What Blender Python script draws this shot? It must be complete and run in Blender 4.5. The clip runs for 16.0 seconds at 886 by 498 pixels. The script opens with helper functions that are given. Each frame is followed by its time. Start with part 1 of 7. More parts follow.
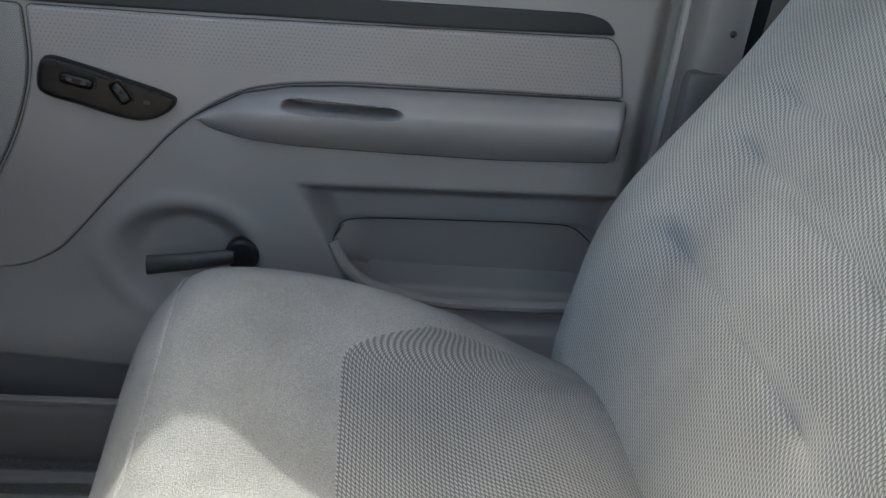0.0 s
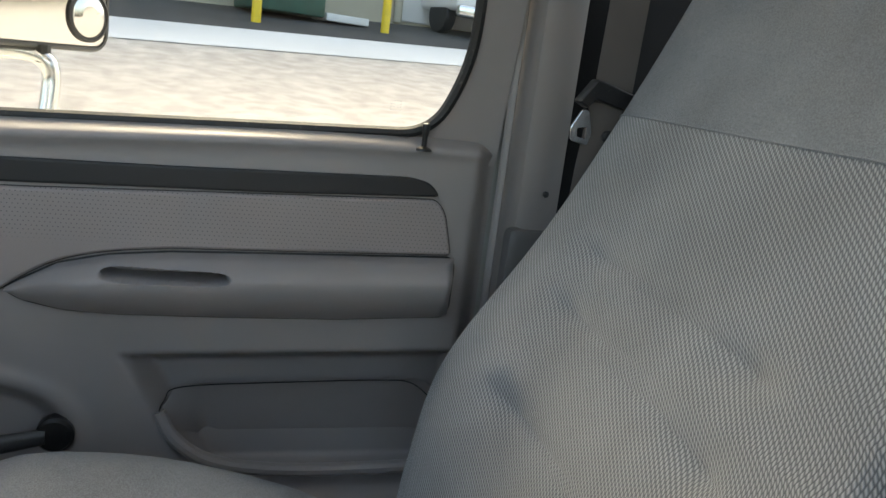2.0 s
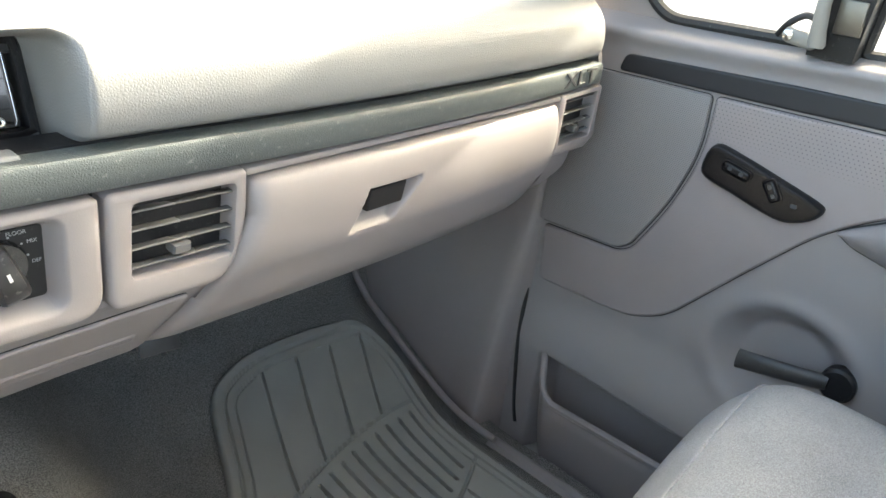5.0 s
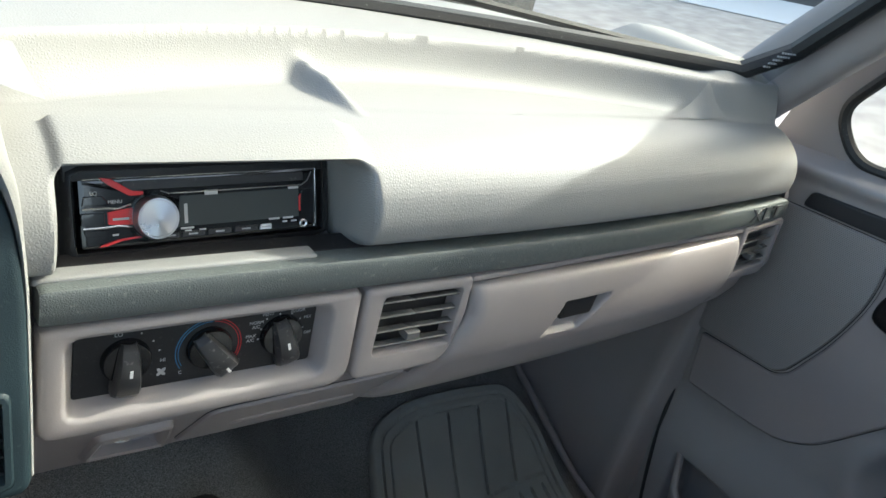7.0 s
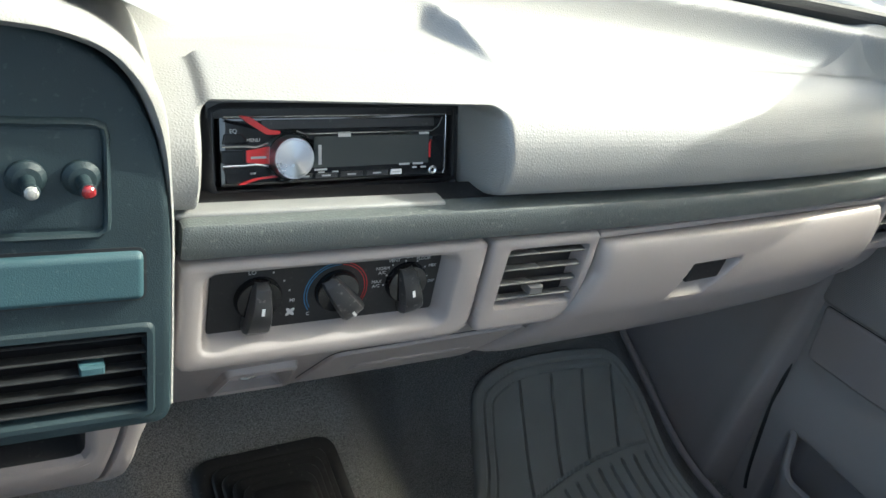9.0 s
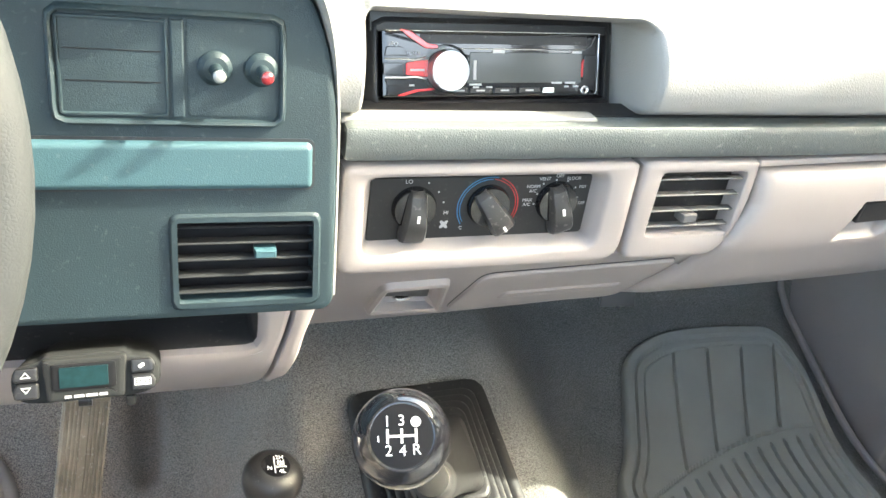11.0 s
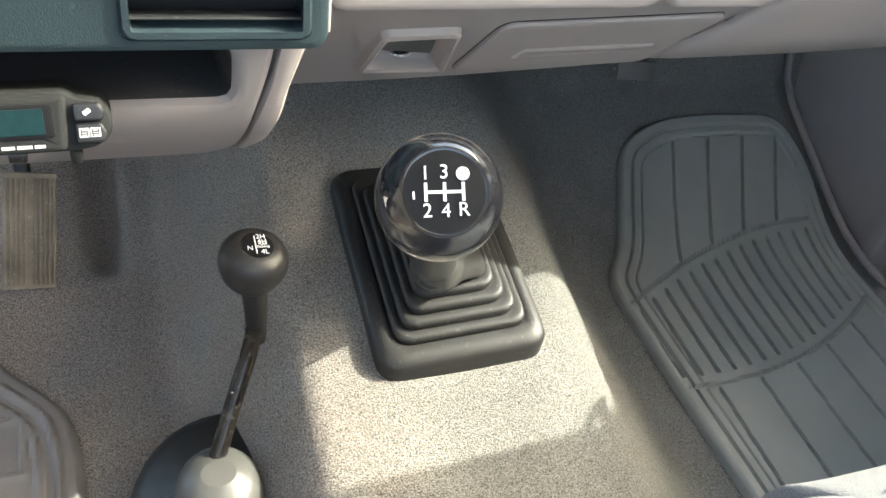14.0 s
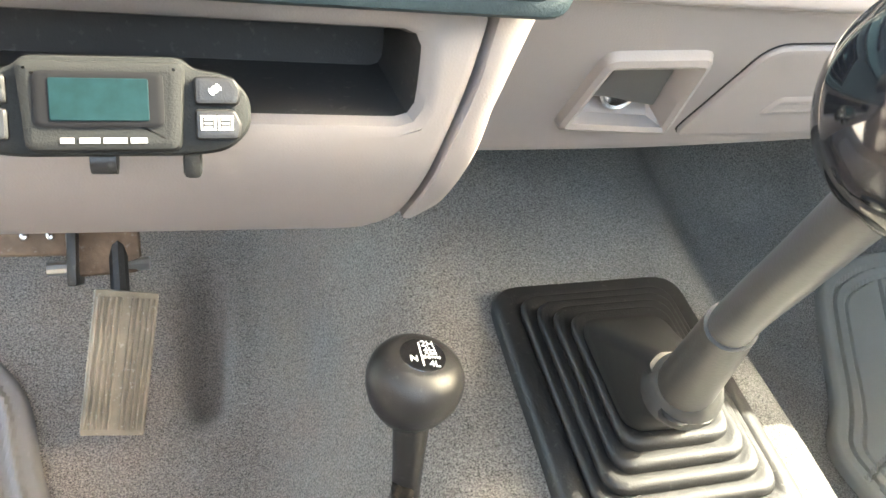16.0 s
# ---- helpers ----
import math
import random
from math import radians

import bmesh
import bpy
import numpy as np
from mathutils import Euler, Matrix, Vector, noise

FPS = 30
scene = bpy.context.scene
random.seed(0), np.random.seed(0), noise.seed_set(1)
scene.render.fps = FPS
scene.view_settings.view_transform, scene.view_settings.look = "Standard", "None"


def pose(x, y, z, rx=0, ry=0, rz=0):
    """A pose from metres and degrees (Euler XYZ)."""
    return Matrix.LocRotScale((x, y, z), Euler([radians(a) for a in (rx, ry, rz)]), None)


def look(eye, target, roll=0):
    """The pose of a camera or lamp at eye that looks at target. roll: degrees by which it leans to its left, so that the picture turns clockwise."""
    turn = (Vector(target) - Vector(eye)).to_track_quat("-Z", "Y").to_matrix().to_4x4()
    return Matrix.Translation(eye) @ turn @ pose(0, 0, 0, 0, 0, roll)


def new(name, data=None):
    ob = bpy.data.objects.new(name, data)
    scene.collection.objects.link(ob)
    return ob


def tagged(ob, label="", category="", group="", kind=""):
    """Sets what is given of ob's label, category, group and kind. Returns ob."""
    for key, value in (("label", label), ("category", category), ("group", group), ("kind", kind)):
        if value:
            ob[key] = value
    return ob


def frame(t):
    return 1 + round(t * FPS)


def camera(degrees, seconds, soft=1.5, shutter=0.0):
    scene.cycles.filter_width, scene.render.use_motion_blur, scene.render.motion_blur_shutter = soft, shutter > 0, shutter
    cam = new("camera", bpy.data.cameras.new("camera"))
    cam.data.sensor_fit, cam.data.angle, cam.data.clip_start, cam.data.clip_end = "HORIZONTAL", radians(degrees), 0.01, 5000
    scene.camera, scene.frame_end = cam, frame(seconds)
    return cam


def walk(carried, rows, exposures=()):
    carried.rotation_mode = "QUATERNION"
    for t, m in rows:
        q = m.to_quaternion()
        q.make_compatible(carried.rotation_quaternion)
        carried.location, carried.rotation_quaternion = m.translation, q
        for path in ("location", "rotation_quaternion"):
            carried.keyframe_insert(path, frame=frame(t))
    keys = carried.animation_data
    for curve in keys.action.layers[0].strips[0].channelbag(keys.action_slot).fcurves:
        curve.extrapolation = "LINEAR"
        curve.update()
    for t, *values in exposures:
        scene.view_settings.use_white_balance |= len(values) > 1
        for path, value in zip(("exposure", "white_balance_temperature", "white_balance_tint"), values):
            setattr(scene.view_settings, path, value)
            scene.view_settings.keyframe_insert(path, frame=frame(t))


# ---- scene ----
cam = camera(58.3, 16.0)
PATH = [
    (0, (-0.041, -0.473, 0.768), (1.766, -0.721, -0.054), 6.9),
    (0.5, (-0.025, -0.445, 0.786), (1.856, -0.753, 0.18), 6.1),
    (1, (-0.025, -0.455, 0.786), (1.85, -0.904, 0.255), 6.4),
    (1.5, (-0.036, -0.481, 0.792), (1.804, -1.122, 0.337), 7.4),
    (2, (-0.041, -0.502, 0.792), (1.822, -1.076, 0.346), 7.3),
    (2.5, (0.001, -0.507, 0.772), (1.927, -0.588, 0.239), 5.1),
    (2.8, (0.01, -0.513, 0.766), (1.927, -0.39, 0.21), 4.1),
    (3, (0.014, -0.518, 0.774), (1.914, -0.288, 0.192), 3.7),
    (3.5, (0.012, -0.526, 0.776), (1.858, -0.091, 0.141), 3.8),
    (4, (-0.006, -0.528, 0.773), (1.714, 0.217, 0.075), 3.7),
    (4.4, (-0.018, -0.523, 0.775), (1.582, 0.411, 0.024), 4.9),
    (4.5, (-0.02, -0.518, 0.774), (1.552, 0.455, 0.014), 5.1),
    (5, (-0.043, -0.501, 0.785), (1.361, 0.673, -0.023), 7.6),
    (5.2, (-0.048, -0.493, 0.787), (1.296, 0.742, -0.03), 8.2),
    (7.3, (-0.16, -0.491, 0.884), (1.01, 0.926, 0.094), 13.4),
    (7.5, (-0.161, -0.484, 0.888), (0.997, 0.927, 0.07), 13.5),
    (8, (-0.16, -0.475, 0.893), (0.978, 0.928, 0.036), 13.7),
    (8.2, (-0.16, -0.472, 0.89), (0.982, 0.925, 0.028), 14.1),
    (8.5, (-0.159, -0.473, 0.893), (0.97, 0.928, 0.019), 14.5),
    (9, (-0.169, -0.47, 0.852), (0.82, 1.013, -0.056), 13.1),
    (9.5, (-0.176, -0.479, 0.815), (0.582, 1.12, -0.118), 10.5),
    (9.7, (-0.18, -0.486, 0.809), (0.499, 1.145, -0.129), 9.4),
    (11.8, (-0.176, -0.528, 0.755), (0.454, 1.119, -0.187), 8.1),
    (12, (-0.176, -0.521, 0.736), (0.452, 1.1, -0.253), 8.1),
    (12.5, (-0.16, -0.501, 0.684), (0.472, 1.019, -0.452), 8.3),
    (13, (-0.159, -0.483, 0.67), (0.483, 0.944, -0.576), 9.2),
    (13.5, (-0.177, -0.457, 0.696), (0.507, 0.889, -0.616), 12.1),
    (14, (-0.182, -0.447, 0.703), (0.529, 0.878, -0.616), 13.3),
    (14.5, (-0.184, -0.44, 0.703), (0.554, 0.911, -0.574), 13.3),
    (15, (-0.193, -0.398, 0.676), (0.522, 1.177, -0.327), 10.4),
    (15.5, (-0.197, -0.371, 0.607), (0.366, 1.285, -0.363), 6.9),
    (15.7, (-0.193, -0.347, 0.581), (0.349, 1.313, -0.396), 6.5),
    (16, (-0.198, -0.329, 0.544), (0.332, 1.336, -0.429), 7.5),
]

STOPS = [(0, 3.31), (0.5, 3.49), (1.0, 3.29), (1.5, 2.89), (2.0, 2.96), (2.5, 3.74), (3.5, 4.01), (4.5, 4.31), (5.2, 4.19), (7.3, 2.94), (7.5, 2.96), (8.0, 3.21), (8.5, 3.16), (9, 3.19), (9.5, 3.9), (9.7, 4.08), (11.8, 4.99), (12.2, 4.79), (12.5, 4.49), (13, 3.69), (13.5, 3.94), (14, 4.16), (14.5, 4.44), (15, 4.79), (15.5, 4.74), (16, 5.44)]
WARMTH = [(0, 7600), (1.2, 8050), (2.0, 8250), (2.6, 7750), (4.5, 7700), (5.2, 7550), (7.3, 6600), (9.0, 6600), (11.8, 7600), (12.5, 7200), (14.5, 7250), (16, 7850)]
TINTS = [(0, 1), (5.2, 1), (7.3, -3), (9, -3), (9.7, -1), (16, 0)]
EXPOSURES = [(t, stops, float(np.interp(t, [w[0] for w in WARMTH], [w[1] for w in WARMTH])), float(np.interp(t, [w[0] for w in TINTS], [w[1] for w in TINTS]))) for t, stops in STOPS]
walk(cam, [(t, look(eye, target, roll)) for t, eye, target, roll in PATH], EXPOSURES)

# ---- light ----
world = bpy.data.worlds.new("sky")
scene.world = world
world.use_nodes = True
wn = world.node_tree.nodes
sky = wn.new("ShaderNodeTexSky")
sky.sky_type, sky.sun_disc = "NISHITA", False
SUN_TO = Vector((0.795, -0.056, 0.604)).normalized()
sky.air_density, sky.dust_density, sky.ozone_density = 0.7, 4.5, 0.2
sky.sun_elevation = math.asin(SUN_TO.z)
sky.sun_rotation = math.atan2(SUN_TO.x, SUN_TO.y)
wn["Background"].inputs[1].default_value = 0.118
world.node_tree.links.new(sky.outputs[0], wn["Background"].inputs[0])
sun = new("sun", bpy.data.lights.new("sun", "SUN"))
sun.data.energy, sun.data.angle, sun.data.color = 0.80, radians(0.53), (1.0, 0.995, 0.98)
sun.matrix_world = look(SUN_TO * 20, (0, 0, 0))


from mathutils import geometry

# ---- materials ----
def material(name, color, rough=0.6, metal=0.0, vary=0.12, vary_scale=6.0, grain=900.0, bump=0.12, leather=0.0, spec=0.5, coat=0.0, dust=0.0):
    m = bpy.data.materials.new(name)
    m.use_nodes = True
    t = m.node_tree
    p = t.nodes["Principled BSDF"]
    p.inputs["Roughness"].default_value = rough
    p.inputs["Metallic"].default_value = metal
    p.inputs["Specular IOR Level"].default_value = spec
    p.inputs["Coat Weight"].default_value = coat
    co = t.nodes.new("ShaderNodeTexCoord")
    big = t.nodes.new("ShaderNodeTexNoise")
    big.inputs["Scale"].default_value, big.inputs["Detail"].default_value = vary_scale, 5
    t.links.new(co.outputs["Object"], big.inputs["Vector"])
    fine = t.nodes.new("ShaderNodeTexNoise")
    fine.inputs["Scale"].default_value, fine.inputs["Detail"].default_value = grain, 2
    t.links.new(co.outputs["Object"], fine.inputs["Vector"])
    ramp = t.nodes.new("ShaderNodeMapRange")
    ramp.inputs["From Min"].default_value, ramp.inputs["From Max"].default_value = 0.3, 0.7
    ramp.inputs["To Min"].default_value, ramp.inputs["To Max"].default_value = 1 - vary, 1 + vary
    t.links.new(big.outputs["Fac"], ramp.inputs["Value"])
    sc = t.nodes.new("ShaderNodeVectorMath")
    sc.operation = "SCALE"
    sc.inputs[0].default_value = color
    t.links.new(ramp.outputs["Result"], sc.inputs["Scale"])
    out = sc.outputs[0]
    if dust:
        spk = t.nodes.new("ShaderNodeTexNoise")
        spk.inputs["Scale"].default_value, spk.inputs["Detail"].default_value = 220, 4
        t.links.new(co.outputs["Object"], spk.inputs["Vector"])
        r2 = t.nodes.new("ShaderNodeMapRange")
        r2.inputs["From Min"].default_value, r2.inputs["From Max"].default_value = 0.62, 0.75
        r2.inputs["To Max"].default_value = dust
        t.links.new(spk.outputs["Fac"], r2.inputs["Value"])
        mx = t.nodes.new("ShaderNodeMix")
        mx.data_type = "RGBA"
        mx.inputs["B"].default_value = (0.45, 0.43, 0.40, 1)
        t.links.new(r2.outputs["Result"], mx.inputs["Factor"])
        t.links.new(out, mx.inputs["A"])
        out = mx.outputs["Result"]
    t.links.new(out, p.inputs["Base Color"])
    rr = t.nodes.new("ShaderNodeMapRange")
    rr.inputs["To Min"].default_value, rr.inputs["To Max"].default_value = max(0.02, rough - 0.1), min(1, rough + 0.1)
    t.links.new(big.outputs["Fac"], rr.inputs["Value"])
    t.links.new(rr.outputs["Result"], p.inputs["Roughness"])
    height = fine.outputs["Fac"]
    if leather:
        vo = t.nodes.new("ShaderNodeTexVoronoi")
        vo.feature = "DISTANCE_TO_EDGE"
        vo.inputs["Scale"].default_value = leather
        t.links.new(co.outputs["Object"], vo.inputs["Vector"])
        height = vo.outputs["Distance"]
    if bump:
        b = t.nodes.new("ShaderNodeBump")
        b.inputs["Strength"].default_value, b.inputs["Distance"].default_value = bump, 0.001
        t.links.new(height, b.inputs["Height"])
        t.links.new(b.outputs[0], p.inputs["Normal"])
    return m


def math_node(t, op, a, b=None):
    n = t.nodes.new("ShaderNodeMath")
    n.operation = op
    for k, v in enumerate((a, b)):
        if v is None:
            continue
        if isinstance(v, (int, float)):
            n.inputs[k].default_value = v
        else:
            t.links.new(v, n.inputs[k])
    return n.outputs[0]


def uv_pair(t):
    co = t.nodes.new("ShaderNodeUVMap")
    se = t.nodes.new("ShaderNodeSeparateXYZ")
    t.links.new(co.outputs[0], se.inputs[0])
    return se.outputs[0], se.outputs[1]


def tweed(name, dark, light, pitch, slant):
    """Woven seat cloth: slanted light dashes in columns; UV in metres."""
    m = bpy.data.materials.new(name)
    m.use_nodes = True
    t = m.node_tree
    p = t.nodes["Principled BSDF"]
    p.inputs["Roughness"].default_value, p.inputs["Specular IOR Level"].default_value = 0.95, 0.15
    p.inputs["Sheen Weight"].default_value, p.inputs["Sheen Roughness"].default_value = 0.25, 0.5
    u, v = uv_pair(t)
    wob = t.nodes.new("ShaderNodeTexNoise")
    wob.inputs["Scale"].default_value = 45
    co = t.nodes.new("ShaderNodeTexCoord")
    t.links.new(co.outputs["Object"], wob.inputs["Vector"])
    w = math_node(t, "MULTIPLY", wob.outputs["Fac"], 0.22)
    us = math_node(t, "ADD", math_node(t, "MULTIPLY", u, 1 / pitch), w)
    vs = math_node(t, "ADD", math_node(t, "MULTIPLY", v, 0.78 / pitch), w)
    fu = math_node(t, "FRACT", us)
    col = math_node(t, "FLOOR", us)
    ph = math_node(t, "ADD", math_node(t, "ADD", vs, math_node(t, "MULTIPLY", col, 0.5)), math_node(t, "MULTIPLY", fu, slant))
    fv = math_node(t, "FRACT", ph)
    tri = math_node(t, "SUBTRACT", 1.0, math_node(t, "ABSOLUTE", math_node(t, "SUBTRACT", math_node(t, "MULTIPLY", fv, 2.0), 1.0)))
    bar = math_node(t, "SUBTRACT", 1.0, math_node(t, "ABSOLUTE", math_node(t, "SUBTRACT", math_node(t, "MULTIPLY", fu, 2.0), 1.0)))
    yarn = math_node(t, "MULTIPLY", math_node(t, "MINIMUM", math_node(t, "MULTIPLY", tri, 1.15), 1.0), math_node(t, "MINIMUM", math_node(t, "MULTIPLY", bar, 2.0), 1.0))
    big = t.nodes.new("ShaderNodeTexNoise")
    big.inputs["Scale"].default_value, big.inputs["Detail"].default_value = 9, 4
    t.links.new(co.outputs["Object"], big.inputs["Vector"])
    mx = t.nodes.new("ShaderNodeMix")
    mx.data_type = "RGBA"
    mx.inputs["A"].default_value, mx.inputs["B"].default_value = (*dark, 1), (*light, 1)
    t.links.new(yarn, mx.inputs["Factor"])
    ramp = t.nodes.new("ShaderNodeMapRange")
    ramp.inputs["From Min"].default_value, ramp.inputs["From Max"].default_value = 0.3, 0.7
    ramp.inputs["To Min"].default_value, ramp.inputs["To Max"].default_value = 0.86, 1.12
    t.links.new(big.outputs["Fac"], ramp.inputs["Value"])
    sc = t.nodes.new("ShaderNodeVectorMath")
    sc.operation = "SCALE"
    t.links.new(mx.outputs["Result"], sc.inputs[0])
    t.links.new(ramp.outputs["Result"], sc.inputs["Scale"])
    t.links.new(sc.outputs[0], p.inputs["Base Color"])
    b = t.nodes.new("ShaderNodeBump")
    b.inputs["Strength"].default_value, b.inputs["Distance"].default_value = 0.5, 0.0012
    t.links.new(yarn, b.inputs["Height"])
    t.links.new(b.outputs[0], p.inputs["Normal"])
    return m


def dotted(m, pitch, radius, dark, top=None):
    """Punches rows of small holes into a vinyl or grille; UV in metres. top: (v0, v1), holes fade out below v1 to v0."""
    t = m.node_tree
    p = t.nodes["Principled BSDF"]
    u, v = uv_pair(t)
    vs = math_node(t, "MULTIPLY", v, 1 / pitch * 1.15)
    row = math_node(t, "FLOOR", vs)
    us = math_node(t, "ADD", math_node(t, "MULTIPLY", u, 1 / pitch), math_node(t, "MULTIPLY", row, 0.5))
    du = math_node(t, "SUBTRACT", math_node(t, "FRACT", us), 0.5)
    dv = math_node(t, "SUBTRACT", math_node(t, "FRACT", vs), 0.5)
    d = math_node(t, "SQRT", math_node(t, "ADD", math_node(t, "MULTIPLY", du, du), math_node(t, "MULTIPLY", dv, dv)))
    inside = math_node(t, "LESS_THAN", d, radius)
    if top:
        r = t.nodes.new("ShaderNodeMapRange")
        r.inputs["From Min"].default_value, r.inputs["From Max"].default_value = top
        t.links.new(v, r.inputs["Value"])
        inside = math_node(t, "MULTIPLY", inside, r.outputs["Result"])
    base = p.inputs["Base Color"].links[0].from_socket
    mx = t.nodes.new("ShaderNodeMix")
    mx.data_type = "RGBA"
    mx.inputs["B"].default_value = (*dark, 1)
    t.links.new(inside, mx.inputs["Factor"])
    t.links.new(base, mx.inputs["A"])
    t.links.new(mx.outputs["Result"], p.inputs["Base Color"])
    return m


def carpet(name, color, fibre=600, low=0.22, high=1.78, pile=0.0035):
    """Cut pile: fibres of three tones, stood up by bump."""
    m = material(name, color, 1.0, vary=0.14, vary_scale=11, grain=650, bump=0.0, spec=0.04)
    t = m.node_tree
    p = t.nodes["Principled BSDF"]
    p.inputs["Sheen Weight"].default_value = 0.15
    co = t.nodes.new("ShaderNodeTexCoord")
    wool = t.nodes.new("ShaderNodeTexNoise")
    wool.inputs["Scale"].default_value, wool.inputs["Detail"].default_value, wool.inputs["Roughness"].default_value = fibre, 3, 0.75
    t.links.new(co.outputs["Object"], wool.inputs["Vector"])
    r = t.nodes.new("ShaderNodeMapRange")
    r.inputs["From Min"].default_value, r.inputs["From Max"].default_value = 0.34, 0.66
    r.inputs["To Min"].default_value, r.inputs["To Max"].default_value = low, high
    t.links.new(wool.outputs["Fac"], r.inputs["Value"])
    sc = t.nodes.new("ShaderNodeVectorMath")
    sc.operation = "SCALE"
    # warmer light on the driver's side, put in as a blotchy brown tint
    se = t.nodes.new("ShaderNodeSeparateXYZ")
    t.links.new(co.outputs["Object"], se.inputs[0])
    warm_side = t.nodes.new("ShaderNodeMapRange")
    warm_side.inputs["From Min"].default_value, warm_side.inputs["From Max"].default_value = 0.06, -0.16
    warm_side.inputs["To Max"].default_value = 1.0
    t.links.new(se.outputs[0], warm_side.inputs["Value"])
    blot = t.nodes.new("ShaderNodeTexNoise")
    blot.inputs["Scale"].default_value, blot.inputs["Detail"].default_value = 14, 4
    t.links.new(co.outputs["Object"], blot.inputs["Vector"])
    mx = t.nodes.new("ShaderNodeMix")
    mx.data_type = "RGBA"
    mx.inputs["B"].default_value = (0.268, 0.222, 0.190, 1)
    t.links.new(math_node(t, "MULTIPLY", warm_side.outputs["Result"], math_node(t, "MULTIPLY", blot.outputs["Fac"], 1.5)), mx.inputs["Factor"])
    t.links.new(p.inputs["Base Color"].links[0].from_socket, mx.inputs["A"])
    t.links.new(mx.outputs["Result"], sc.inputs[0])
    t.links.new(r.outputs["Result"], sc.inputs["Scale"])
    t.links.new(sc.outputs[0], p.inputs["Base Color"])
    b = t.nodes.new("ShaderNodeBump")
    b.inputs["Strength"].default_value, b.inputs["Distance"].default_value = 1.0, pile
    t.links.new(wool.outputs["Fac"], b.inputs["Height"])
    t.links.new(b.outputs[0], p.inputs["Normal"])
    return m


def glass_material(name, tint):
    m = bpy.data.materials.new(name)
    m.use_nodes = True
    t = m.node_tree
    out = t.nodes["Material Output"]
    t.nodes.remove(t.nodes["Principled BSDF"])
    clear, gloss, mix, fr = (t.nodes.new(k) for k in ("ShaderNodeBsdfTransparent", "ShaderNodeBsdfGlossy", "ShaderNodeMixShader", "ShaderNodeFresnel"))
    clear.inputs[0].default_value = (*tint, 1)
    gloss.inputs["Roughness"].default_value = 0.02
    fr.inputs["IOR"].default_value = 1.35
    t.links.new(fr.outputs[0], mix.inputs[0])
    t.links.new(clear.outputs[0], mix.inputs[1])
    t.links.new(gloss.outputs[0], mix.inputs[2])
    t.links.new(mix.outputs[0], out.inputs[0])
    return m


GREY = (0.277, 0.257, 0.254)
PLASTIC = material("grey_plastic", GREY, 0.5, grain=1400, bump=0.15, vary=0.05)
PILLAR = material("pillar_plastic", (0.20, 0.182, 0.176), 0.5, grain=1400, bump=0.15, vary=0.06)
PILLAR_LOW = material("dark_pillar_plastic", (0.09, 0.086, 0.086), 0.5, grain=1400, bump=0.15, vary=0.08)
PAD = material("dash_pad_vinyl", (0.238, 0.236, 0.229), 0.55, leather=420, bump=0.35, vary=0.05)
FASCIA = material("fascia_plastic", (0.285, 0.256, 0.248), 0.45, leather=600, bump=0.12, vary=0.05)
STRIP = material("dark_trim_strip", (0.095, 0.107, 0.104), 0.36, leather=500, bump=0.6, vary=0.1, dust=0.25)
VINYL = dotted(material("perforated_vinyl", (0.285, 0.250, 0.245), 0.5, leather=380, bump=0.3, vary=0.06), 0.0056, 0.14, (0.13, 0.118, 0.117), (0.535, 0.555))
GRILLE = dotted(material("speaker_grille", (0.265, 0.246, 0.24), 0.6, vary=0.05), 0.0030, 0.24, (0.14, 0.132, 0.13))
BELT = material("dark_belt_trim", (0.018, 0.018, 0.020), 0.45, grain=1200, bump=0.3, spec=0.45)
BLACK = material("black_plastic", (0.012, 0.012, 0.013), 0.4, grain=1500, bump=0.15, vary=0.2, dust=0.08)
GLOSSY = material("gloss_black", (0.006, 0.006, 0.007), 0.12, bump=0.0, vary=0.1, coat=0.5)
RUBBER = material("black_rubber", (0.014, 0.014, 0.014), 0.5, grain=700, bump=0.25, vary=0.2, dust=0.12)
BEZEL = material("blue_grey_bezel", (0.0140, 0.0282, 0.034), 0.55, grain=1200, bump=0.3, vary=0.2, vary_scale=14, dust=0.06, spec=0.4)
BEZEL_BLUE = material("worn_teal_panel", (0.030, 0.074, 0.088), 0.5, grain=1200, bump=0.25, vary=0.15, dust=0.08)
CLOTH = carpet("plain_seat_cloth", (0.215, 0.227, 0.245), 750, 0.72, 1.28, 0.0012)
TWEED = tweed("woven_seat_cloth", (0.110, 0.118, 0.128), (0.375, 0.386, 0.392), 0.0036, 0.95)
# Same weave as TWEED, darkened to carry the shade on the cushion.
TWEED_SHADED = tweed("shaded_seat_cloth", (0.060, 0.069, 0.082), (0.275, 0.292, 0.312), 0.0036, 0.95)
CARPET = carpet("grey_carpet", (0.232, 0.228, 0.213), 720, 0.16, 1.84)
MAT_GREY = material("grey_rubber_mat", (0.305, 0.305, 0.277), 0.5, grain=900, bump=0.2, vary=0.12, dust=0.06)
MAT_TAUPE = material("taupe_rubber_mat", (0.150, 0.138, 0.131), 0.55, grain=900, bump=0.2, vary=0.1, dust=0.06)
METAL = material("worn_metal", (0.55, 0.55, 0.53), 0.3, metal=1.0, grain=600, bump=0.1, vary=0.2)
STEEL = material("brushed_steel", (0.75, 0.75, 0.75), 0.22, metal=1.0, grain=900, bump=0.05)
PEWTER = material("grey_cast_sleeve", (0.13, 0.13, 0.125), 0.4, metal=0.1, grain=500, bump=0.15)
PEDAL = material("dusty_pedal_rubber", (0.215, 0.180, 0.138), 0.75, grain=400, bump=0.4, vary=0.35, vary_scale=25, dust=0.5)
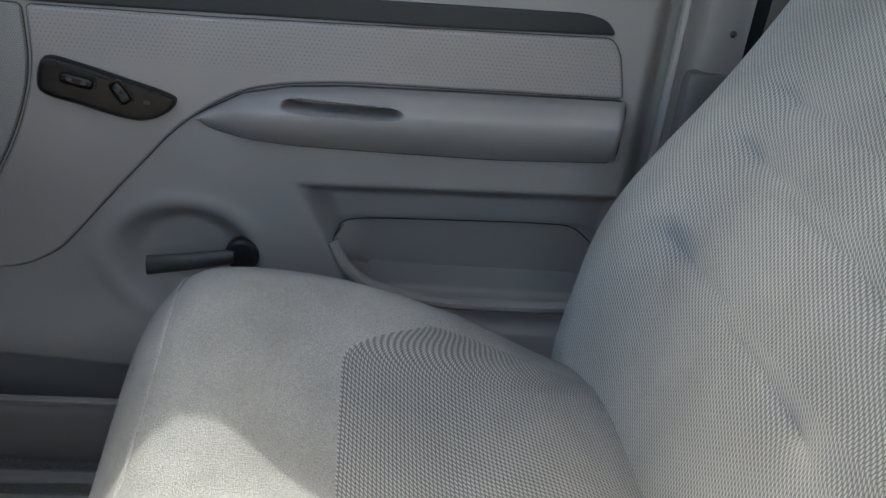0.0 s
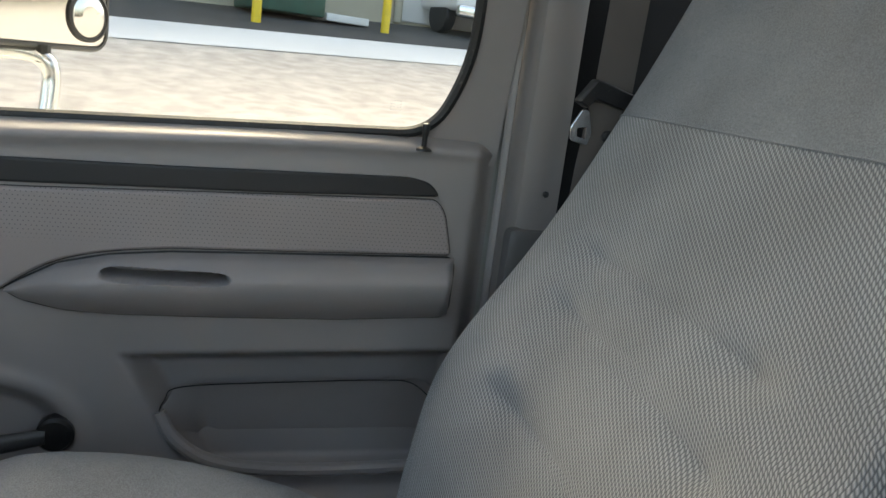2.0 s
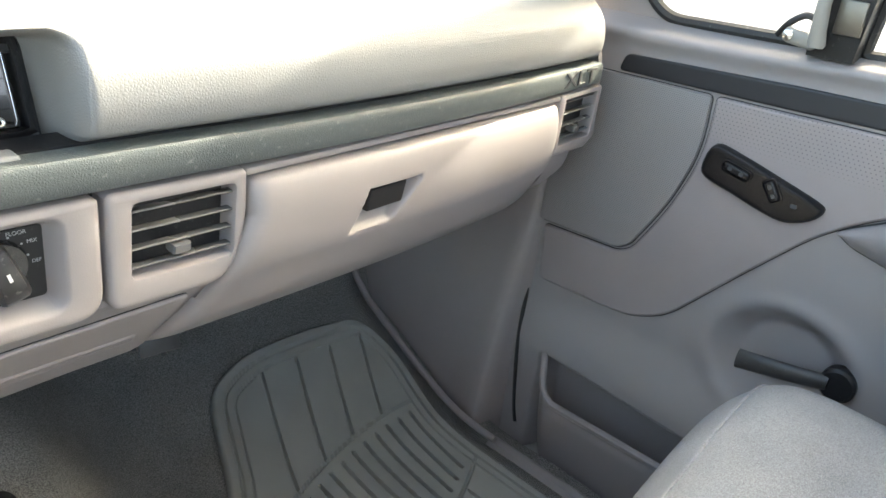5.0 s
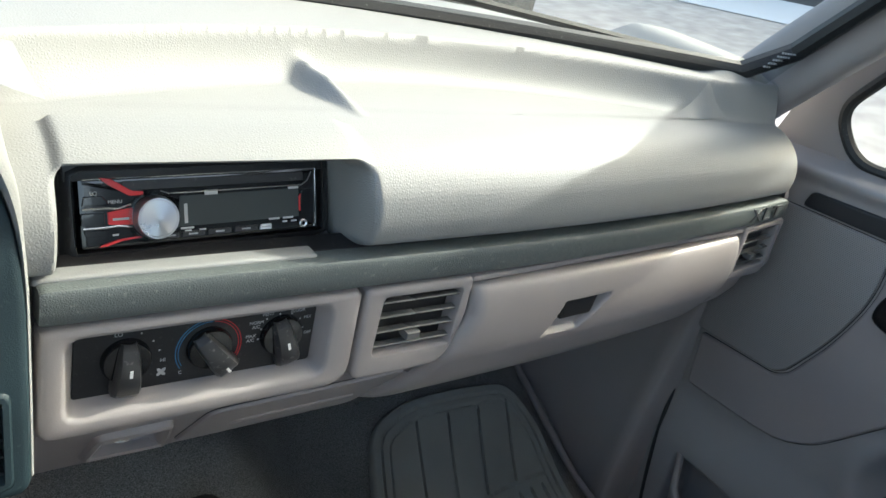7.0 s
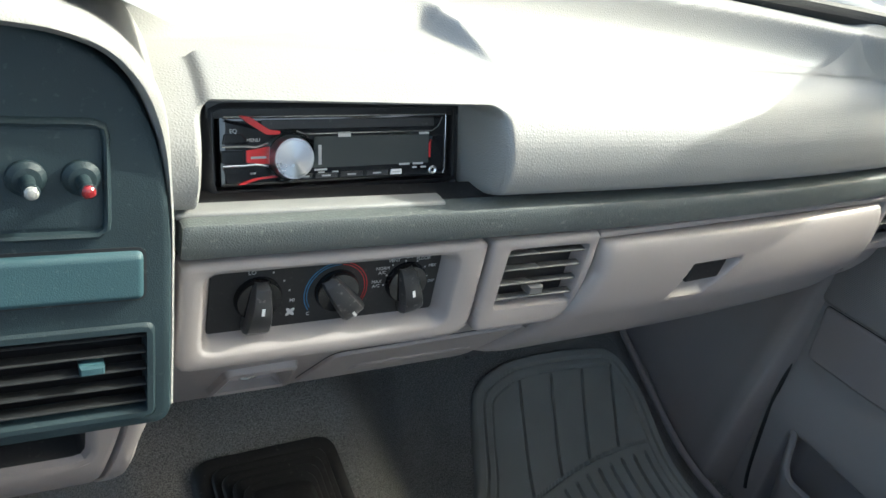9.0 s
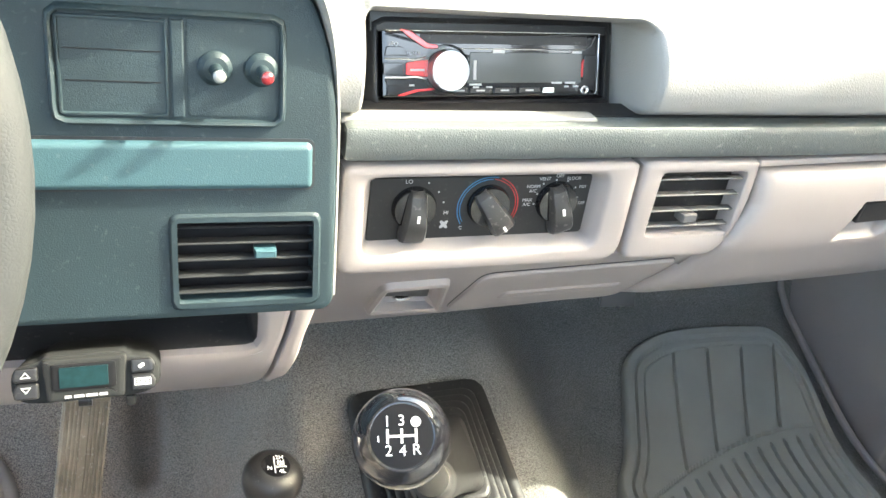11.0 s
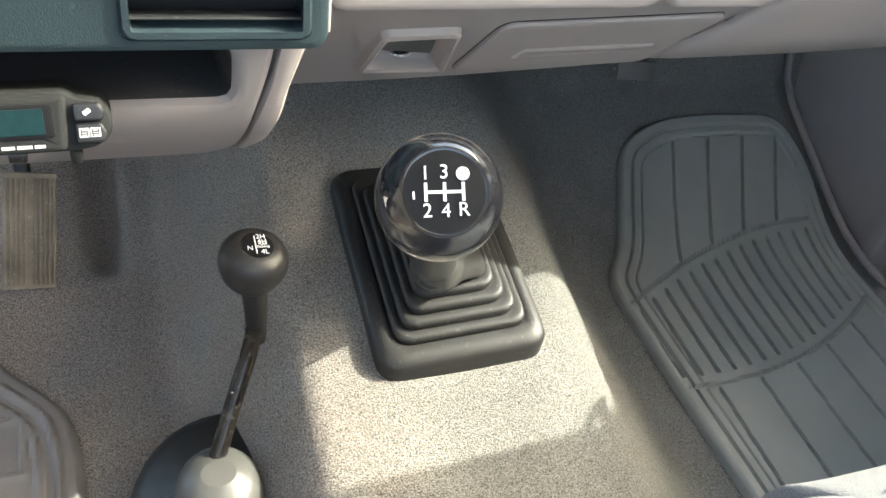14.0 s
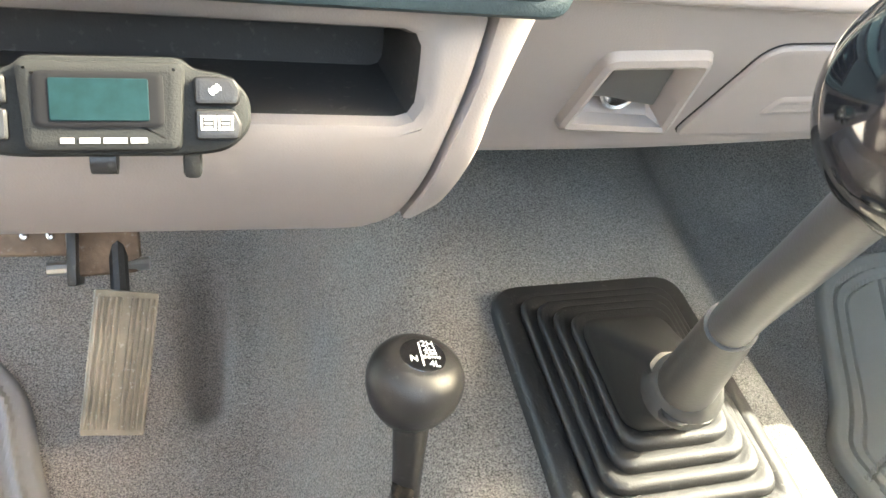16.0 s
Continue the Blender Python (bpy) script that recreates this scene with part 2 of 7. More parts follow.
HEADLINER = material("headliner_cloth", (0.68, 0.67, 0.65), 0.95, grain=900, bump=0.4)
PAINT = material("truck_paint", (0.30, 0.31, 0.30), 0.3, vary=0.05, bump=0.0, coat=0.6)
BELTWEB = material("seat_belt_webbing", (0.098, 0.087, 0.083), 0.85, grain=1500, bump=0.6)
GLASS = glass_material("window_glass", (0.92, 0.935, 0.93))
LAMINATED = glass_material("tinted_laminated_glass", (0.72, 0.745, 0.735))
CLEAR = glass_material("clear_lens", (0.9, 0.92, 0.92))
MIRROR = material("mirror_glass", (0.60, 0.60, 0.60), 0.02, metal=1.0, vary=0.0, bump=0.0)
BEIGE = material("beige_plastic", (0.29, 0.272, 0.24), 0.45, grain=900, bump=0.1, vary=0.1)
WHITE = material("white_marking", (0.75, 0.75, 0.73), 0.6, vary=0.03, bump=0)
GREYMARK = material("grey_marking", (0.42, 0.42, 0.42), 0.6, vary=0.03, bump=0)
RED = material("red_marking", (0.45, 0.02, 0.025), 0.45, vary=0.03, bump=0)
REDGLOSS = material("red_translucent_trim", (0.62, 0.04, 0.045), 0.15, vary=0.1, bump=0, coat=0.6)
BLUE = material("blue_marking", (0.03, 0.16, 0.32), 0.5, vary=0.03, bump=0)
LCD = material("lcd_glass", (0.058, 0.064, 0.063), 0.15, vary=0.1, bump=0)
LCD_TEAL = material("teal_lcd", (0.007, 0.025, 0.028), 0.45, spec=0.12, vary=0.2, vary_scale=200, bump=0)
TEALTAB = material("teal_tab", (0.030, 0.075, 0.087), 0.5, vary=0.1)
CONCRETE = material("pale_concrete", (0.50, 0.452, 0.400), 0.9, grain=30, bump=0.3, vary=0.20, vary_scale=4.5, dust=0.5)
for nd in CONCRETE.node_tree.nodes:
    if nd.type == "TEX_NOISE" and nd.inputs["Scale"].default_value == 220:
        nd.inputs["Scale"].default_value = 16
CONCRETE_W = material("bright_concrete", (0.72, 0.71, 0.69), 0.9, grain=30, bump=0.2, vary=0.08, vary_scale=0.5)
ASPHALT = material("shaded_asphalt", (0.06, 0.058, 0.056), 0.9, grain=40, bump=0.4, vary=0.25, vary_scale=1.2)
WALLC = material("cream_block_wall", (0.45, 0.41, 0.32), 0.9, grain=40, bump=0.3, vary=0.08, vary_scale=1.0)
YELLOW = material("yellow_paint", (0.75, 0.52, 0.03), 0.5, vary=0.1)
GREEN = material("green_painted_steel", (0.03, 0.085, 0.06), 0.5, vary=0.2)

SPUN = material("spun_aluminium", (0.55, 0.55, 0.56), 0.3, metal=1.0, vary=0.06, vary_scale=40, bump=0.0)
LENS = material("smoked_lens", (0.30, 0.30, 0.28), 0.2, vary=0.1, bump=0, coat=0.4)
REDLENS = material("dark_red_lens", (0.26, 0.018, 0.022), 0.2, vary=0.1, bump=0, coat=0.4)
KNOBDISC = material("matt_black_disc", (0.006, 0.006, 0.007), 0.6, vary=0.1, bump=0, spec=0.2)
p_ = SPUN.node_tree.nodes["Principled BSDF"]
p_.inputs["Anisotropic"].default_value = 0.9
tan_ = SPUN.node_tree.nodes.new("ShaderNodeTangent")
tan_.direction_type, tan_.axis = "RADIAL", "Y"
SPUN.node_tree.links.new(tan_.outputs[0], p_.inputs["Tangent"])
# Dark colour carries the shade inside the open dash tray.
TRAY = material("tray_shade", (0.032, 0.031, 0.031), 0.6, vary=0.15, dust=0.1)
SWITCHBLACK = material("moulded_black", (0.006, 0.006, 0.007), 0.22, grain=1500, bump=0.04, vary=0.2, spec=0.45)
SATIN = material("satin_lever_metal", (0.13, 0.13, 0.128), 0.35, metal=0.5, grain=500, bump=0.08, vary=0.15)
WHEELGREY = material("worn_wheel_grip", (0.03, 0.032, 0.033), 0.6, spec=0.25, leather=500, bump=0.2, vary=0.15)
DARKGREY = material("dark_grey_plastic", (0.05, 0.05, 0.05), 0.45, vary=0.12, dust=0.06)


# ---- building helpers ----
def thing(name, label, category, group="", at=(0, 0, 0)):
    ob = new(name)
    ob.location = at
    return tagged(ob, label, category, group)


def finish(ob, mat, parent, label, smooth, angle=35):
    me = ob.data
    me.materials.append(mat)
    if smooth:
        me.polygons.foreach_set("use_smooth", [True] * len(me.polygons))
        me.set_sharp_from_angle(angle=radians(angle))
        me.polygons.foreach_set("use_smooth", [p.material_index == 0 for p in me.polygons])
    me.polygons.foreach_set("material_index", [0] * len(me.polygons))
    if parent:
        ob.parent = parent
        bpy.context.view_layer.update()
        ob.matrix_parent_inverse = parent.matrix_world.inverted()
    if label:
        tagged(ob, label)
    return ob


def part(name, bm, mat, parent=None, label="", smooth=True, angle=35):
    me = bpy.data.meshes.new(name)
    bmesh.ops.recalc_face_normals(bm, faces=bm.faces)
    bm.to_mesh(me)
    bm.free()
    return finish(new(name, me), mat, parent, label, smooth, angle)


def box(size, at=(0, 0, 0), bevel=0.0, seg=2, turn=None, bm=None):
    bm = bm or bmesh.new()
    m = Matrix.Translation(at) @ (turn or Matrix()) @ Matrix.Diagonal((*size, 1))
    r = bmesh.ops.create_cube(bm, size=1, matrix=m)
    if bevel:
        es = list({e for v in r["verts"] for e in v.link_edges})
        bmesh.ops.bevel(bm, geom=es, offset=bevel, segments=seg, profile=0.5, affect="EDGES")
    return bm


def smooth_loop(pts, steps=6, closed=True):
    """Catmull-Rom through the points."""
    n, out = len(pts), []
    pts = [Vector(p) for p in pts]
    for i in range(n if closed else n - 1):
        if closed:
            a, b, c, d = (pts[(i + k) % n] for k in (-1, 0, 1, 2))
        else:
            a, b, c, d = pts[max(i - 1, 0)], pts[i], pts[i + 1], pts[min(i + 2, n - 1)]
        for s in range(steps):
            t = s / steps
            out.append(0.5 * ((2 * b) + (c - a) * t + (2 * a - 5 * b + 4 * c - d) * t * t + (3 * b - a - 3 * c + d) * t ** 3))
    if not closed:
        out.append(pts[-1])
    return out


def rounded(pts, r, seg=5):
    """A closed outline with rounded corners. r: one radius, or one for each corner."""
    out, n = [], len(pts)
    rs = r if isinstance(r, (list, tuple)) else [r] * n
    for i in range(n):
        p, a, b = Vector(pts[i]), Vector(pts[i - 1]), Vector(pts[(i + 1) % n])
        da, db = a - p, b - p
        k = min(rs[i], 0.45 * da.length, 0.45 * db.length)
        if k < 1e-5:
            out.append(p)
            continue
        s, e = p + da.normalized() * k, p + db.normalized() * k
        for j in range(seg + 1):
            t = j / seg
            out.append((1 - t) ** 2 * s + 2 * t * (1 - t) * p + t * t * e)
    return out


def rect(x0, z0, x1, z1):
    return [(x0, z0), (x1, z0), (x1, z1), (x0, z1)]


def shrink(loop, d):
    """Moves a closed 2D outline inwards by d."""
    n = len(loop)
    area = sum(loop[i - 1].x * loop[i].y - loop[i].x * loop[i - 1].y for i in range(n))
    sign = 1 if area > 0 else -1
    out = []
    for i in range(n):
        a, p, b = loop[i - 1], loop[i], loop[(i + 1) % n]
        t1 = (p - a).normalized() if (p - a).length > 1e-7 else Vector((1, 0))
        t2 = (b - p).normalized() if (b - p).length > 1e-7 else t1
        n1, n2 = Vector((-t1.y, t1.x)) * sign, Vector((-t2.y, t2.x)) * sign
        m = n1 + n2
        m = m.normalized() if m.length > 1e-6 else n1
        out.append(p + m * d / max(0.5, m.dot(n1)))
    # where the inset is larger than a corner's radius, the corner closes to a point
    turned = [(out[(i + 1) % n] - out[i]).dot(loop[(i + 1) % n] - loop[i]) < 0 for i in range(n)]
    if any(turned) and not all(turned):
        i0 = next(i for i in range(n) if not turned[i])
        i = 1
        while i <= n:
            if turned[(i0 + i) % n]:
                j = i
                while turned[(i0 + j) % n]:
                    j += 1
                a, b = out[(i0 + i - 1) % n], out[(i0 + i) % n]
                e, f = out[(i0 + j) % n], out[(i0 + j + 1) % n]
                u, v = b - a, f - e
                den = u.x * v.y - u.y * v.x
                if abs(den) > 1e-12:
                    k = ((e.x - a.x) * v.y - (e.y - a.y) * v.x) / den
                    q = a + u * k
                else:
                    q = (b + e) / 2
                for m in range(i, j + 1):
                    out[(i0 + m) % n] = q.copy()
                i = j
            i += 1
    return out


def close_loop(bm, vs):
    """Closes a flat loop: a convex one with one face, a hollow one by constrained triangulation."""
    c = sum((v.co for v in vs), Vector()) / len(vs)
    nrm = Vector()
    for a, b in zip(vs, vs[1:] + vs[:1]):
        nrm += (a.co - c).cross(b.co - c)
    nrm = nrm.normalized()
    n = len(vs)
    hollow = any((vs[i].co - vs[i - 1].co).cross(vs[(i + 1) % n].co - vs[i].co).dot(nrm) < -1e-8 for i in range(n))
    if n < 30 and hollow or n < 5:
        bm.faces.new(vs).material_index = 1
        return
    if not hollow:
        mid = bm.verts.new(c)
        for a, b in zip(vs, vs[1:] + vs[:1]):
            bm.faces.new((a, b, mid)).material_index = 1
        return
    ex = nrm.orthogonal().normalized()
    ey = nrm.cross(ex)
    flat2 = [Vector(((v.co - c).dot(ex), (v.co - c).dot(ey))) for v in vs]
    co, _, fs, ov, _, _ = geometry.delaunay_2d_cdt(flat2, [(i, (i + 1) % n) for i in range(n)], [], 1, 1e-7)
    made = [vs[o[0]] if o else bm.verts.new(c + ex * p.x + ey * p.y) for p, o in zip(co, ov)]
    for f in fs:
        try:
            bm.faces.new([made[k] for k in f]).material_index = 1
        except ValueError:
            pass


def rings_mesh(rings, cap0=True, cap1=True, closed=True, bm=None):
    bm = bm or bmesh.new()
    vs = [[bm.verts.new(p) for p in r] for r in rings]
    n = len(vs[0])
    for a, b in zip(vs, vs[1:]):
        for i in range(n if closed else n - 1):
            bm.faces.new((a[i], a[(i + 1) % n], b[(i + 1) % n], b[i]))
    if cap0:
        close_loop(bm, vs[0][::-1])
    if cap1:
        close_loop(bm, vs[-1])
    return bm


SOFT = [(0, -0.006), (0, 0.001), (0.0005, 0.003), (0.0014, 0.0046), (0.0027, 0.0055), (0.004, 0.006), (0.0045, 0.006)]


def puff(outline, profile, to3d, bm=None):
    """A raised pad over an outline: rings of (inset, height)."""
    loop = [Vector(p) for p in outline]
    return rings_mesh([[to3d(q.x, q.y, h) for q in shrink(loop, d)] for d, h in profile], cap0=False, bm=bm)


def pierced(outline, profile, holes, deep, to3d):
    """A pad as puff makes, with holes through its face; each hole's wall goes down to height deep."""
    loop = [Vector(p) for p in outline]
    bm = rings_mesh([[to3d(q.x, q.y, h) for q in shrink(loop, d)] for d, h in profile], False, False)
    top = profile[-1][1]
    pts, edges = [], []
    for lp in [shrink(loop, profile[-1][0])] + holes:
        n0, n = len(pts), len(lp)
        pts += [Vector((p[0], p[1])) for p in lp]
        edges += [(n0 + i, n0 + (i + 1) % n) for i in range(n)]
    co, _, tris, _, _, _ = geometry.delaunay_2d_cdt(pts, edges, [], 1, 1e-7)
    vs = [bm.verts.new(to3d(p.x, p.y, top)) for p in co]
    for f in tris:
        c = sum((co[k] for k in f), Vector((0, 0))) / len(f)
        within = False
        for lp in holes:
            for a, b in zip(lp, lp[1:] + lp[:1]):
                if (a[1] > c.y) != (b[1] > c.y) and c.x < (b[0] - a[0]) * (c.y - a[1]) / (b[1] - a[1]) + a[0]:
                    within = not within
        if not within:
            bm.faces.new([vs[k] for k in f]).material_index = 1
    for lp in holes:
        rings_mesh([[to3d(p[0], p[1], h) for p in lp] for h in (top, deep)], False, False, bm=bm)
    return bm


def resample(loop, n):
    """n points evenly along a closed outline, starting at the point nearest its lower left."""
    loop = [Vector(p) for p in loop]
    k = min(range(len(loop)), key=lambda i: loop[i].x + loop[i].y)
    loop = loop[k:] + loop[:k] + [loop[k]]
    acc = [0]
    for a, b in zip(loop, loop[1:]):
        acc.append(acc[-1] + (b - a).length)
    out, j = [], 0
    for i in range(n):
        s = acc[-1] * i / n
        while acc[j + 1] < s:
            j += 1
        f = (s - acc[j]) / max(1e-9, acc[j + 1] - acc[j])
        out.append(loop[j].lerp(loop[j + 1], f))
    return out


def tube(path, radius, seg=10, caps=True, bm=None):
    path = [Vector(p) for p in path]
    rad = radius if callable(radius) else (lambda s: radius)
    rings, up = [], None
    n = len(path)
    for i, p in enumerate(path):
        d = (path[min(i + 1, n - 1)] - path[max(i - 1, 0)]).normalized()
        if up is None:
            up = d.orthogonal().normalized()
        up = (up - d * up.dot(d)).normalized()
        side = d.cross(up)
        r = rad(i / (n - 1))
        rings.append([p + (up * math.cos(a) + side * math.sin(a)) * r for a in (2 * math.pi * k / seg for k in range(seg))])
    return rings_mesh(rings, caps, caps, bm=bm)


def ring_tube(loop, radius, seg=8):
    """A closed tube along a closed 3D loop."""
    bm = bmesh.new()
    n = len(loop)
    loop = [Vector(p) for p in loop]
    c = sum(loop, Vector()) / n
    rows = []
    for i, p in enumerate(loop):
        d = (loop[(i + 1) % n] - loop[i - 1]).normalized()
        o = (p - c)
        o = (o - d * o.dot(d)).normalized()
        s = d.cross(o)
        rows.append([bm.verts.new(p + (o * math.cos(a) + s * math.sin(a)) * radius) for a in (2 * math.pi * k / seg for k in range(seg))])
    for i in range(n):
        a, b = rows[i], rows[(i + 1) % n]
        for k in range(seg):
            bm.faces.new((a[k], a[(k + 1) % seg], b[(k + 1) % seg], b[k]))
    return bm


def lathe(profile, m, seg=32):
    """Turns (radius, height) round the local z axis of pose m."""
    rings = [[m @ Vector((r * math.cos(a), r * math.sin(a), h)) for a in (2 * math.pi * k / seg for k in range(seg))] for r, h in profile]
    return rings_mesh(rings)


def sheet(name, us, vs, fn, mat, parent=None, label="", uv=None):
    """A fine grid over us x vs, lifted into space by fn(U, V) -> X, Y, Z arrays. UV in metres."""
    U, V = np.meshgrid(us, vs, indexing="ij")
    X, Y, Z = fn(U, V)
    nu, nv = U.shape
    co = np.stack([X, Y, Z], -1).reshape(-1, 3)
    idx = np.arange(nu * nv).reshape(nu, nv)
    faces = np.stack([idx[:-1, :-1], idx[1:, :-1], idx[1:, 1:], idx[:-1, 1:]], -1).reshape(-1, 4)
    me = bpy.data.meshes.new(name)
    me.from_pydata(co.tolist(), [], faces.tolist())
    lay = me.uv_layers.new(name="UVMap")
    UU, VV = uv(U, V) if uv else (U, V)
    flat = np.stack([UU, VV], -1).reshape(-1, 2)
    lay.data.foreach_set("uv", flat[faces.reshape(-1)].reshape(-1))
    return finish(new(name, me), mat, parent, label, True, 60)


def planar_uv(ob, axes):
    me = ob.data
    lay = me.uv_layers.new(name="UVMap")
    co = np.empty(len(me.vertices) * 3)
    me.vertices.foreach_get("co", co)
    li = np.empty(len(me.loops), int)
    me.loops.foreach_get("vertex_index", li)
    lay.data.foreach_set("uv", co.reshape(-1, 3)[li][:, list(axes)].reshape(-1))
    return ob


def step(x):
    x = np.clip(x, 0, 1)
    return x * x * (3 - 2 * x)


def inside_soft(U, V, loop, w):
    """1 well inside a convex outline, 0 outside, over a band w."""
    n = len(loop)
    area = sum(loop[i - 1][0] * loop[i][1] - loop[i][0] * loop[i - 1][1] for i in range(n))
    sg = 1 if area > 0 else -1
    d = np.full(U.shape, 9.0)
    for i in range(n):
        (ax, ay), (bx, by) = loop[i - 1], loop[i]
        L = math.hypot(bx - ax, by - ay)
        d = np.minimum(d, sg * ((bx - ax) * (V - ay) - (by - ay) * (U - ax)) / L)
    return step(d / w)


def lettering(name, text, size, m, mat, parent, depth=0.0003, align="CENTER"):
    cu = bpy.data.curves.new(name, "FONT")
    cu.body, cu.size, cu.extrude, cu.align_x, cu.align_y = text, size, depth, align, "CENTER"
    tmp = bpy.data.objects.new(name, cu)
    me = bpy.data.meshes.new_from_object(tmp)
    bpy.data.objects.remove(tmp)
    me.transform(m)
    me.name = name
    return finish(new(name, me), mat, parent, "", False)


def facing(at, right, up):
    """A pose whose local x runs along right, y along up."""
    r, u = Vector(right).normalized(), Vector(up)
    n = r.cross(u).normalized()
    u = n.cross(r)
    m = Matrix((r, u, n)).transposed().to_4x4()
    m.translation = at
    return m


# ---- ground and cab shell ----
def ground_z(x, y):
    return -0.80 + 0.141 * (x - 1.0)


def flat_on_ground(name, x0, x1, y0, y1, lift, mat, label):
    ob = sheet(name, np.linspace(x0, x1, 3), np.linspace(y0, y1, 3), lambda U, V: (U, V, ground_z(U, V) + lift), mat, None)
    return tagged(ob, label, "ground", kind="structure")


flat_on_ground("ground", -400, 400, -400, 400, 0, CONCRETE, "pale sandy concrete lot in full sun")
TH = radians(16)


def lot(u, v, lift=0.0):
    """A place on the lot: u metres out from the truck's side, v along the building."""
    x, y = u * math.cos(TH) - v * math.sin(TH), u * math.sin(TH) + v * math.cos(TH)
    return Vector((x, y, ground_z(x, y) + lift))


def lot_strip(name, u0, u1, lift, mat, label):
    c, s = math.cos(TH), math.sin(TH)
    ob = sheet(name, np.linspace(u0, u1, 3), np.linspace(-150, 150, 3), lambda U, V: (U * c - V * s, U * s + V * c, ground_z(U * c - V * s, 0) + lift), mat, None)
    return tagged(ob, label, "ground", kind="structure")


lot_strip("pavement", 10.8, 12.7, 0.012, CONCRETE_W, "bright white concrete strip across the lot")
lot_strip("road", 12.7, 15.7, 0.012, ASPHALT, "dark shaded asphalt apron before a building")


def floor_z(X, Y):
    """Height of the carpet: footwells, toe board, tunnel."""
    toe = 0.275 * (np.sqrt((Y - 0.17) ** 2 + 0.0036) + Y - 0.17) + np.where(Y > 0.42, (Y - 0.42) * 1.6, 0)
    top = 0.155 + 0.24 * np.clip(Y + 0.06, -0.3, 0.5)
    right = 1 - step((X - 0.180) / 0.18)
    left = step((X + 0.175) / 0.125)
    bump = right * left * np.maximum(top - toe * 0.85, 0.0)
    side = -0.03 * step((X - 0.80) / 0.05)
    dent = 0.035 * np.exp(-((X + 0.216) / 0.016) ** 4 - ((Y - 0.305) / 0.06) ** 4)
    return toe + bump + side - dent


def floor_fn(U, V):
    Z = floor_z(U, V)
    return U, V, Z + 0.0018 * np.sin(U * 37 + V * 11) * np.cos(V * 29 - U * 7)


floor = sheet("floor", np.linspace(-0.82, 0.90, 180), np.linspace(-1.30, 0.66, 200), floor_fn, CARPET)
tagged(floor, "dark grey cut-pile carpet over floor and tunnel", "carpet", kind="structure")

SHELL = thing("cab_shell", "grey painted steel truck cab with cloth headliner", "truck cab")
tagged(SHELL, kind="structure")
part("roof_panel", box((1.62, 0.95, 0.04), (0.06, -0.83, 1.43), 0.012), HEADLINER, SHELL, "light grey cloth headliner")
part("rear_wall", box((1.72, 0.04, 0.74), (0.05, -1.30, 0.34), 0.01), PLASTIC, SHELL)
part("rear_header", box((1.60, 0.04, 0.10), (0.05, -1.28, 1.37), 0.01), PLASTIC, SHELL)
for sx in (-0.72, 0.80):
    part("rear_pillar", box((0.10, 0.05, 0.80), (sx, -1.28, 1.04), 0.015), PLASTIC, SHELL)
part("firewall", box((1.70, 0.03, 0.9), (0.05, 0.68, 0.35)), CARPET, SHELL)
# Unseen box added to close the light leak below the door.
part("sill", box((0.16, 1.95, 0.05), (0.955, -0.33, -0.105)), PAINT, SHELL)
part("floor_pan", box((1.76, 2.05, 0.03), (0.04, -0.32, -0.085)), PAINT, SHELL)
part("door_skin", box((0.02, 1.04, 0.78), (1.02, -0.355, 0.27)), PAINT, SHELL, "painted outer door skin")
part("body_side", box((0.02, 0.48, 1.5), (0.985, -1.105, 0.66)), PAINT, SHELL, "painted cab side behind the door")
part("fender_side", box((0.02, 0.62, 0.80), (0.985, 0.44, 0.28)), PAINT, SHELL, "painted fender side")
# Unseen box added to stop sun leaking past the pad's rear edge.
part("leak_block", box((1.70, 0.39, 0.19), (0.075, 0.475, 0.59)), BLACK, SHELL, "unseen black box that stops sun leaking behind the dash")
part("cowl", box((1.7, 0.16, 0.02), (0.05, 0.60, 0.70)), BLACK, SHELL)
part("hood", box((1.7, 1.25, 0.05), (0.05, 1.22, 0.63), 0.02), PAINT, SHELL, "painted hood beyond the windshield")


def rib(path, w, h, mat, name, parent, label=""):
    """A flattened tube along a path: a pillar."""
    path = smooth_loop(path, 6, False)
    rings, n = [], len(path)
    for i, p in enumerate(path):
        d = (path[min(i + 1, n - 1)] - path[max(i - 1, 0)]).normalized()
        a = Vector((0, 1, 0)) if abs(d.y) < 0.8 else Vector((0, 0, 1))
        s = d.cross(a).normalized()
        a = s.cross(d).normalized()
        ring = []
        for k in range(20):
            t = 2 * math.pi * k / 20
            c, q = math.cos(t), math.sin(t)
            ring.append(p + s * (math.copysign(abs(c) ** 0.6, c) * w / 2) + a * (math.copysign(abs(q) ** 0.6, q) * h / 2))
        rings.append(ring)
    return part(name, rings_mesh(rings), mat, parent, label)


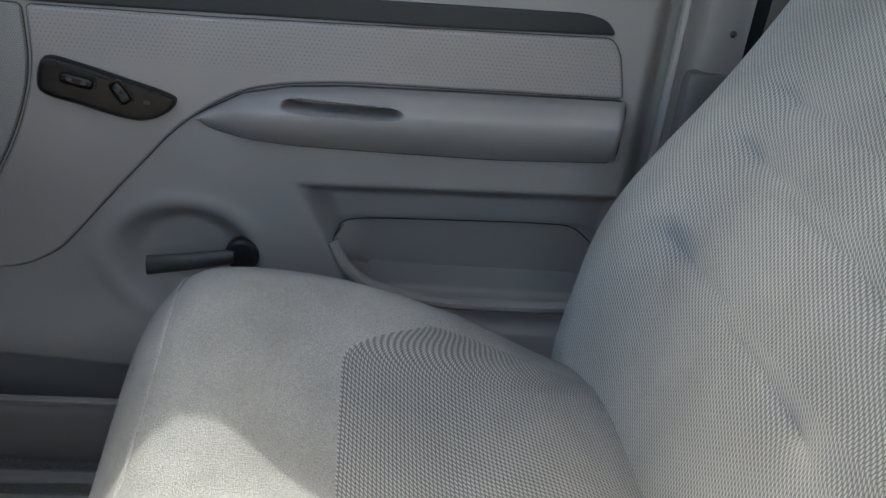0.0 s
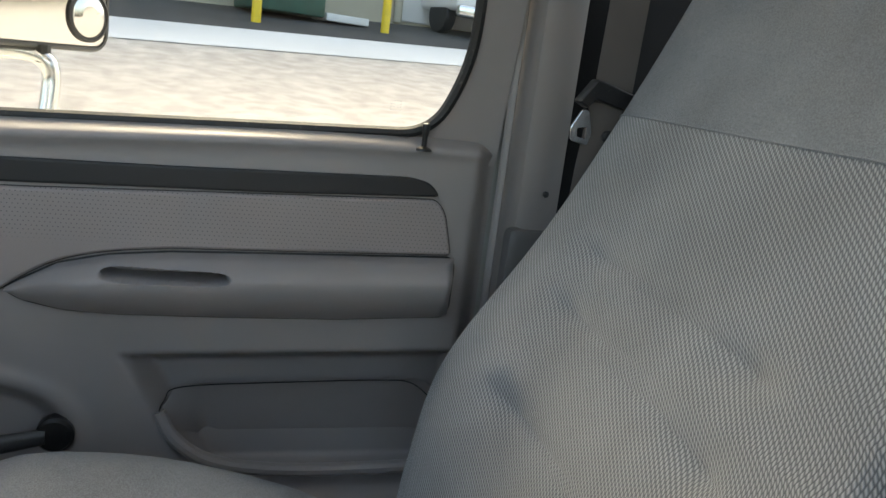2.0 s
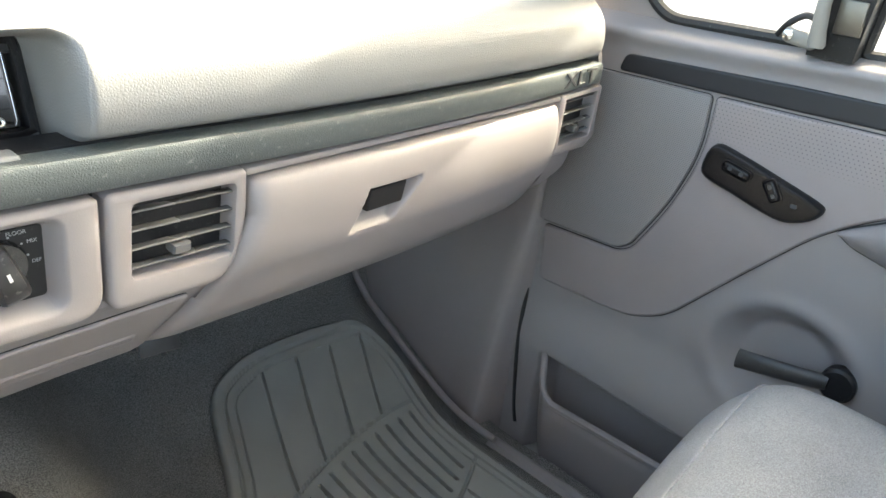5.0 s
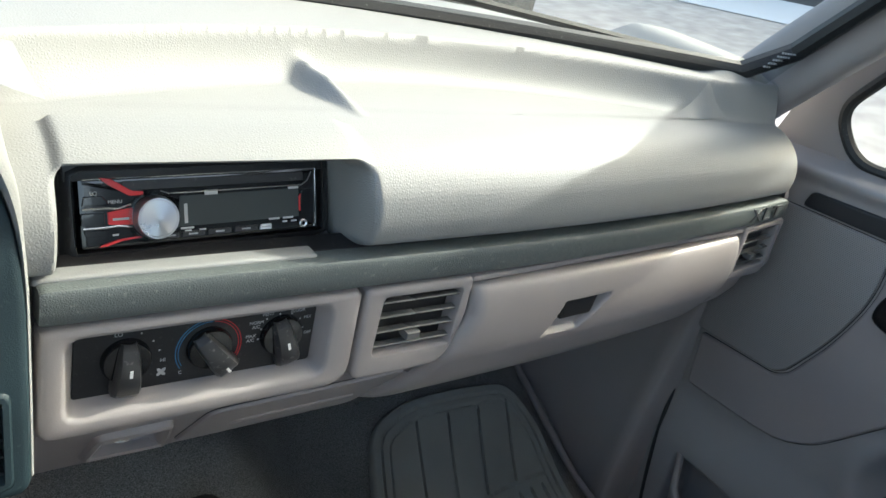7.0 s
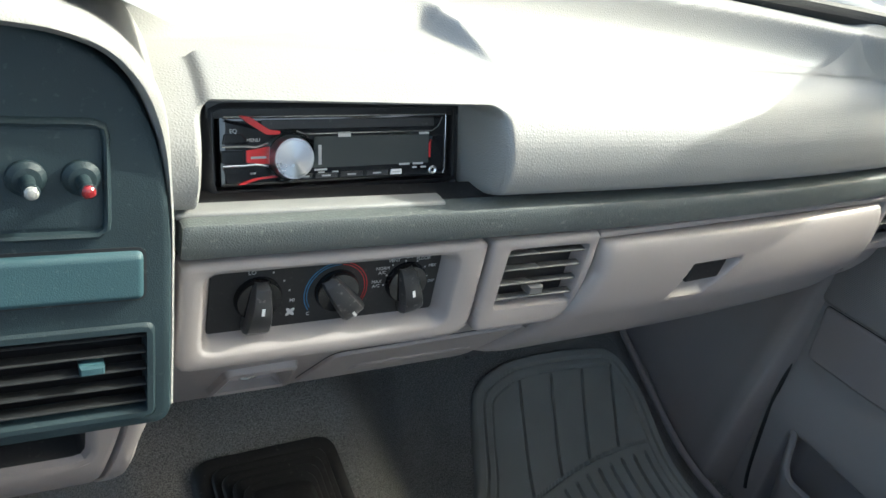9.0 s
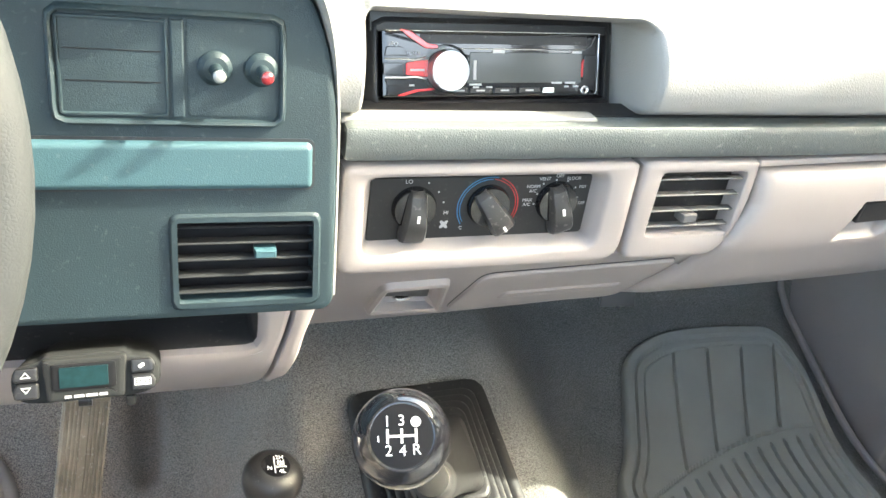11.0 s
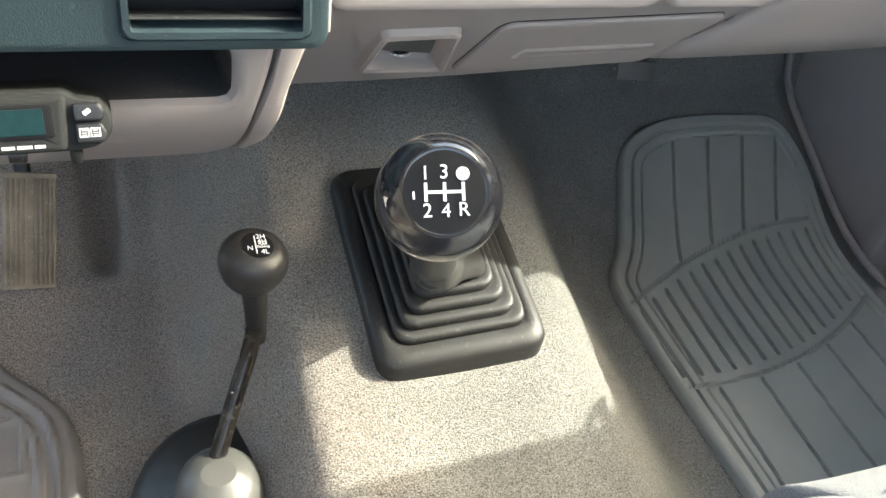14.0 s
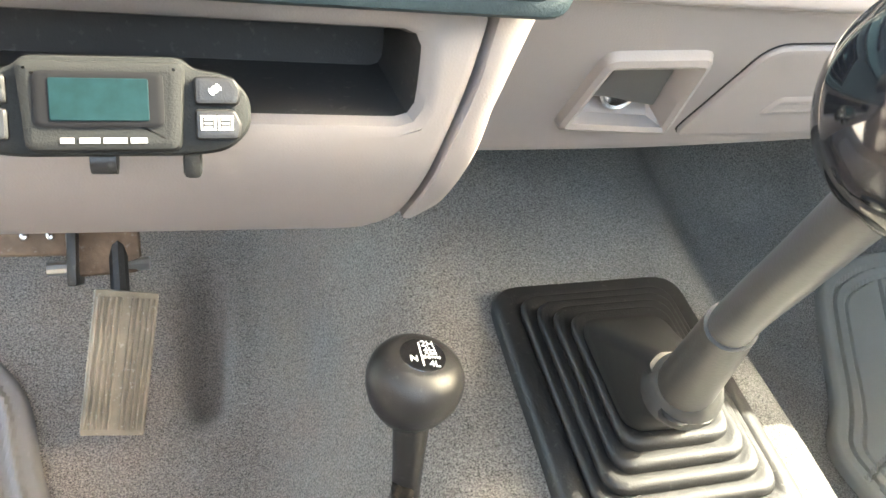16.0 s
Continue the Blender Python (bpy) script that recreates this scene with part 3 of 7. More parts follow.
rib([(0.902, 0.235, 0.63), (0.890, 0.192, 0.682), (0.882, 0.140, 0.746), (0.868, 0.026, 0.862), (0.83, -0.128, 1.00), (0.775, -0.315, 1.22), (0.73, -0.44, 1.41)], 0.060, 0.098, PLASTIC, "front_pillar", SHELL, "grey plastic windshield pillar trim")
rib([(-0.80, 0.30, 0.66), (-0.78, 0.22, 0.735), (-0.745, 0.09, 0.87), (-0.69, -0.09, 1.05), (-0.62, -0.33, 1.41)], 0.055, 0.085, PLASTIC, "front_pillar", SHELL)
for sx, s in ((0.885, 1), (-0.80, -1)):
    part("centre_pillar", box((0.07, 0.062, 1.36), (sx + 0.045 * s, -0.912, 0.72), 0.014), PILLAR, SHELL, "grey moulded plastic pillar trim")
    # Right side coloured near-black for the shade behind the belt; left stays grey.
    part("rear_side", box((0.03, 0.36, 1.44), (sx + 0.08 * s, -1.12, 0.67), 0.01), KNOBDISC if s > 0 else PLASTIC, SHELL, "rear cab side with shade put into its near-black colour" if s > 0 else "grey rear cab side")
    part("roof_rail", box((0.07, 0.92, 0.07), (sx - 0.055 * s, -0.83, 1.39), 0.02), PLASTIC, SHELL)
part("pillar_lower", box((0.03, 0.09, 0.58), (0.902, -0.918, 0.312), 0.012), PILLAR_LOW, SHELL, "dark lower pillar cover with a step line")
part("screw", lathe([(0.0001, 0.0), (0.0042, 0.0), (0.0042, 0.002), (0.002, 0.003), (0.0001, 0.0015)], facing((0.895, -0.918, 0.648), (0, 1, 0), (0, 0, 1)) @ pose(0, 0, 0, 0, 180, 0), 12), BLACK, SHELL)
# door on the other side, closed
part("side_panel", box((0.05, 1.05, 0.72), (-0.83, -0.36, 0.32), 0.02), FASCIA, SHELL)

# kick panel and sill beside the footwell
def kick_fn(U, V):
    x = 0.935 - 0.065 * step((0.40 - V) / 0.42) - 0.03 * step((U - 0.25) / 0.3)
    x = x - 0.004 * np.exp(-((U - 0.16) / 0.02) ** 2)
    x = x + (0.952 - x) * (1 - step((U - 0.122) / 0.022))
    return x, U, V


kick = sheet("kick_panel", np.linspace(0.122, 0.62, 110), np.linspace(-0.06, 0.62, 50), kick_fn, FASCIA, SHELL, "mauve-grey plastic kick panel")
rim_path = [(0.845 - 0.02 * (y - 0.1), y, float(floor_z(np.array(0.83), np.array(y))) + 0.012) for y in np.linspace(0.08, 0.60, 16)]
part("kick_rim", tube(rim_path, 0.006, 8), FASCIA, SHELL)
part("sill_plate", tube([(0.865, 0.10, -0.035), (0.865, -0.2, -0.04), (0.865, -0.85, -0.04)], 0.018, 10), PLASTIC, SHELL)


# windshield
def shield_y(x):
    return 0.318 - 0.24 * ((x - 0.05) / 0.82) ** 2


def wind_fn(U, V):
    y = shield_y(U) + 0.02 - (V - 0.735) * 0.95
    return U * (1 - 0.30 * (V - 0.735)) + 0.02 * (V - 0.735), y, V


glass = sheet("windshield", np.linspace(-0.76, 0.83, 40), np.linspace(0.735, 1.40, 12), wind_fn, LAMINATED, None)
glass.visible_shadow = False
tagged(glass, "curved laminated windshield glass", "windshield", kind="structure")
loop = [(x, float(shield_y(x)) + 0.004, 0.747 + 0.017 * x) for x in np.linspace(-0.76, 0.79, 30)] + [(0.835, float(shield_y(0.82)) - 0.02, 0.80), (0.812, -0.045, 0.93)]
part("windshield_seal", tube(loop, 0.013, 8), RUBBER, SHELL, "black rubber windshield seal")
bm = bmesh.new()
for i in range(5):
    for j in range(6 - (i % 2)):
        box((0.004, 0.0008, 0.0022), (0.795 + j * 0.006, float(shield_y(0.80)) - 0.02 - i * 0.0045, 0.775 + i * 0.0055), bm=bm)
part("etched_mark", bm, GREYMARK, SHELL, "small etched glass marking", smooth=False)

wiper = thing("windshield_wiper", "black wiper arm resting on the windshield", "wiper")
w_pts = [(x, float(shield_y(x)) + 0.045, 0.788 - 0.028 * (x - 0.2) / 0.6) for x in np.linspace(0.18, 0.80, 14)]
part("blade", tube(w_pts, 0.006, 6), RUBBER, wiper)
part("arm", tube([(0.1, 0.36, 0.80), (0.30, 0.36, 0.798), (0.46, 0.33, 0.79)], 0.009, 8), BLACK, wiper)
part("bracket", box((0.08, 0.016, 0.018), (0.47, 0.325, 0.785), 0.004), PEWTER, wiper)


# ---- passenger door ----
DOOR = thing("passenger_door", "closed truck door with grey moulded trim panel", "door")
tagged(DOOR, kind="structure")


def door_x(Y, Z):
    x = 0.944 + 0.0 * Y
    bowl = np.sqrt(((Y + 0.264) / 0.098) ** 2 + ((Z - 0.283) / 0.078) ** 2)
    x = x + 0.034 * (1 - step((bowl - 0.55) / 0.45))
    x = x - 0.0035 * np.exp(-((bowl - 1.08) / 0.14) ** 2)
    rec = inside_soft(Y, Z, [(-0.402, 0.402), (-0.865, 0.418), (-0.865, 0.205), (-0.505, 0.205)], 0.032)
    x = x + 0.05 * rec
    x = x - 0.02 * step((0.235 - Z) / 0.03) * step((-0.40 - Y) / 0.10)
    x = x - 0.022 * step((0.24 - Z) / 0.10) * step((0.20 - Y) / 0.1) * (1 - step((0.142 + 0.07 * (Y - 0.07) - Z) / 0.02) * step((0.078 - Y) / 0.015)) + 0.02 * step((0.142 + 0.07 * (Y - 0.07) - Z) / 0.03) * step((0.078 - Y) / 0.02)
    x = x + 0.05 * step((Z - 0.652) / 0.035) - 0.010 * np.exp(-((Z - 0.648 - 0.02 * (-Y)) / 0.012) ** 2)
    x = x + 0.03 * step((-0.835 - Y) / 0.035)
    return x


sheet("trim_panel", np.linspace(0.165, -0.872, 300), np.linspace(-0.05, 0.672, 220), lambda U, V: (door_x(U, V), U, V + 0.028 * step((V - 0.5) / 0.15) * step(-U / 0.8) + 0.0 * U), PLASTIC, DOOR, "grey moulded door trim with soft recesses")


def on_door(u, v, h):
    return Vector((0.943 - h, u, v))


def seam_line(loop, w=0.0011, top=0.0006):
    """A dark ribbon standing in for the shade in the joint round a trim piece."""
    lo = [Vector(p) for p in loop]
    return part("seam_shade", rings_mesh([[on_door(q.x, q.y, h) for q in shrink(lo, d)] for d, h in ((-w, -0.004), (-w, top), (0.0006, top + 0.0004), (0.0006, -0.004))], False, False), RUBBER, DOOR, smooth=False)


belt = rounded([(0.052, 0.597), (0.045, 0.621), (-0.18, 0.631), (-0.45, 0.638), (-0.75, 0.649), (-0.778, 0.643), (-0.792, 0.626), (-0.589, 0.616), (-0.183, 0.602)], [0.008, 0.008, 0.02, 0.02, 0.02, 0.012, 0.008, 0.02, 0.02])
part("belt_trim", puff(belt, [(0, -0.01), (0, 0.002), (0.0007, 0.0035), (0.002, 0.004), (0.003, 0.0042), (0.0035, 0.0042)], on_door), BELT, DOOR, "dark charcoal belt trim")

spk = rounded([(0.135, 0.347), (0.128, 0.592), (-0.088, 0.596), (-0.091, 0.52), (-0.066, 0.44), (-0.024, 0.363), (-0.006, 0.351)], [0.008, 0.008, 0.008, 0.05, 0.05, 0.012, 0.012])
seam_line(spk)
g = part("speaker_grille", puff(spk, SOFT[:4] + [(0.003, 0.005), (0.0035, 0.005)], on_door), GRILLE, DOOR, "perforated grey speaker grille panel")
planar_uv(g, (1, 2))

seam = 0.0016
ins = rounded([(-0.093, 0.597), (-0.30, 0.602), (-0.55, 0.613), (-0.788, 0.623), (-0.803, 0.605), (-0.817, 0.548), (-0.60, 0.541), (-0.462, 0.537), (-0.393, 0.530), (-0.338, 0.517), (-0.297, 0.493), (-0.255, 0.459),
               (-0.182, 0.375), (-0.135, 0.318), (-0.105, 0.283), (-0.057, 0.257), (0.0, 0.252), (0.116, 0.250), (0.124, 0.343), (-0.008, 0.348), (-0.028, 0.361), (-0.069, 0.438), (-0.095, 0.52)],
              [0.008, 0.02, 0.02, 0.01, 0.02, 0.008, 0.02, 0.03, 0.03, 0.03, 0.03, 0.03, 0.03, 0.03, 0.03, 0.03, 0.02, 0.012, 0.008, 0.012, 0.012, 0.05, 0.05])
ins = shrink(ins, 0.0012)
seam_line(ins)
g = part("vinyl_insert", puff(ins, SOFT, on_door), VINYL, DOOR, "padded mauve-grey vinyl insert, perforated along the top")
planar_uv(g, (1, 2))

# armrest: a bulge with a slot pressed into its upper face
ARM_TOP = [(-0.283, 0.481), (-0.297, 0.490), (-0.338, 0.513), (-0.393, 0.526), (-0.462, 0.533), (-0.60, 0.538), (-0.815, 0.545)]
ARM_BOT = [(-0.283, 0.477), (-0.300, 0.467), (-0.342, 0.457), (-0.399, 0.453), (-0.538, 0.453), (-0.674, 0.455), (-0.815, 0.463)]
ya = [-p[0] for p in ARM_TOP]


def arm_fn(U, V):
    top = np.interp(-U, ya, [p[1] for p in ARM_TOP])
    bot = np.interp(-U, [-p[0] for p in ARM_BOT], [p[1] for p in ARM_BOT])
    z = bot + (top - bot) * V
    f = V
    prof = np.where(f < 0.70, 0.10 + 0.90 * np.sin(np.clip(f / 0.70, 0, 1) * math.pi / 2) ** 0.9, 1 - (np.clip(f - 0.70, 0, 1) / 0.30) ** 2 * 0.62)
    grow = 0.25 + 0.75 * step((-U - 0.283) / 0.10)
    h = 0.052 * prof * grow
    h = h * step((U + 0.822) / 0.022) ** 0.5
    round_ = np.abs((U + 0.461) / 0.072) ** 6 + np.abs((z - 0.5145 - 0.004 * (-U - 0.461)) / 0.0078) ** 2.6
    slot = 1 - step((round_ - 0.55) / 0.5)
    h = h - 0.055 * slot
    edge = step(f / 0.03) * step((1 - f) / 0.03)
    h = (h + 0.004) * edge - 0.004
    return 0.941 - h, U, z


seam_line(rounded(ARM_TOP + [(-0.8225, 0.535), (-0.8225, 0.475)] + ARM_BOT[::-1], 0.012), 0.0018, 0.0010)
sheet("armrest", np.linspace(-0.283, -0.8215, 320), np.linspace(0, 1, 110), arm_fn, PLASTIC, DOOR, "grey moulded armrest with a pull slot")

# switch plate
sw = smooth_loop([(-0.112, 0.540), (-0.101, 0.510), (-0.110, 0.494), (-0.15, 0.484), (-0.19, 0.474), (-0.222, 0.471), (-0.250, 0.483), (-0.261, 0.499), (-0.250, 0.508), (-0.20, 0.522), (-0.15, 0.535)], 4)
plate = part("switch_plate", puff(sw, [(0, -0.004), (0, 0.008), (0.0015, 0.015), (0.004, 0.0175), (0.007, 0.018), (0.009, 0.018)], on_door), SWITCHBLACK, DOOR, "black window and lock switch plate")


def rocker(u, v, w, h, tilt, name, lab):
    rim = rounded([(-w / 2 - 0.003, -h / 2 - 0.003), (w / 2 + 0.003, -h / 2 - 0.003), (w / 2 + 0.003, h / 2 + 0.003), (-w / 2 - 0.003, h / 2 + 0.003)], 0.007)
    key = rounded([(-w / 2, -h / 2), (w / 2, -h / 2), (w / 2, h / 2), (-w / 2, h / 2)], 0.006)
    c, s = math.cos(tilt), math.sin(tilt)

    def put3(a, b, d):
        return on_door(u + a * c - b * s, v + a * s + b * c, 0.018 + d)

    part("switch_well", puff(rim, [(0, 0.0), (0.0004, 0.002), (0.002, 0.0022), (0.003, 0.0006)], put3), GLOSSY, plate)
    part(name, puff(key, [(0, 0.0), (0, 0.003), (0.001, 0.0045), (0.003, 0.005)], put3), SWITCHBLACK, plate, lab)
    for k in (-1, 1):
        part("symbol", puff(rounded(rect(k * w * 0.22 - 0.003, -0.0025, k * w * 0.22 + 0.003, 0.0025), 0.002), [(0, 0.0049), (0, 0.0053)], put3), DARKGREY, plate)


rocker(-0.150, 0.5165, 0.036, 0.011, 0.20, "rocker_switch", "black rocker lock switch")
rocker(-0.199, 0.506, 0.026, 0.013, 0.95, "rocker_switch", "black rocker window switch")
part("symbol", puff(rounded(rect(-0.232, 0.4935, -0.224, 0.4985), 0.002), [(0, 0.018), (0, 0.0184)], on_door), DARKGREY, plate)

# inside door handle in the bowl
handle = part("door_handle", rings_mesh([[Vector((0.925 + 0.008 * math.cos(t) + 0.01 * k, -0.219 - 0.1 * s, 0.2785 + 0.014 * s + (0.014 - 0.003 * s) * math.sin(t))) for t in (2 * math.pi * i / 16 for i in range(16))] for s, k in ((0, 0), (0.02, -0.1), (0.5, 0.2), (0.8, 0.5), (1.1, 1.0))]), DARKGREY, DOOR, "black plastic inside door release handle")
part("handle_hub", lathe([(0.001, 0), (0.019, 0.0), (0.0225, 0.006), (0.0225, 0.022), (0.019, 0.026), (0.001, 0.027)], facing((0.957, -0.339, 0.295), (0, -1, 0), (0, 0, 1)), 24), BLACK, DOOR)

# rear pocket: its front wall below a dark opening


def pocket_fn(U, V):
    z0 = 0.254 + 0.03 * step((U + 0.54) / 0.07) + 0.02 * step((-U - 0.7) / 0.1) * 0
    z1 = 0.355 + 0.034 * (-U - 0.48)
    z1 = z1 - 0.045 * step((-U - 0.78) / 0.07) ** 2 - 0.03 * step((U + 0.487) / 0.026) ** 2
    z = z0 + (z1 - z0) * V
    x = 0.957 + 0.043 * (1 - V) ** 0.8 * step((-U - 0.462) / 0.06)
    return x, U, z


sheet("map_pocket", np.linspace(-0.462, -0.848, 90), np.linspace(0, 1, 40), pocket_fn, PLASTIC, DOOR, "dark hollow moulded rear pocket panel")
part("pocket_seam", tube(smooth_loop([(0.946, -0.464, 0.290), (0.947, -0.458, 0.314), (0.950, -0.464, 0.336), (0.953, -0.486, 0.3525), (0.953, -0.62, 0.3600), (0.953, -0.74, 0.3640), (0.953, -0.785, 0.3610), (0.954, -0.815, 0.340)], 6, False), 0.0009, 6), RUBBER, DOOR)
part("pocket_ledge", tube(smooth_loop([(0.948, -0.458, 0.32), (0.940, -0.480, 0.284), (0.935, -0.53, 0.255), (0.933, -0.62, 0.243), (0.933, -0.74, 0.243), (0.935, -0.86, 0.248)], 6, False), 0.009, 10), PLASTIC, DOOR)

# front bin at the foot of the door
def bin_lip_z(u):
    u = np.asarray(u)
    return 0.140 - 0.054 * step((0.074 - u) / 0.062) ** 0.8


def bin_fn(U, V):
    top = bin_lip_z(U)
    low = -0.06 + 0.075 * step((U - 0.0) / 0.09) ** 1.5
    z = low + (top - low) * V
    x = 0.885 + 0.03 * (1 - V) ** 2 + 0.048 * step((U - 0.030) / 0.052) + 0.004 * np.exp(-((V - 0.93) / 0.05) ** 2)
    return x, U, z


sheet("door_bin", np.linspace(0.090, -0.50, 110), np.linspace(0, 1, 30), bin_fn, FASCIA, DOOR, "mauve-grey door bin along the bottom")
bin_top = [(0.885 + 0.048 * float(step(np.array((u - 0.030) / 0.052))), u, float(bin_lip_z(u))) for u in np.linspace(0.087, -0.5, 60)]
part("bin_lip", tube(bin_top, 0.006, 8), FASCIA, DOOR)

gap = [(0.150, 0.47), (0.151, 0.38), (0.137, 0.26), (0.123, 0.136), (0.108, 0.03), (0.098, -0.01)]
part("door_gap", tube(smooth_loop([(float(door_x(np.array(u), np.array(v))) + 0.0005, u, v) for u, v in gap], 6, False), 0.0035, 8), RUBBER, DOOR, "dark gap seal along the door's front edge")

# window frame with two openings
def on_frame(u, v, h):
    return Vector((0.992 + h - 0.17 * max(0.0, v - 0.68), u, v))


MAIN = rounded([(-0.238, 0.676), (-0.778, 0.704), (-0.815, 0.80), (-0.80, 1.34), (-0.316, 1.34)], [0.008, 0.06, 0.05, 0.05, 0.02], 8)
VENT = rounded([(-0.183, 0.678), (0.022, 0.672), (0.066, 0.735), (-0.068, 0.90), (-0.250, 1.24), (-0.262, 1.24)], [0.004, 0.05, 0.06, 0.1, 0.03, 0.004], 8)
bm = bmesh.new()
edges = []
for lp in (rounded([(0.16, 0.645), (-0.872, 0.668), (-0.872, 1.39), (-0.24, 1.39), (0.08, 0.86)], [0.01, 0.01, 0.05, 0.1, 0.1]), MAIN, VENT):
    vs = [bm.verts.new(on_frame(p[0], p[1], -0.004)) for p in lp]
    edges += [bm.edges.new((vs[i - 1], vs[i])) for i in range(len(vs))]
bmesh.ops.triangle_fill(bm, use_beauty=True, edges=edges)
ext = bmesh.ops.extrude_face_region(bm, geom=bm.faces[:])
bmesh.ops.translate(bm, verts=[v for v in ext["geom"] if isinstance(v, bmesh.types.BMVert)], vec=(-0.018, 0, 0))
win = part("window_frame", bm, PLASTIC, DOOR, "light grey door window surround", smooth=True, angle=25)
part("window_seal", ring_tube([on_frame(p[0], p[1], -0.021) for p in MAIN], 0.0075), RUBBER, win, "black rubber window seal")
part("vent_seal", ring_tube([on_frame(p[0], p[1], -0.021) for p in VENT], 0.0085), RUBBER, win)
part("window_chrome", tube([on_frame(u, 0.676 - 0.052 * (u + 0.238) - 0.008, -0.029) for u in np.linspace(-0.245, -0.745, 12)], 0.0028, 6), STEEL, win, "thin bright window moulding")
for nm, lp in (("window_pane", MAIN), ("vent_pane", VENT)):
    bm = bmesh.new()
    a = [bm.verts.new(on_frame(p[0], p[1], -0.012)) for p in lp]
    b = [bm.verts.new(on_frame(p[0], p[1], -0.008)) for p in lp]
    bm.faces.new(a), bm.faces.new(b[::-1])
    pane = part(nm, bm, GLASS, win, "clear side glass", smooth=False)
    pane.visible_shadow = False
part("divider_bar", rings_mesh([[on_frame(u, v, h) for u, h in ((-0.184 - k, -0.052), (-0.236 - k, -0.052), (-0.236 - k, 0.0), (-0.184 - k, 0.0))] for v, k in ((0.668, 0), (0.96, 0.034), (1.34, 0.078))]), RUBBER, win, "black vertical divider between the panes", smooth=False)
# vent latch
part("latch_plate", box((0.006, 0.030, 0.038), (0.930, -0.2235, 0.7165), 0.002), material("bronze_latch_metal", (0.16, 0.145, 0.12), 0.35, metal=0.7, grain=500, bump=0.1, vary=0.2), win, "grey metal latch plate")
part("latch_handle", rings_mesh([[Vector((0.918 + dx, -0.1995 - w * math.cos(t) + lean, z + 0.0)) + Vector((0.008 * math.sin(t), 0, 0)) for t in (2 * math.pi * i / 14 for i in range(14))] for z, w, dx, lean in ((0.680, 0.008, 0.0, 0), (0.684, 0.0105, 0, 0), (0.70, 0.009, -0.004, 0.001), (0.728, 0.0075, -0.008, 0.002), (0.740, 0.0075, -0.006, 0.002), (0.744, 0.004, -0.004, 0.002))]), BEIGE, win, "beige vent window latch lever")
part("latch_arm", tube(smooth_loop([(0.935, -0.148, 0.684), (0.93, -0.160, 0.700), (0.928, -0.176, 0.711), (0.925, -0.190, 0.709)], 5, False), 0.004, 8), BLACK, win)
part("latch_base", box((0.014, 0.040, 0.018), (0.926, -0.178, 0.686), 0.006, 3, turn=pose(0, 0, 0, 8, 0, 0)), BEIGE, win)
part("latch_screw", lathe([(0.001, 0), (0.006, 0), (0.006, 0.004), (0.001, 0.006)], facing((0.919, -0.166, 0.688), (0, -1, 0), (0, 0, 1)), 12), STEEL, win)
# lock pin
part("lock_pin", lathe([(0.0001, 0), (0.011, 0), (0.010, 0.003), (0.0035, 0.006), (0.0035, 0.018), (0.0045, 0.022), (0.005, 0.032), (0.004, 0.0345), (0.0001, 0.035)], pose(0.941, -0.762, 0.684), 16), BLACK, DOOR, "black lock pin standing up")
bm = bmesh.new()
for i in range(4):
    for j in range(4):
        box((0.0006, 0.0022, 0.0007), (0.979, -0.722 - j * 0.0042, 0.729 + i * 0.0040), bm=bm)
part("etched_mark", bm, GREYMARK, win, "small etched glass marking", smooth=False)
part("door_weatherstrip", tube([(0.955, -0.879, z) for z in np.linspace(0.0, 1.35, 12)], 0.007, 8), PLASTIC, SHELL, "pale weatherstrip along the door edge")

# outside mirror
mirror = thing("door_mirror", "large bright towing mirror on a steel bracket", "mirror", at=(1.2, -0.2, 0.7))
MC = Vector((1.25, -0.262, 0.885))
mt = pose(*MC, 0, 0, -37)


def on_mirror(u, v, h):
    return mt @ Vector((u, -h, v))


mo = rounded(rect(-0.125, -0.14, 0.125, -0.022), 0.035)
part("housing", puff(mo, [(0.03, -0.05), (0.012, -0.045), (0, -0.03), (0, 0.0), (0.003, 0.004), (0.007, 0.004), (0.008, 0.0)], on_mirror), DARKGREY, mirror, "dark grey mirror shell")
part("glass", puff(shrink(mo, 0.009), [(0, 0.0), (0, 0.002)], on_mirror), MIRROR, mirror, "flat mirror glass")
sp = [(0.081 + 0.039 * math.cos(t), -0.087 + 0.039 * math.sin(t)) for t in (2 * math.pi * k / 28 for k in range(28))]
part("spot_rim", puff([Vector(p) for p in sp], [(0, 0.002), (0, 0.006), (0.003, 0.007), (0.004, 0.005)], on_mirror), BLACK, mirror)
part("spot_mirror", puff([Vector(p) for p in sp], [(0.004, 0.004), (0.012, 0.006), (0.024, 0.0075)], on_mirror), MIRROR, mirror, "small convex blind-spot mirror")
part("stem", tube([MC + Vector((0, 0, -0.135)), MC + Vector((0, 0, -0.16))], 0.012, 10), BLACK, mirror)
part("bracket", tube(smooth_loop([(1.03, -0.16, 0.50), (1.12, -0.215, 0.545), (1.225, -0.262, 0.62), (1.25, -0.274, 0.69), (1.25, -0.268, 0.727), (1.25, -0.235, 0.738), (1.25, -0.19, 0.735)], 6, False), 0.013, 12), STEEL, mirror, "polished steel mirror arm")


# ---- dashboard ----
DASH = thing("dashboard", "two-tone grey truck dashboard with padded top", "dashboard")


def dash_y(x):
    return 0.045 * max(0.0, (x - 0.28) / 0.6) ** 2


def on_dash(u, v, h):
    return Vector((u, dash_y(u) - h, v + 0.017 * u))


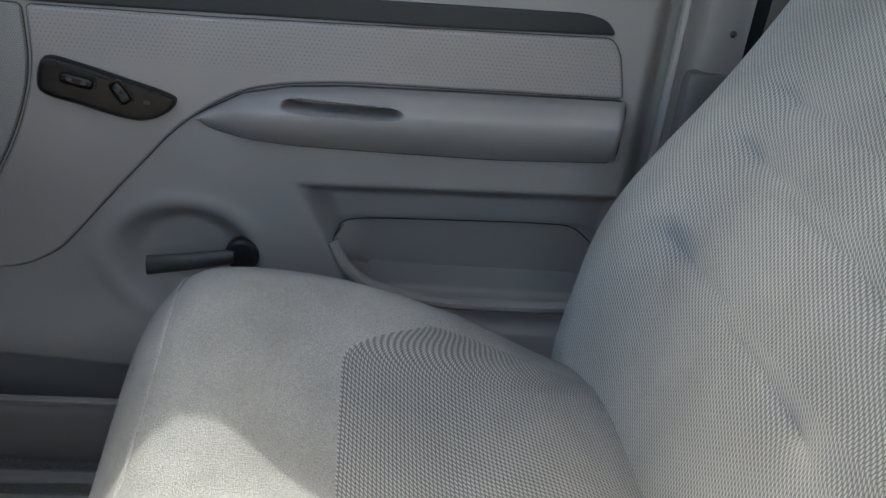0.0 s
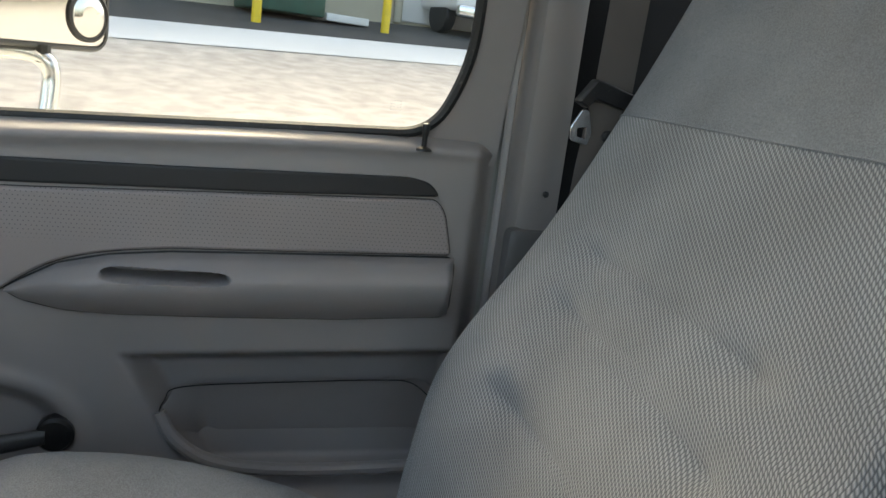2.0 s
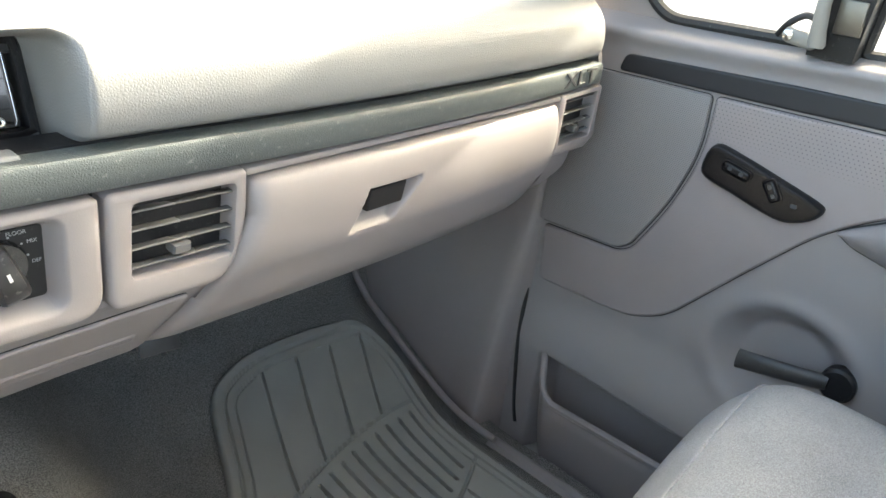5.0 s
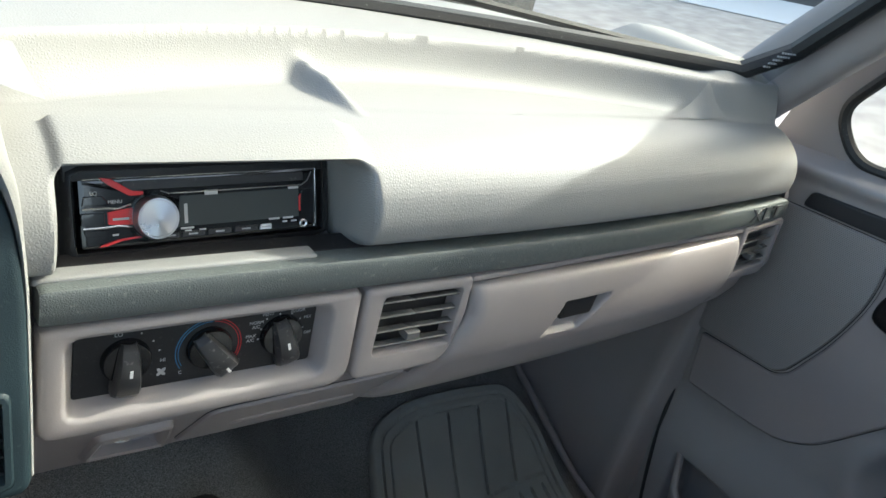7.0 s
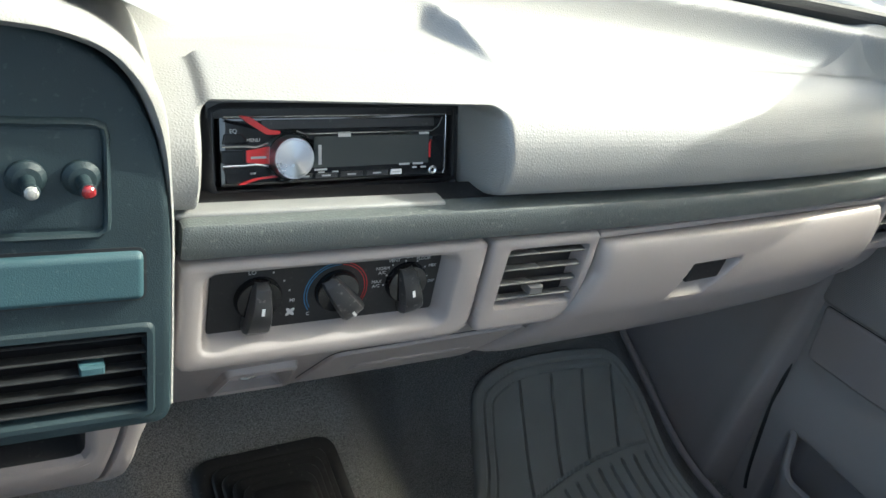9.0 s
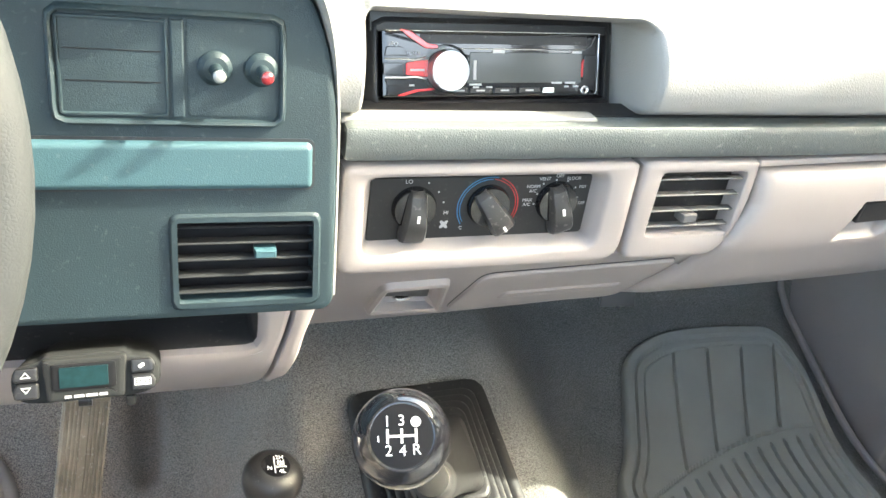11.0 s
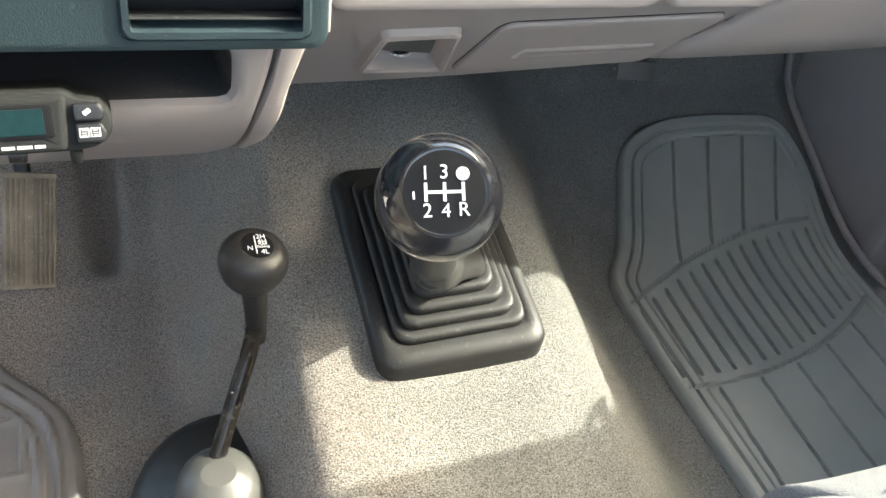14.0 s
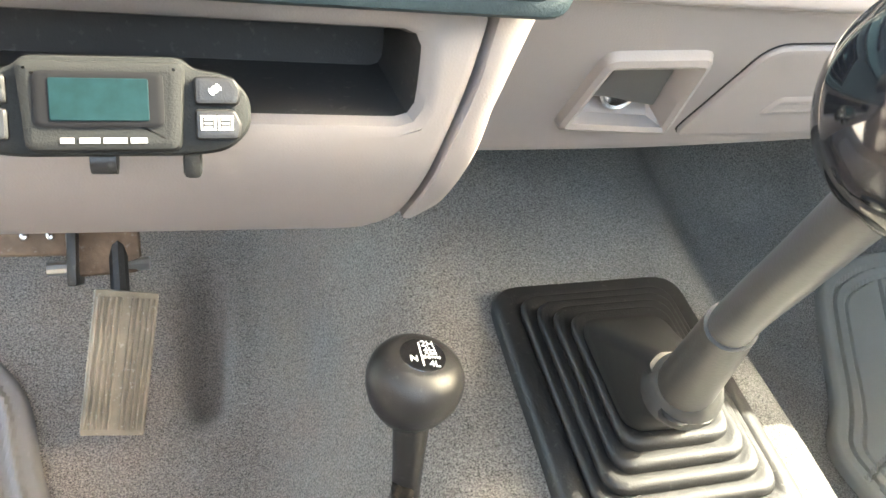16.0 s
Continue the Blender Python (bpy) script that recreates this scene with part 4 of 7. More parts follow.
PADSEC = [(0.020, 0.600), (0.004, 0.606), (-0.006, 0.612), (-0.010, 0.625), (-0.009, 0.64), (-0.004, 0.655), (0.008, 0.670), (0.024, 0.681), (0.045, 0.688), (0.070, 0.691), (0.095, 0.693),
          (0.125, 0.697), (0.17, 0.706), (0.22, 0.716), (0.28, 0.726), (0.34, 0.731), (0.40, 0.733), (0.50, 0.728)]
sec = smooth_loop([(a, b) for a, b in PADSEC], 4, False)
SY, SZ = np.array([p.x for p in sec]), np.array([p.y for p in sec])
ss = np.linspace(0, 1, len(sec))


def pad_fn(U, V):
    y, z = np.interp(V, ss, SY), np.interp(V, ss, SZ)
    base = 0.045 * np.clip((U - 0.28) / 0.6, 0, 9) ** 2
    rear = 0.505 - 0.26 * ((U - 0.05) / 0.82) ** 2
    y = np.where(y > 0.09, 0.09 + (y - 0.09) * (rear - 0.09 - base * 0) / 0.41, y + base * (y < 0.09))
    # raised ledge before the windshield, behind a short curved riser
    foot = 0.163 - 0.55 * (U - 0.33) ** 2
    ledge = 0.693 + 0.05 * np.clip(y - 0.09, 0, 0.2) + 0.043 * np.clip((y - foot) / 0.032, 0, 1) ** 2.2
    blend = step((y - 0.085) / 0.02)
    z = z * (1 - blend) + ledge * blend
    # radio opening: the face steps back, under a brow
    hole = step((U + 0.052) / 0.008) * (1 - step((U - 0.164) / 0.020))
    face = 1 - step((z - 0.664) / 0.010)
    back = (0.055 - y) * hole * face
    y = y + np.where(back > 0, back, 0)
    z = z + 0.005 * hole * (1 - face) * (y < 0.06)
    # right end rounds off
    e = np.clip((U - 0.845) / 0.032, 0, 1)
    k = 1 - np.sqrt(np.maximum(0, 1 - e * e))
    y = y + 0.03 * k * (y < 0.1)
    z = z - 0.025 * k
    # ridge on the upper slope and side outlet hump
    t = (y - 0.075) / 0.125
    cx = 0.205 - 0.022 * t
    wid = 0.0045 + 0.0065 * np.clip(t / 0.6, 0, 1)
    ridge = np.exp(-((U - cx) / wid) ** 2) * np.clip(t * 2.2, 0, 1) * (1 - step((t - 0.68) / 0.14))
    z = z + 0.016 * ridge
    hump = np.exp(-((U - 0.80) / 0.05) ** 4) * step((y - 0.10) / 0.05)
    z = z + 0.022 * hump
    return U, y, z + 0.017 * U


us = np.concatenate([np.linspace(-0.10, 0.24, 132), np.linspace(0.245, 0.84, 110), np.linspace(0.845, 0.877, 12)])
sheet("pad", us, np.linspace(0, 1, 260), pad_fn, PAD, DASH, "light grey grained dash pad with a brow")
bm = bmesh.new()
for i in range(5):
    box((0.026, 0.004, 0.004), (0.848 - 0.003 * i, 0.165 + i * 0.011, 0.745 - 0.006 * i), turn=pose(0, 0, 0, -35, 0, -30), bm=bm)
part("side_outlet_slots", bm, BLACK, DASH, "row of dark defroster slots", smooth=False)

# ledge below the radio
part("radio_ledge", box((0.204, 0.018, 0.0052), (0.038, 0.011, 0.6013), 0.0025, 3, turn=pose(0, 0, 0, 0, -1, 0)), PAD, DASH)

# long dark strip
rings = []
for x in np.concatenate([np.linspace(-0.061, -0.055, 4), np.linspace(-0.04, 0.85, 60), np.linspace(0.855, 0.868, 5)]):
    e = min(1.0, (x + 0.063) / 0.006, (0.870 - x) / 0.01)
    k = 0.6 + 0.4 * math.sqrt(max(0, 1 - (1 - e) ** 2))
    rings.append([on_dash(float(x), 0.587 + 0.0135 * c * k, 0.004 + 0.006 * s * k - (0.02 if s < -0.5 else 0)) for c, s in ((-1, -1), (-1, 0.2), (-0.93, 0.75), (-0.8, 0.95), (-0.3, 1.05), (0.3, 1.05), (0.8, 0.95), (0.93, 0.75), (1, 0.2), (1, -1))])
part("trim_strip", rings_mesh(rings), STRIP, DASH, "dark grey-green grained trim strip")
badge = facing(on_dash(0.802, 0.5875, 0.0112), (1, 0.10, 0.017), (0, 0, 1))
lettering("badge", "XLT", 0.026, badge @ Matrix.Diagonal((1.7, 1, 1, 1)), DARKGREY, DASH, 0.0008)

# fascia behind everything
fas = []
for x in np.linspace(-0.062, 0.872, 60):
    fas.append([on_dash(float(x), v, h) for v, h in ((0.606, -0.03), (0.602, -0.012), (0.576, -0.012), (0.48, -0.012), (0.475, -0.03))])
part("fascia_core", rings_mesh(fas, closed=False, cap0=False, cap1=False), BLACK, DASH)

# climate control bezel
o = resample(rounded(rect(-0.0605, 0.4775, 0.1835, 0.5695), [0.012, 0.022, 0.006, 0.006]), 96)
i_ = resample(rounded(rect(-0.044, 0.492, 0.158, 0.5605), 0.011), 96)
def bowl_to_plate():
    bm = bmesh.new()
    lo = [Vector(p) for p in i_]
    seq = [(o, 0, -0.02), (o, 0, 0.003), (o, 0.001, 0.006), (o, 0.003, 0.0075), (o, 0.006, 0.008), (i_, -0.003, 0.008), (i_, -0.001, 0.0072), (i_, 0.001, 0.005), (i_, 0.008, -0.0105), (i_, 0.012, -0.011)]
    return rings_mesh([[on_dash(q.x, q.y, h) for q in shrink(list(l), d)] for l, d, h in seq], False, False, bm=bm)


clim = part("climate_bezel", bowl_to_plate(), FASCIA, DASH, "mauve-grey bezel round the climate controls")
part("climate_plate", puff(rounded(rect(-0.036, 0.499, 0.151, 0.5525), 0.003), [(0, -0.02), (0, -0.0095), (0.0005, -0.009), (0.002, -0.009)], on_dash), BLACK, clim, "black climate control plate")


def arc_band(cx, cz, r0, r1, a0, a1, h, n=24):
    return rings_mesh([[on_dash(cx + r * math.cos(a), cz + r * math.sin(a), h + d) for r, d in ((r0, 0), (r1, 0), (r1, 0.0003), (r0, 0.0003))] for a in np.linspace(a0, a1, n)])


PH = -0.009
GRIP = material("dusty_dark_grip", (0.034, 0.034, 0.035), 0.33, vary=0.2, dust=0.3)
KN = [(0.000, 0.5275, -92, 0.0285), (0.062, 0.5275, -52, 0.027), (0.1215, 0.529, -74, 0.027)]
for cx, cz, ang, L in KN:
    m = facing(on_dash(cx, cz, PH), (1, 0, 0.017), (0, 0, 1))
    knob = part("climate_knob", lathe([(0.001, 0), (0.018, 0.0), (0.018, 0.003), (0.0165, 0.006), (0.001, 0.0065)], m, 28), GLOSSY, clim, "round black climate knob with a pointer grip")
    a = radians(ang)
    mm = m @ pose(0, 0, 0, 0, 0, ang)
    grip = []
    for t, w, h in ((-0.0165, 0.0055, 0.007), (-0.013, 0.0072, 0.012), (0.0, 0.0085, 0.0165), (L * 0.45, 0.0098, 0.0165), (L * 0.8, 0.0105, 0.013), (L * 0.95, 0.0100, 0.009), (L, 0.0085, 0.005)):
        grip.append([mm @ Vector((t, w * c, z)) for c, z in ((-1, 0), (-1, h * 0.6), (-0.75, h * 0.93), (0, h), (0.75, h * 0.93), (1, h * 0.6), (1, 0))])
    part("pointer_grip", rings_mesh(grip), GRIP, knob)
    px, ph = (L * 0.1, 0.0165) if ang != -52 else (L * 0.72, 0.0142)
    part("pointer_mark", box((0.006, 0.0022, 0.0006), mm @ Vector((px, 0, ph)), 0, turn=(mm.to_3x3().to_4x4() @ pose(0, 0, 0, 0, 14 if ang == -52 else 0, 0))), WHITE, knob)
part("cold_arc", arc_band(0.062, 0.526, 0.0255, 0.0262, radians(78), radians(215), PH), BLUE, clim)
part("cold_arc", arc_band(0.062, 0.526, 0.0235, 0.0241, radians(88), radians(212), PH), BLUE, clim)
part("warm_arc", arc_band(0.062, 0.526, 0.0255, 0.0262, radians(-25), radians(72), PH), RED, clim)
part("warm_arc", arc_band(0.062, 0.526, 0.0235, 0.0241, radians(-22), radians(84), PH), RED, clim)
for txt, x, z, s in (("LO", -0.006, 0.5505, 0.0058), ("HI", 0.027, 0.523, 0.0055), ("C", 0.041, 0.509, 0.005), ("W", 0.086, 0.511, 0.005), ("VENT", 0.108, 0.5505, 0.0052), ("OFF", 0.121, 0.553, 0.0052), ("FLOOR", 0.134, 0.5505, 0.0050), ("MIX", 0.1435, 0.543, 0.0048), ("NORM\nA/C", 0.099, 0.542, 0.0050), ("MAX\nA/C", 0.0955, 0.530, 0.0050), ("DEF", 0.1455, 0.528, 0.0046)):
    lettering("legend", txt, s * 0.8, facing(on_dash(x, z - 0.0012, PH + 0.0004), (1, 0, 0.017), (0, 0, 1)), GREYMARK, clim, 0.0002)
for x, z in ((0.010, 0.548), (0.019, 0.540), (0.024, 0.531), (0.1075, 0.545), (0.1185, 0.548), (0.129, 0.547), (0.137, 0.541), (0.1035, 0.536), (0.102, 0.527), (0.1405, 0.532)):
    part("dot", box((0.0013, 0.0006, 0.0013), on_dash(x, z, PH)), GREYMARK, clim, smooth=False)
bm = bmesh.new()
for k in range(4):
    m = facing(on_dash(0.0265, 0.5115, PH + 0.0002), (1, 0, 0), (0, 0, 1)) @ pose(0, 0, 0, 0, 0, 45 + 90 * k)
    rings_mesh([[m @ Vector((0.0015 + 0.003 * math.cos(t), 0.0014 * math.sin(t), d)) for t in (2 * math.pi * i / 10 for i in range(10))] for d in (0, 0.0003)], bm=bm)
part("fan_symbol", bm, GREYMARK, clim, smooth=False)


def air_vent(parent, name, x0, z0, x1, z1, frame_out, rad, put3, fmat, lmat, tabmat, n, tab, label, slant=0.0, tab_h=0.0040):
    """A rectangular louvred outlet in its frame."""
    fo = resample(rounded(frame_out, rad), 96)
    fi = resample(rounded([(x0, z0), (x1, z0), (x1 + slant, z1), (x0 + slant, z1)], 0.004), 96)
    seq = [(fo, 0, -0.02), (fo, 0, 0.003), (fo, 0.001, 0.006), (fo, 0.003, 0.0075), (fo, 0.006, 0.008), (fi, -0.003, 0.008), (fi, -0.001, 0.0072), (fi, 0.0, 0.005), (fi, 0.001, -0.03)]
    vent = part(name, rings_mesh([[put3(q.x, q.y, h) for q in shrink(list(l), d)] for l, d, h in seq], False, False), fmat, parent, label)
    bm = bmesh.new()
    vs = [bm.verts.new(put3(q.x, q.y, -0.013)) for q in fi]
    bm.faces.new(vs)
    part("duct", bm, KNOBDISC, vent, smooth=False)
    dz = (z1 - z0) / n
    for k in range(n):
        zc = z0 + dz * (k + 0.5)
        s = slant * (k + 0.5) / n
        prof = ((0.0036, 0.0008), (0.0044, 0.0000), (0.0036, -0.0008), (-0.0030, 0.0000), (-0.0040, 0.0006), (-0.0030, 0.0012))
        r = [[put3(x, zc + b, a) for a, b in prof] for x in np.linspace(x0 + s + 0.0005, x1 + s - 0.0005, 7)]
        part("louver", rings_mesh(r), lmat, vent)
    tx, tz = tab
    tb = [[put3(tx + dx * w, tz + dzz * hh, h) for dx, dzz in ((-1, -1), (1, -1), (1, 1), (-1, 1))] for h, w, hh in ((-0.004, 0.0072, tab_h * 0.8), (0.007, 0.0072, tab_h), (0.009, 0.0062, tab_h * 0.75))]
    part("tab", rings_mesh(tb), tabmat, vent, "small direction tab", smooth=False)
    return vent


DUCTBLACK = material("dull_black_louvre", (0.012, 0.013, 0.014), 0.5, vary=0.2, dust=0.08, spec=0.35)
GREYLOUV = material("grey_louvre", (0.13, 0.128, 0.125), 0.28, vary=0.1, dust=0.2, spec=0.6)
air_vent(DASH, "centre_vent", 0.2045, 0.5005, 0.2885, 0.5590, [(0.1868, 0.4775), (0.285, 0.4775), (0.3015, 0.520), (0.3015, 0.5695), (0.1868, 0.5695)], [0.012, 0.03, 0.03, 0.006, 0.006], on_dash, FASCIA, GREYLOUV, GREYLOUV, 4, (0.244, 0.5165), "mauve-grey air vent with dark louvres", 0.002)
air_vent(DASH, "end_vent", 0.780, 0.5045, 0.868, 0.5655, [(0.768, 0.492), (0.866, 0.487), (0.882, 0.505), (0.884, 0.5695), (0.768, 0.5695)], [0.006, 0.02, 0.02, 0.006, 0.004], on_dash, FASCIA, GREYLOUV, GREYLOUV, 4, (0.822, 0.520), "mauve-grey air vent with dark louvres", 0.002)
part("fascia_lip", puff(rounded(rect(0.3, 0.5625, 0.767, 0.5695), 0.003), [(0, -0.02), (0, 0.004), (0.001, 0.006), (0.0025, 0.0065)], on_dash), FASCIA, DASH)

# glove box door: belly section along x
GB = smooth_loop([(0.016, 0.5615), (-0.003, 0.5600), (-0.011, 0.553), (-0.0155, 0.535), (-0.0155, 0.510), (-0.010, 0.485), (0.004, 0.460), (0.025, 0.427), (0.054, 0.400), (0.096, 0.379), (0.15, 0.370)], 12, False)
LATCH = [(0.419, 0.4855), (0.470, 0.488), (0.503, 0.530), (0.428, 0.5295)]


rings = []
for x in np.concatenate([[0.3035, 0.3045, 0.307, 0.312, 0.32], np.linspace(0.335, 0.405, 8), np.linspace(0.411, 0.515, 80), np.linspace(0.53, 0.735, 20), [0.748, 0.758, 0.763, 0.7655, 0.7665]]):
    d = min(x - 0.3035, 0.7665 - x)
    e = max(0.0, 1 - d / 0.014)
    k = 1 - math.sqrt(max(0, 1 - e * e))
    row = []
    for p in GB:
        lo_ = max(0.0, 0.53 - p.y)
        lean = (0.44 * lo_ - 0.35 * lo_ * lo_) * max(0, 1 - (x - 0.3035) / 0.25)
        press = 0.013 * float(inside_soft(np.array(x), np.array(p.y), LATCH, 0.0045)) * min(1.0, 0.25 + max(0.0, p.y - 0.484) / 0.022)
        row.append(Vector((float(x) - lean, dash_y(float(x)) + p.x + 0.014 * k + press, p.y + 0.017 * float(x) + (0.003 * k if p.y < 0.45 else -0.002 * k))))
    rings.append(row)
glove = part("glove_box_door", rings_mesh(rings, False, False, closed=False), FASCIA, DASH, "mauve-grey bulging glove box door", angle=60)
part("glove_latch", puff(rounded([(0.4305, 0.5045), (0.4765, 0.5055), (0.4820, 0.5265), (0.4335, 0.5255)], 0.0015), [(0, 0.004), (0, 0.0105), (0.001, 0.0118), (0.003, 0.012)], on_dash), BLACK, glove, "black glove box latch flap")
# end cap of the dash
cap = rounded([(-0.01, 0.50), (0.03, 0.47), (0.12, 0.42), (0.52, 0.42), (0.52, 0.70), (0.20, 0.70), (0.10, 0.685), (0.03, 0.66), (0.0, 0.61)], 0.012)
part("dash_end_panel", puff(cap, [(0, -0.009), (0, 0.0), (0.003, 0.003), (0.008, 0.004)], lambda u, v, h: Vector((0.880 + h, u + 0.045, v + 0.012))), FASCIA, DASH)
lower_end = smooth_loop([(-0.004, 0.497), (0.004, 0.462), (0.03, 0.433), (0.07, 0.415), (0.13, 0.405)], 4, False)
rings = [[Vector((x, dash_y(x) + p.x + k, p.y + 0.017 * x + k * 0.4)) for p in lower_end] for x, k in ((0.765, 0.0), (0.80, 0.0), (0.835, 0.004), (0.852, 0.014), (0.864, 0.03))]
part("lower_end_panel", rings_mesh(rings, False, False, closed=False), FASCIA, DASH, angle=60)

# lower centre panel, sloping back to the floor side
def on_lower(u, v, h):
    return Vector((u, 0.004 + (0.479 - v) * 0.80 - 0.78 * h, v + 0.017 * u - 0.62 * h))


lc = rounded([(-0.062, 0.480), (-0.070, 0.44), (-0.085, 0.400), (-0.092, 0.364), (0.05, 0.366), (0.16, 0.374), (0.252, 0.383), (0.272, 0.425), (0.295, 0.480)], [0.004, 0.03, 0.01, 0.008, 0.05, 0.05, 0.03, 0.03, 0.004])
lo = resample(rounded([(-0.016, 0.391), (0.062, 0.387), (0.048, 0.451), (-0.014, 0.448)], 0.008), 64)
part("lower_panel", pierced(lc, [(0.03, -0.03), (0.004, -0.012), (0.0, -0.004), (0.001, 0.0), (0.003, 0.0008), (0.006, 0.001)], [shrink(list(lo), 0.006)], -0.006, on_lower), FASCIA, DASH, "mauve-grey lower centre panel")
ash = rounded([(0.066, 0.384), (0.247, 0.390), (0.264, 0.466), (0.075, 0.456)], [0.010, 0.014, 0.010, 0.012])
part("ash_groove", puff(ash, [(0, 0.0), (0, 0.0018), (0.0008, 0.0018)], on_lower), BLACK, DASH)
part("ashtray_door", puff(shrink(ash, 0.0006), [(0, 0.001), (0, 0.003), (0.001, 0.0045), (0.003, 0.005), (0.005, 0.005)], on_lower), FASCIA, DASH, "mauve-grey pull-out ashtray door")
part("ashtray_pull", puff(rounded([(0.106, 0.405), (0.234, 0.412), (0.232, 0.427), (0.109, 0.423)], 0.006), [(0, 0.004), (0.003, 0.0062), (0.005, 0.0066), (0.0065, 0.006)], on_lower), FASCIA, DASH)
li = resample(rounded([(-0.002, 0.400), (0.046, 0.3965), (0.034, 0.438), (-0.002, 0.436)], 0.003), 64)
part("lighter_surround", rings_mesh([[on_lower(q.x, q.y, h) for q in shrink(list(l), d)] for l, d, h in ((lo, 0, 0), (lo, 0.002, 0.006), (lo, 0.005, 0.0075), (lo, 0.008, 0.006), (li, -0.002, -0.003), (li, 0, -0.006), (li, 0.001, -0.016))], False, False), FASCIA, DASH, "mauve-grey raised surround of the power socket")
part("socket_floor", puff(shrink([Vector(p) for p in li], 0.0005), [(0, -0.016), (0.001, -0.0125)], on_lower), FASCIA, DASH)
part("socket_cover", puff(rounded([(0.000, 0.4100), (0.012, 0.4095), (0.026, 0.4060), (0.0435, 0.4030), (0.036, 0.437), (0.003, 0.435)], 0.002), [(0, -0.010), (0, -0.0035), (0.0006, -0.003), (0.0015, -0.003)], on_lower), material("grey_socket_flap", (0.085, 0.085, 0.083), 0.5, vary=0.08), DASH, "grey socket flap")
part("lighter_socket", lathe([(0.011, -0.004), (0.0115, 0.003), (0.010, 0.004), (0.0085, 0.003), (0.0085, -0.004)], facing(on_lower(0.019, 0.4085, -0.0085), (1, 0, 0), (0, -0.3, 1)), 24), STEEL, DASH, "bright metal socket ring")
part("bracket", box((0.043, 0.0035, 0.019), (0.3085, 0.150, 0.3345), 0.001, turn=pose(0, 0, 0, -18, 0, -4)), DARKGREY, DASH, "small dark metal plate below the dash")
part("bracket_arm", box((0.012, 0.05, 0.004), (0.3085, 0.172, 0.348), 0.001), BLACK, DASH)
for q in ((0.2805, 0.150, 0.339), (0.312, 0.149, 0.322)):
    part("screw", lathe([(0.0001, 0.002), (0.0022, 0.002), (0.003, 0.0), (0.0001, 0.0)], facing(q, (1, 0, 0), (0, 0.3, 1)), 10), DARKGREY, DASH)
# Box enlarged beyond the case to block sun leaking under the dash.
part("heater_case", box((0.80, 0.42, 0.10), (0.40, 0.43, 0.445), 0.03), BLACK, DASH)

# ---- driver's side of the dash ----
VENT_RECT = rounded(rect(-0.181, 0.485, -0.081, 0.551), 0.007)
CLU = part("cluster_bezel", pierced(rounded([(-0.60, 0.479), (-0.0715, 0.479), (-0.0715, 0.60), (-0.0735, 0.632), (-0.0800, 0.664), (-0.0960, 0.697), (-0.126, 0.718), (-0.18, 0.728), (-0.60, 0.734)], [0.004, 0.012, 0.04, 0.02, 0.02, 0.02, 0.02, 0.03, 0.01]), [(0, -0.06), (0, -0.004), (0.0015, -0.001), (0.004, 0.0), (0.006, 0.0)], [shrink(VENT_RECT, 0.0008)], -0.03, lambda u, v, h: Vector((u, -0.030 + (v - 0.6) * 0.22 - h, v))), BEZEL, DASH, "blue-grey instrument bezel, faded teal at the edges")


def on_clu(u, v, h):
    return Vector((u, -0.0300 + (v - 0.6) * 0.22 - h, v))


# hood sweeping over the cluster
arch = smooth_loop([(-0.0715, 0.486), (-0.0715, 0.56), (-0.0725, 0.62), (-0.079, 0.665), (-0.095, 0.700), (-0.124, 0.722), (-0.18, 0.732), (-0.36, 0.738), (-0.60, 0.740)], 7, False)
rings = []
for n_, p in enumerate(arch):
    f = n_ / (len(arch) - 1)
    q = arch[min(n_ + 1, len(arch) - 1)] - arch[max(n_ - 1, 0)]
    nrm = Vector((q.y, -q.x)).normalized()
    out = float(step(np.array((f - 0.48) / 0.35))) * 0.030
    ring = []
    for a, b in ((-0.002, 0.03), (-0.0025, -0.028 - out), (-0.0015, -0.036 - out), (0.002, -0.040 - out), (0.006, -0.038 - out), (0.009, -0.030 - out), (0.010, 0.0), (0.016, 0.06), (0.018, 0.20)):
        thin = a * (0.4 + 0.6 * float(step(np.array((f - 0.28) / 0.2))))
        b = b + 0.013 * (1 - float(step(np.array((f - 0.22) / 0.3)))) * (b < 0)
        ring.append(Vector((p.x + nrm.x * thin, b + (p.y - 0.6) * 0.18, p.y + nrm.y * thin)))
    rings.append(ring)
part("cluster_hood", rings_mesh(rings, False, False, closed=False), PAD, DASH, "light grey hood over the instruments", angle=50)
sheet("cluster_cover", np.linspace(-0.66, -0.058, 40), np.linspace(0.0, 0.46, 24), lambda U, V: (U, V, 0.742 - 0.02 * step((U + 0.12) / 0.07) * (1 - step(V / 0.3)) - 0.006 * (V > 0.4)), PAD, DASH)

panel_out = resample(rounded(rect(-0.2405, 0.609, -0.110, 0.670), 0.006), 80)
part("gauge_frame", rings_mesh([[on_clu(q.x, q.y, h) for q in shrink([Vector(p) for p in panel_out], d)] for d, h in ((-0.004, 0.0), (-0.003, 0.003), (-0.0015, 0.004), (0, 0.003), (0.001, -0.001))], False, False), BEZEL, CLU)
part("blank_panel", puff(rounded(rect(-0.239, 0.611, -0.177, 0.668), 0.003), [(0, -0.002), (0, 0.0012), (0.0006, 0.0018), (0.0016, 0.0018), (0.0022, 0.0004), (0.0027, 0.0004)], on_clu), BEZEL, CLU, "dusty blank gauge panel")
for zz in (0.631, 0.649):
    part("panel_line", box((0.054, 0.0005, 0.0007), on_clu(-0.208, zz, 0.0005)), BLACK, CLU, smooth=False)
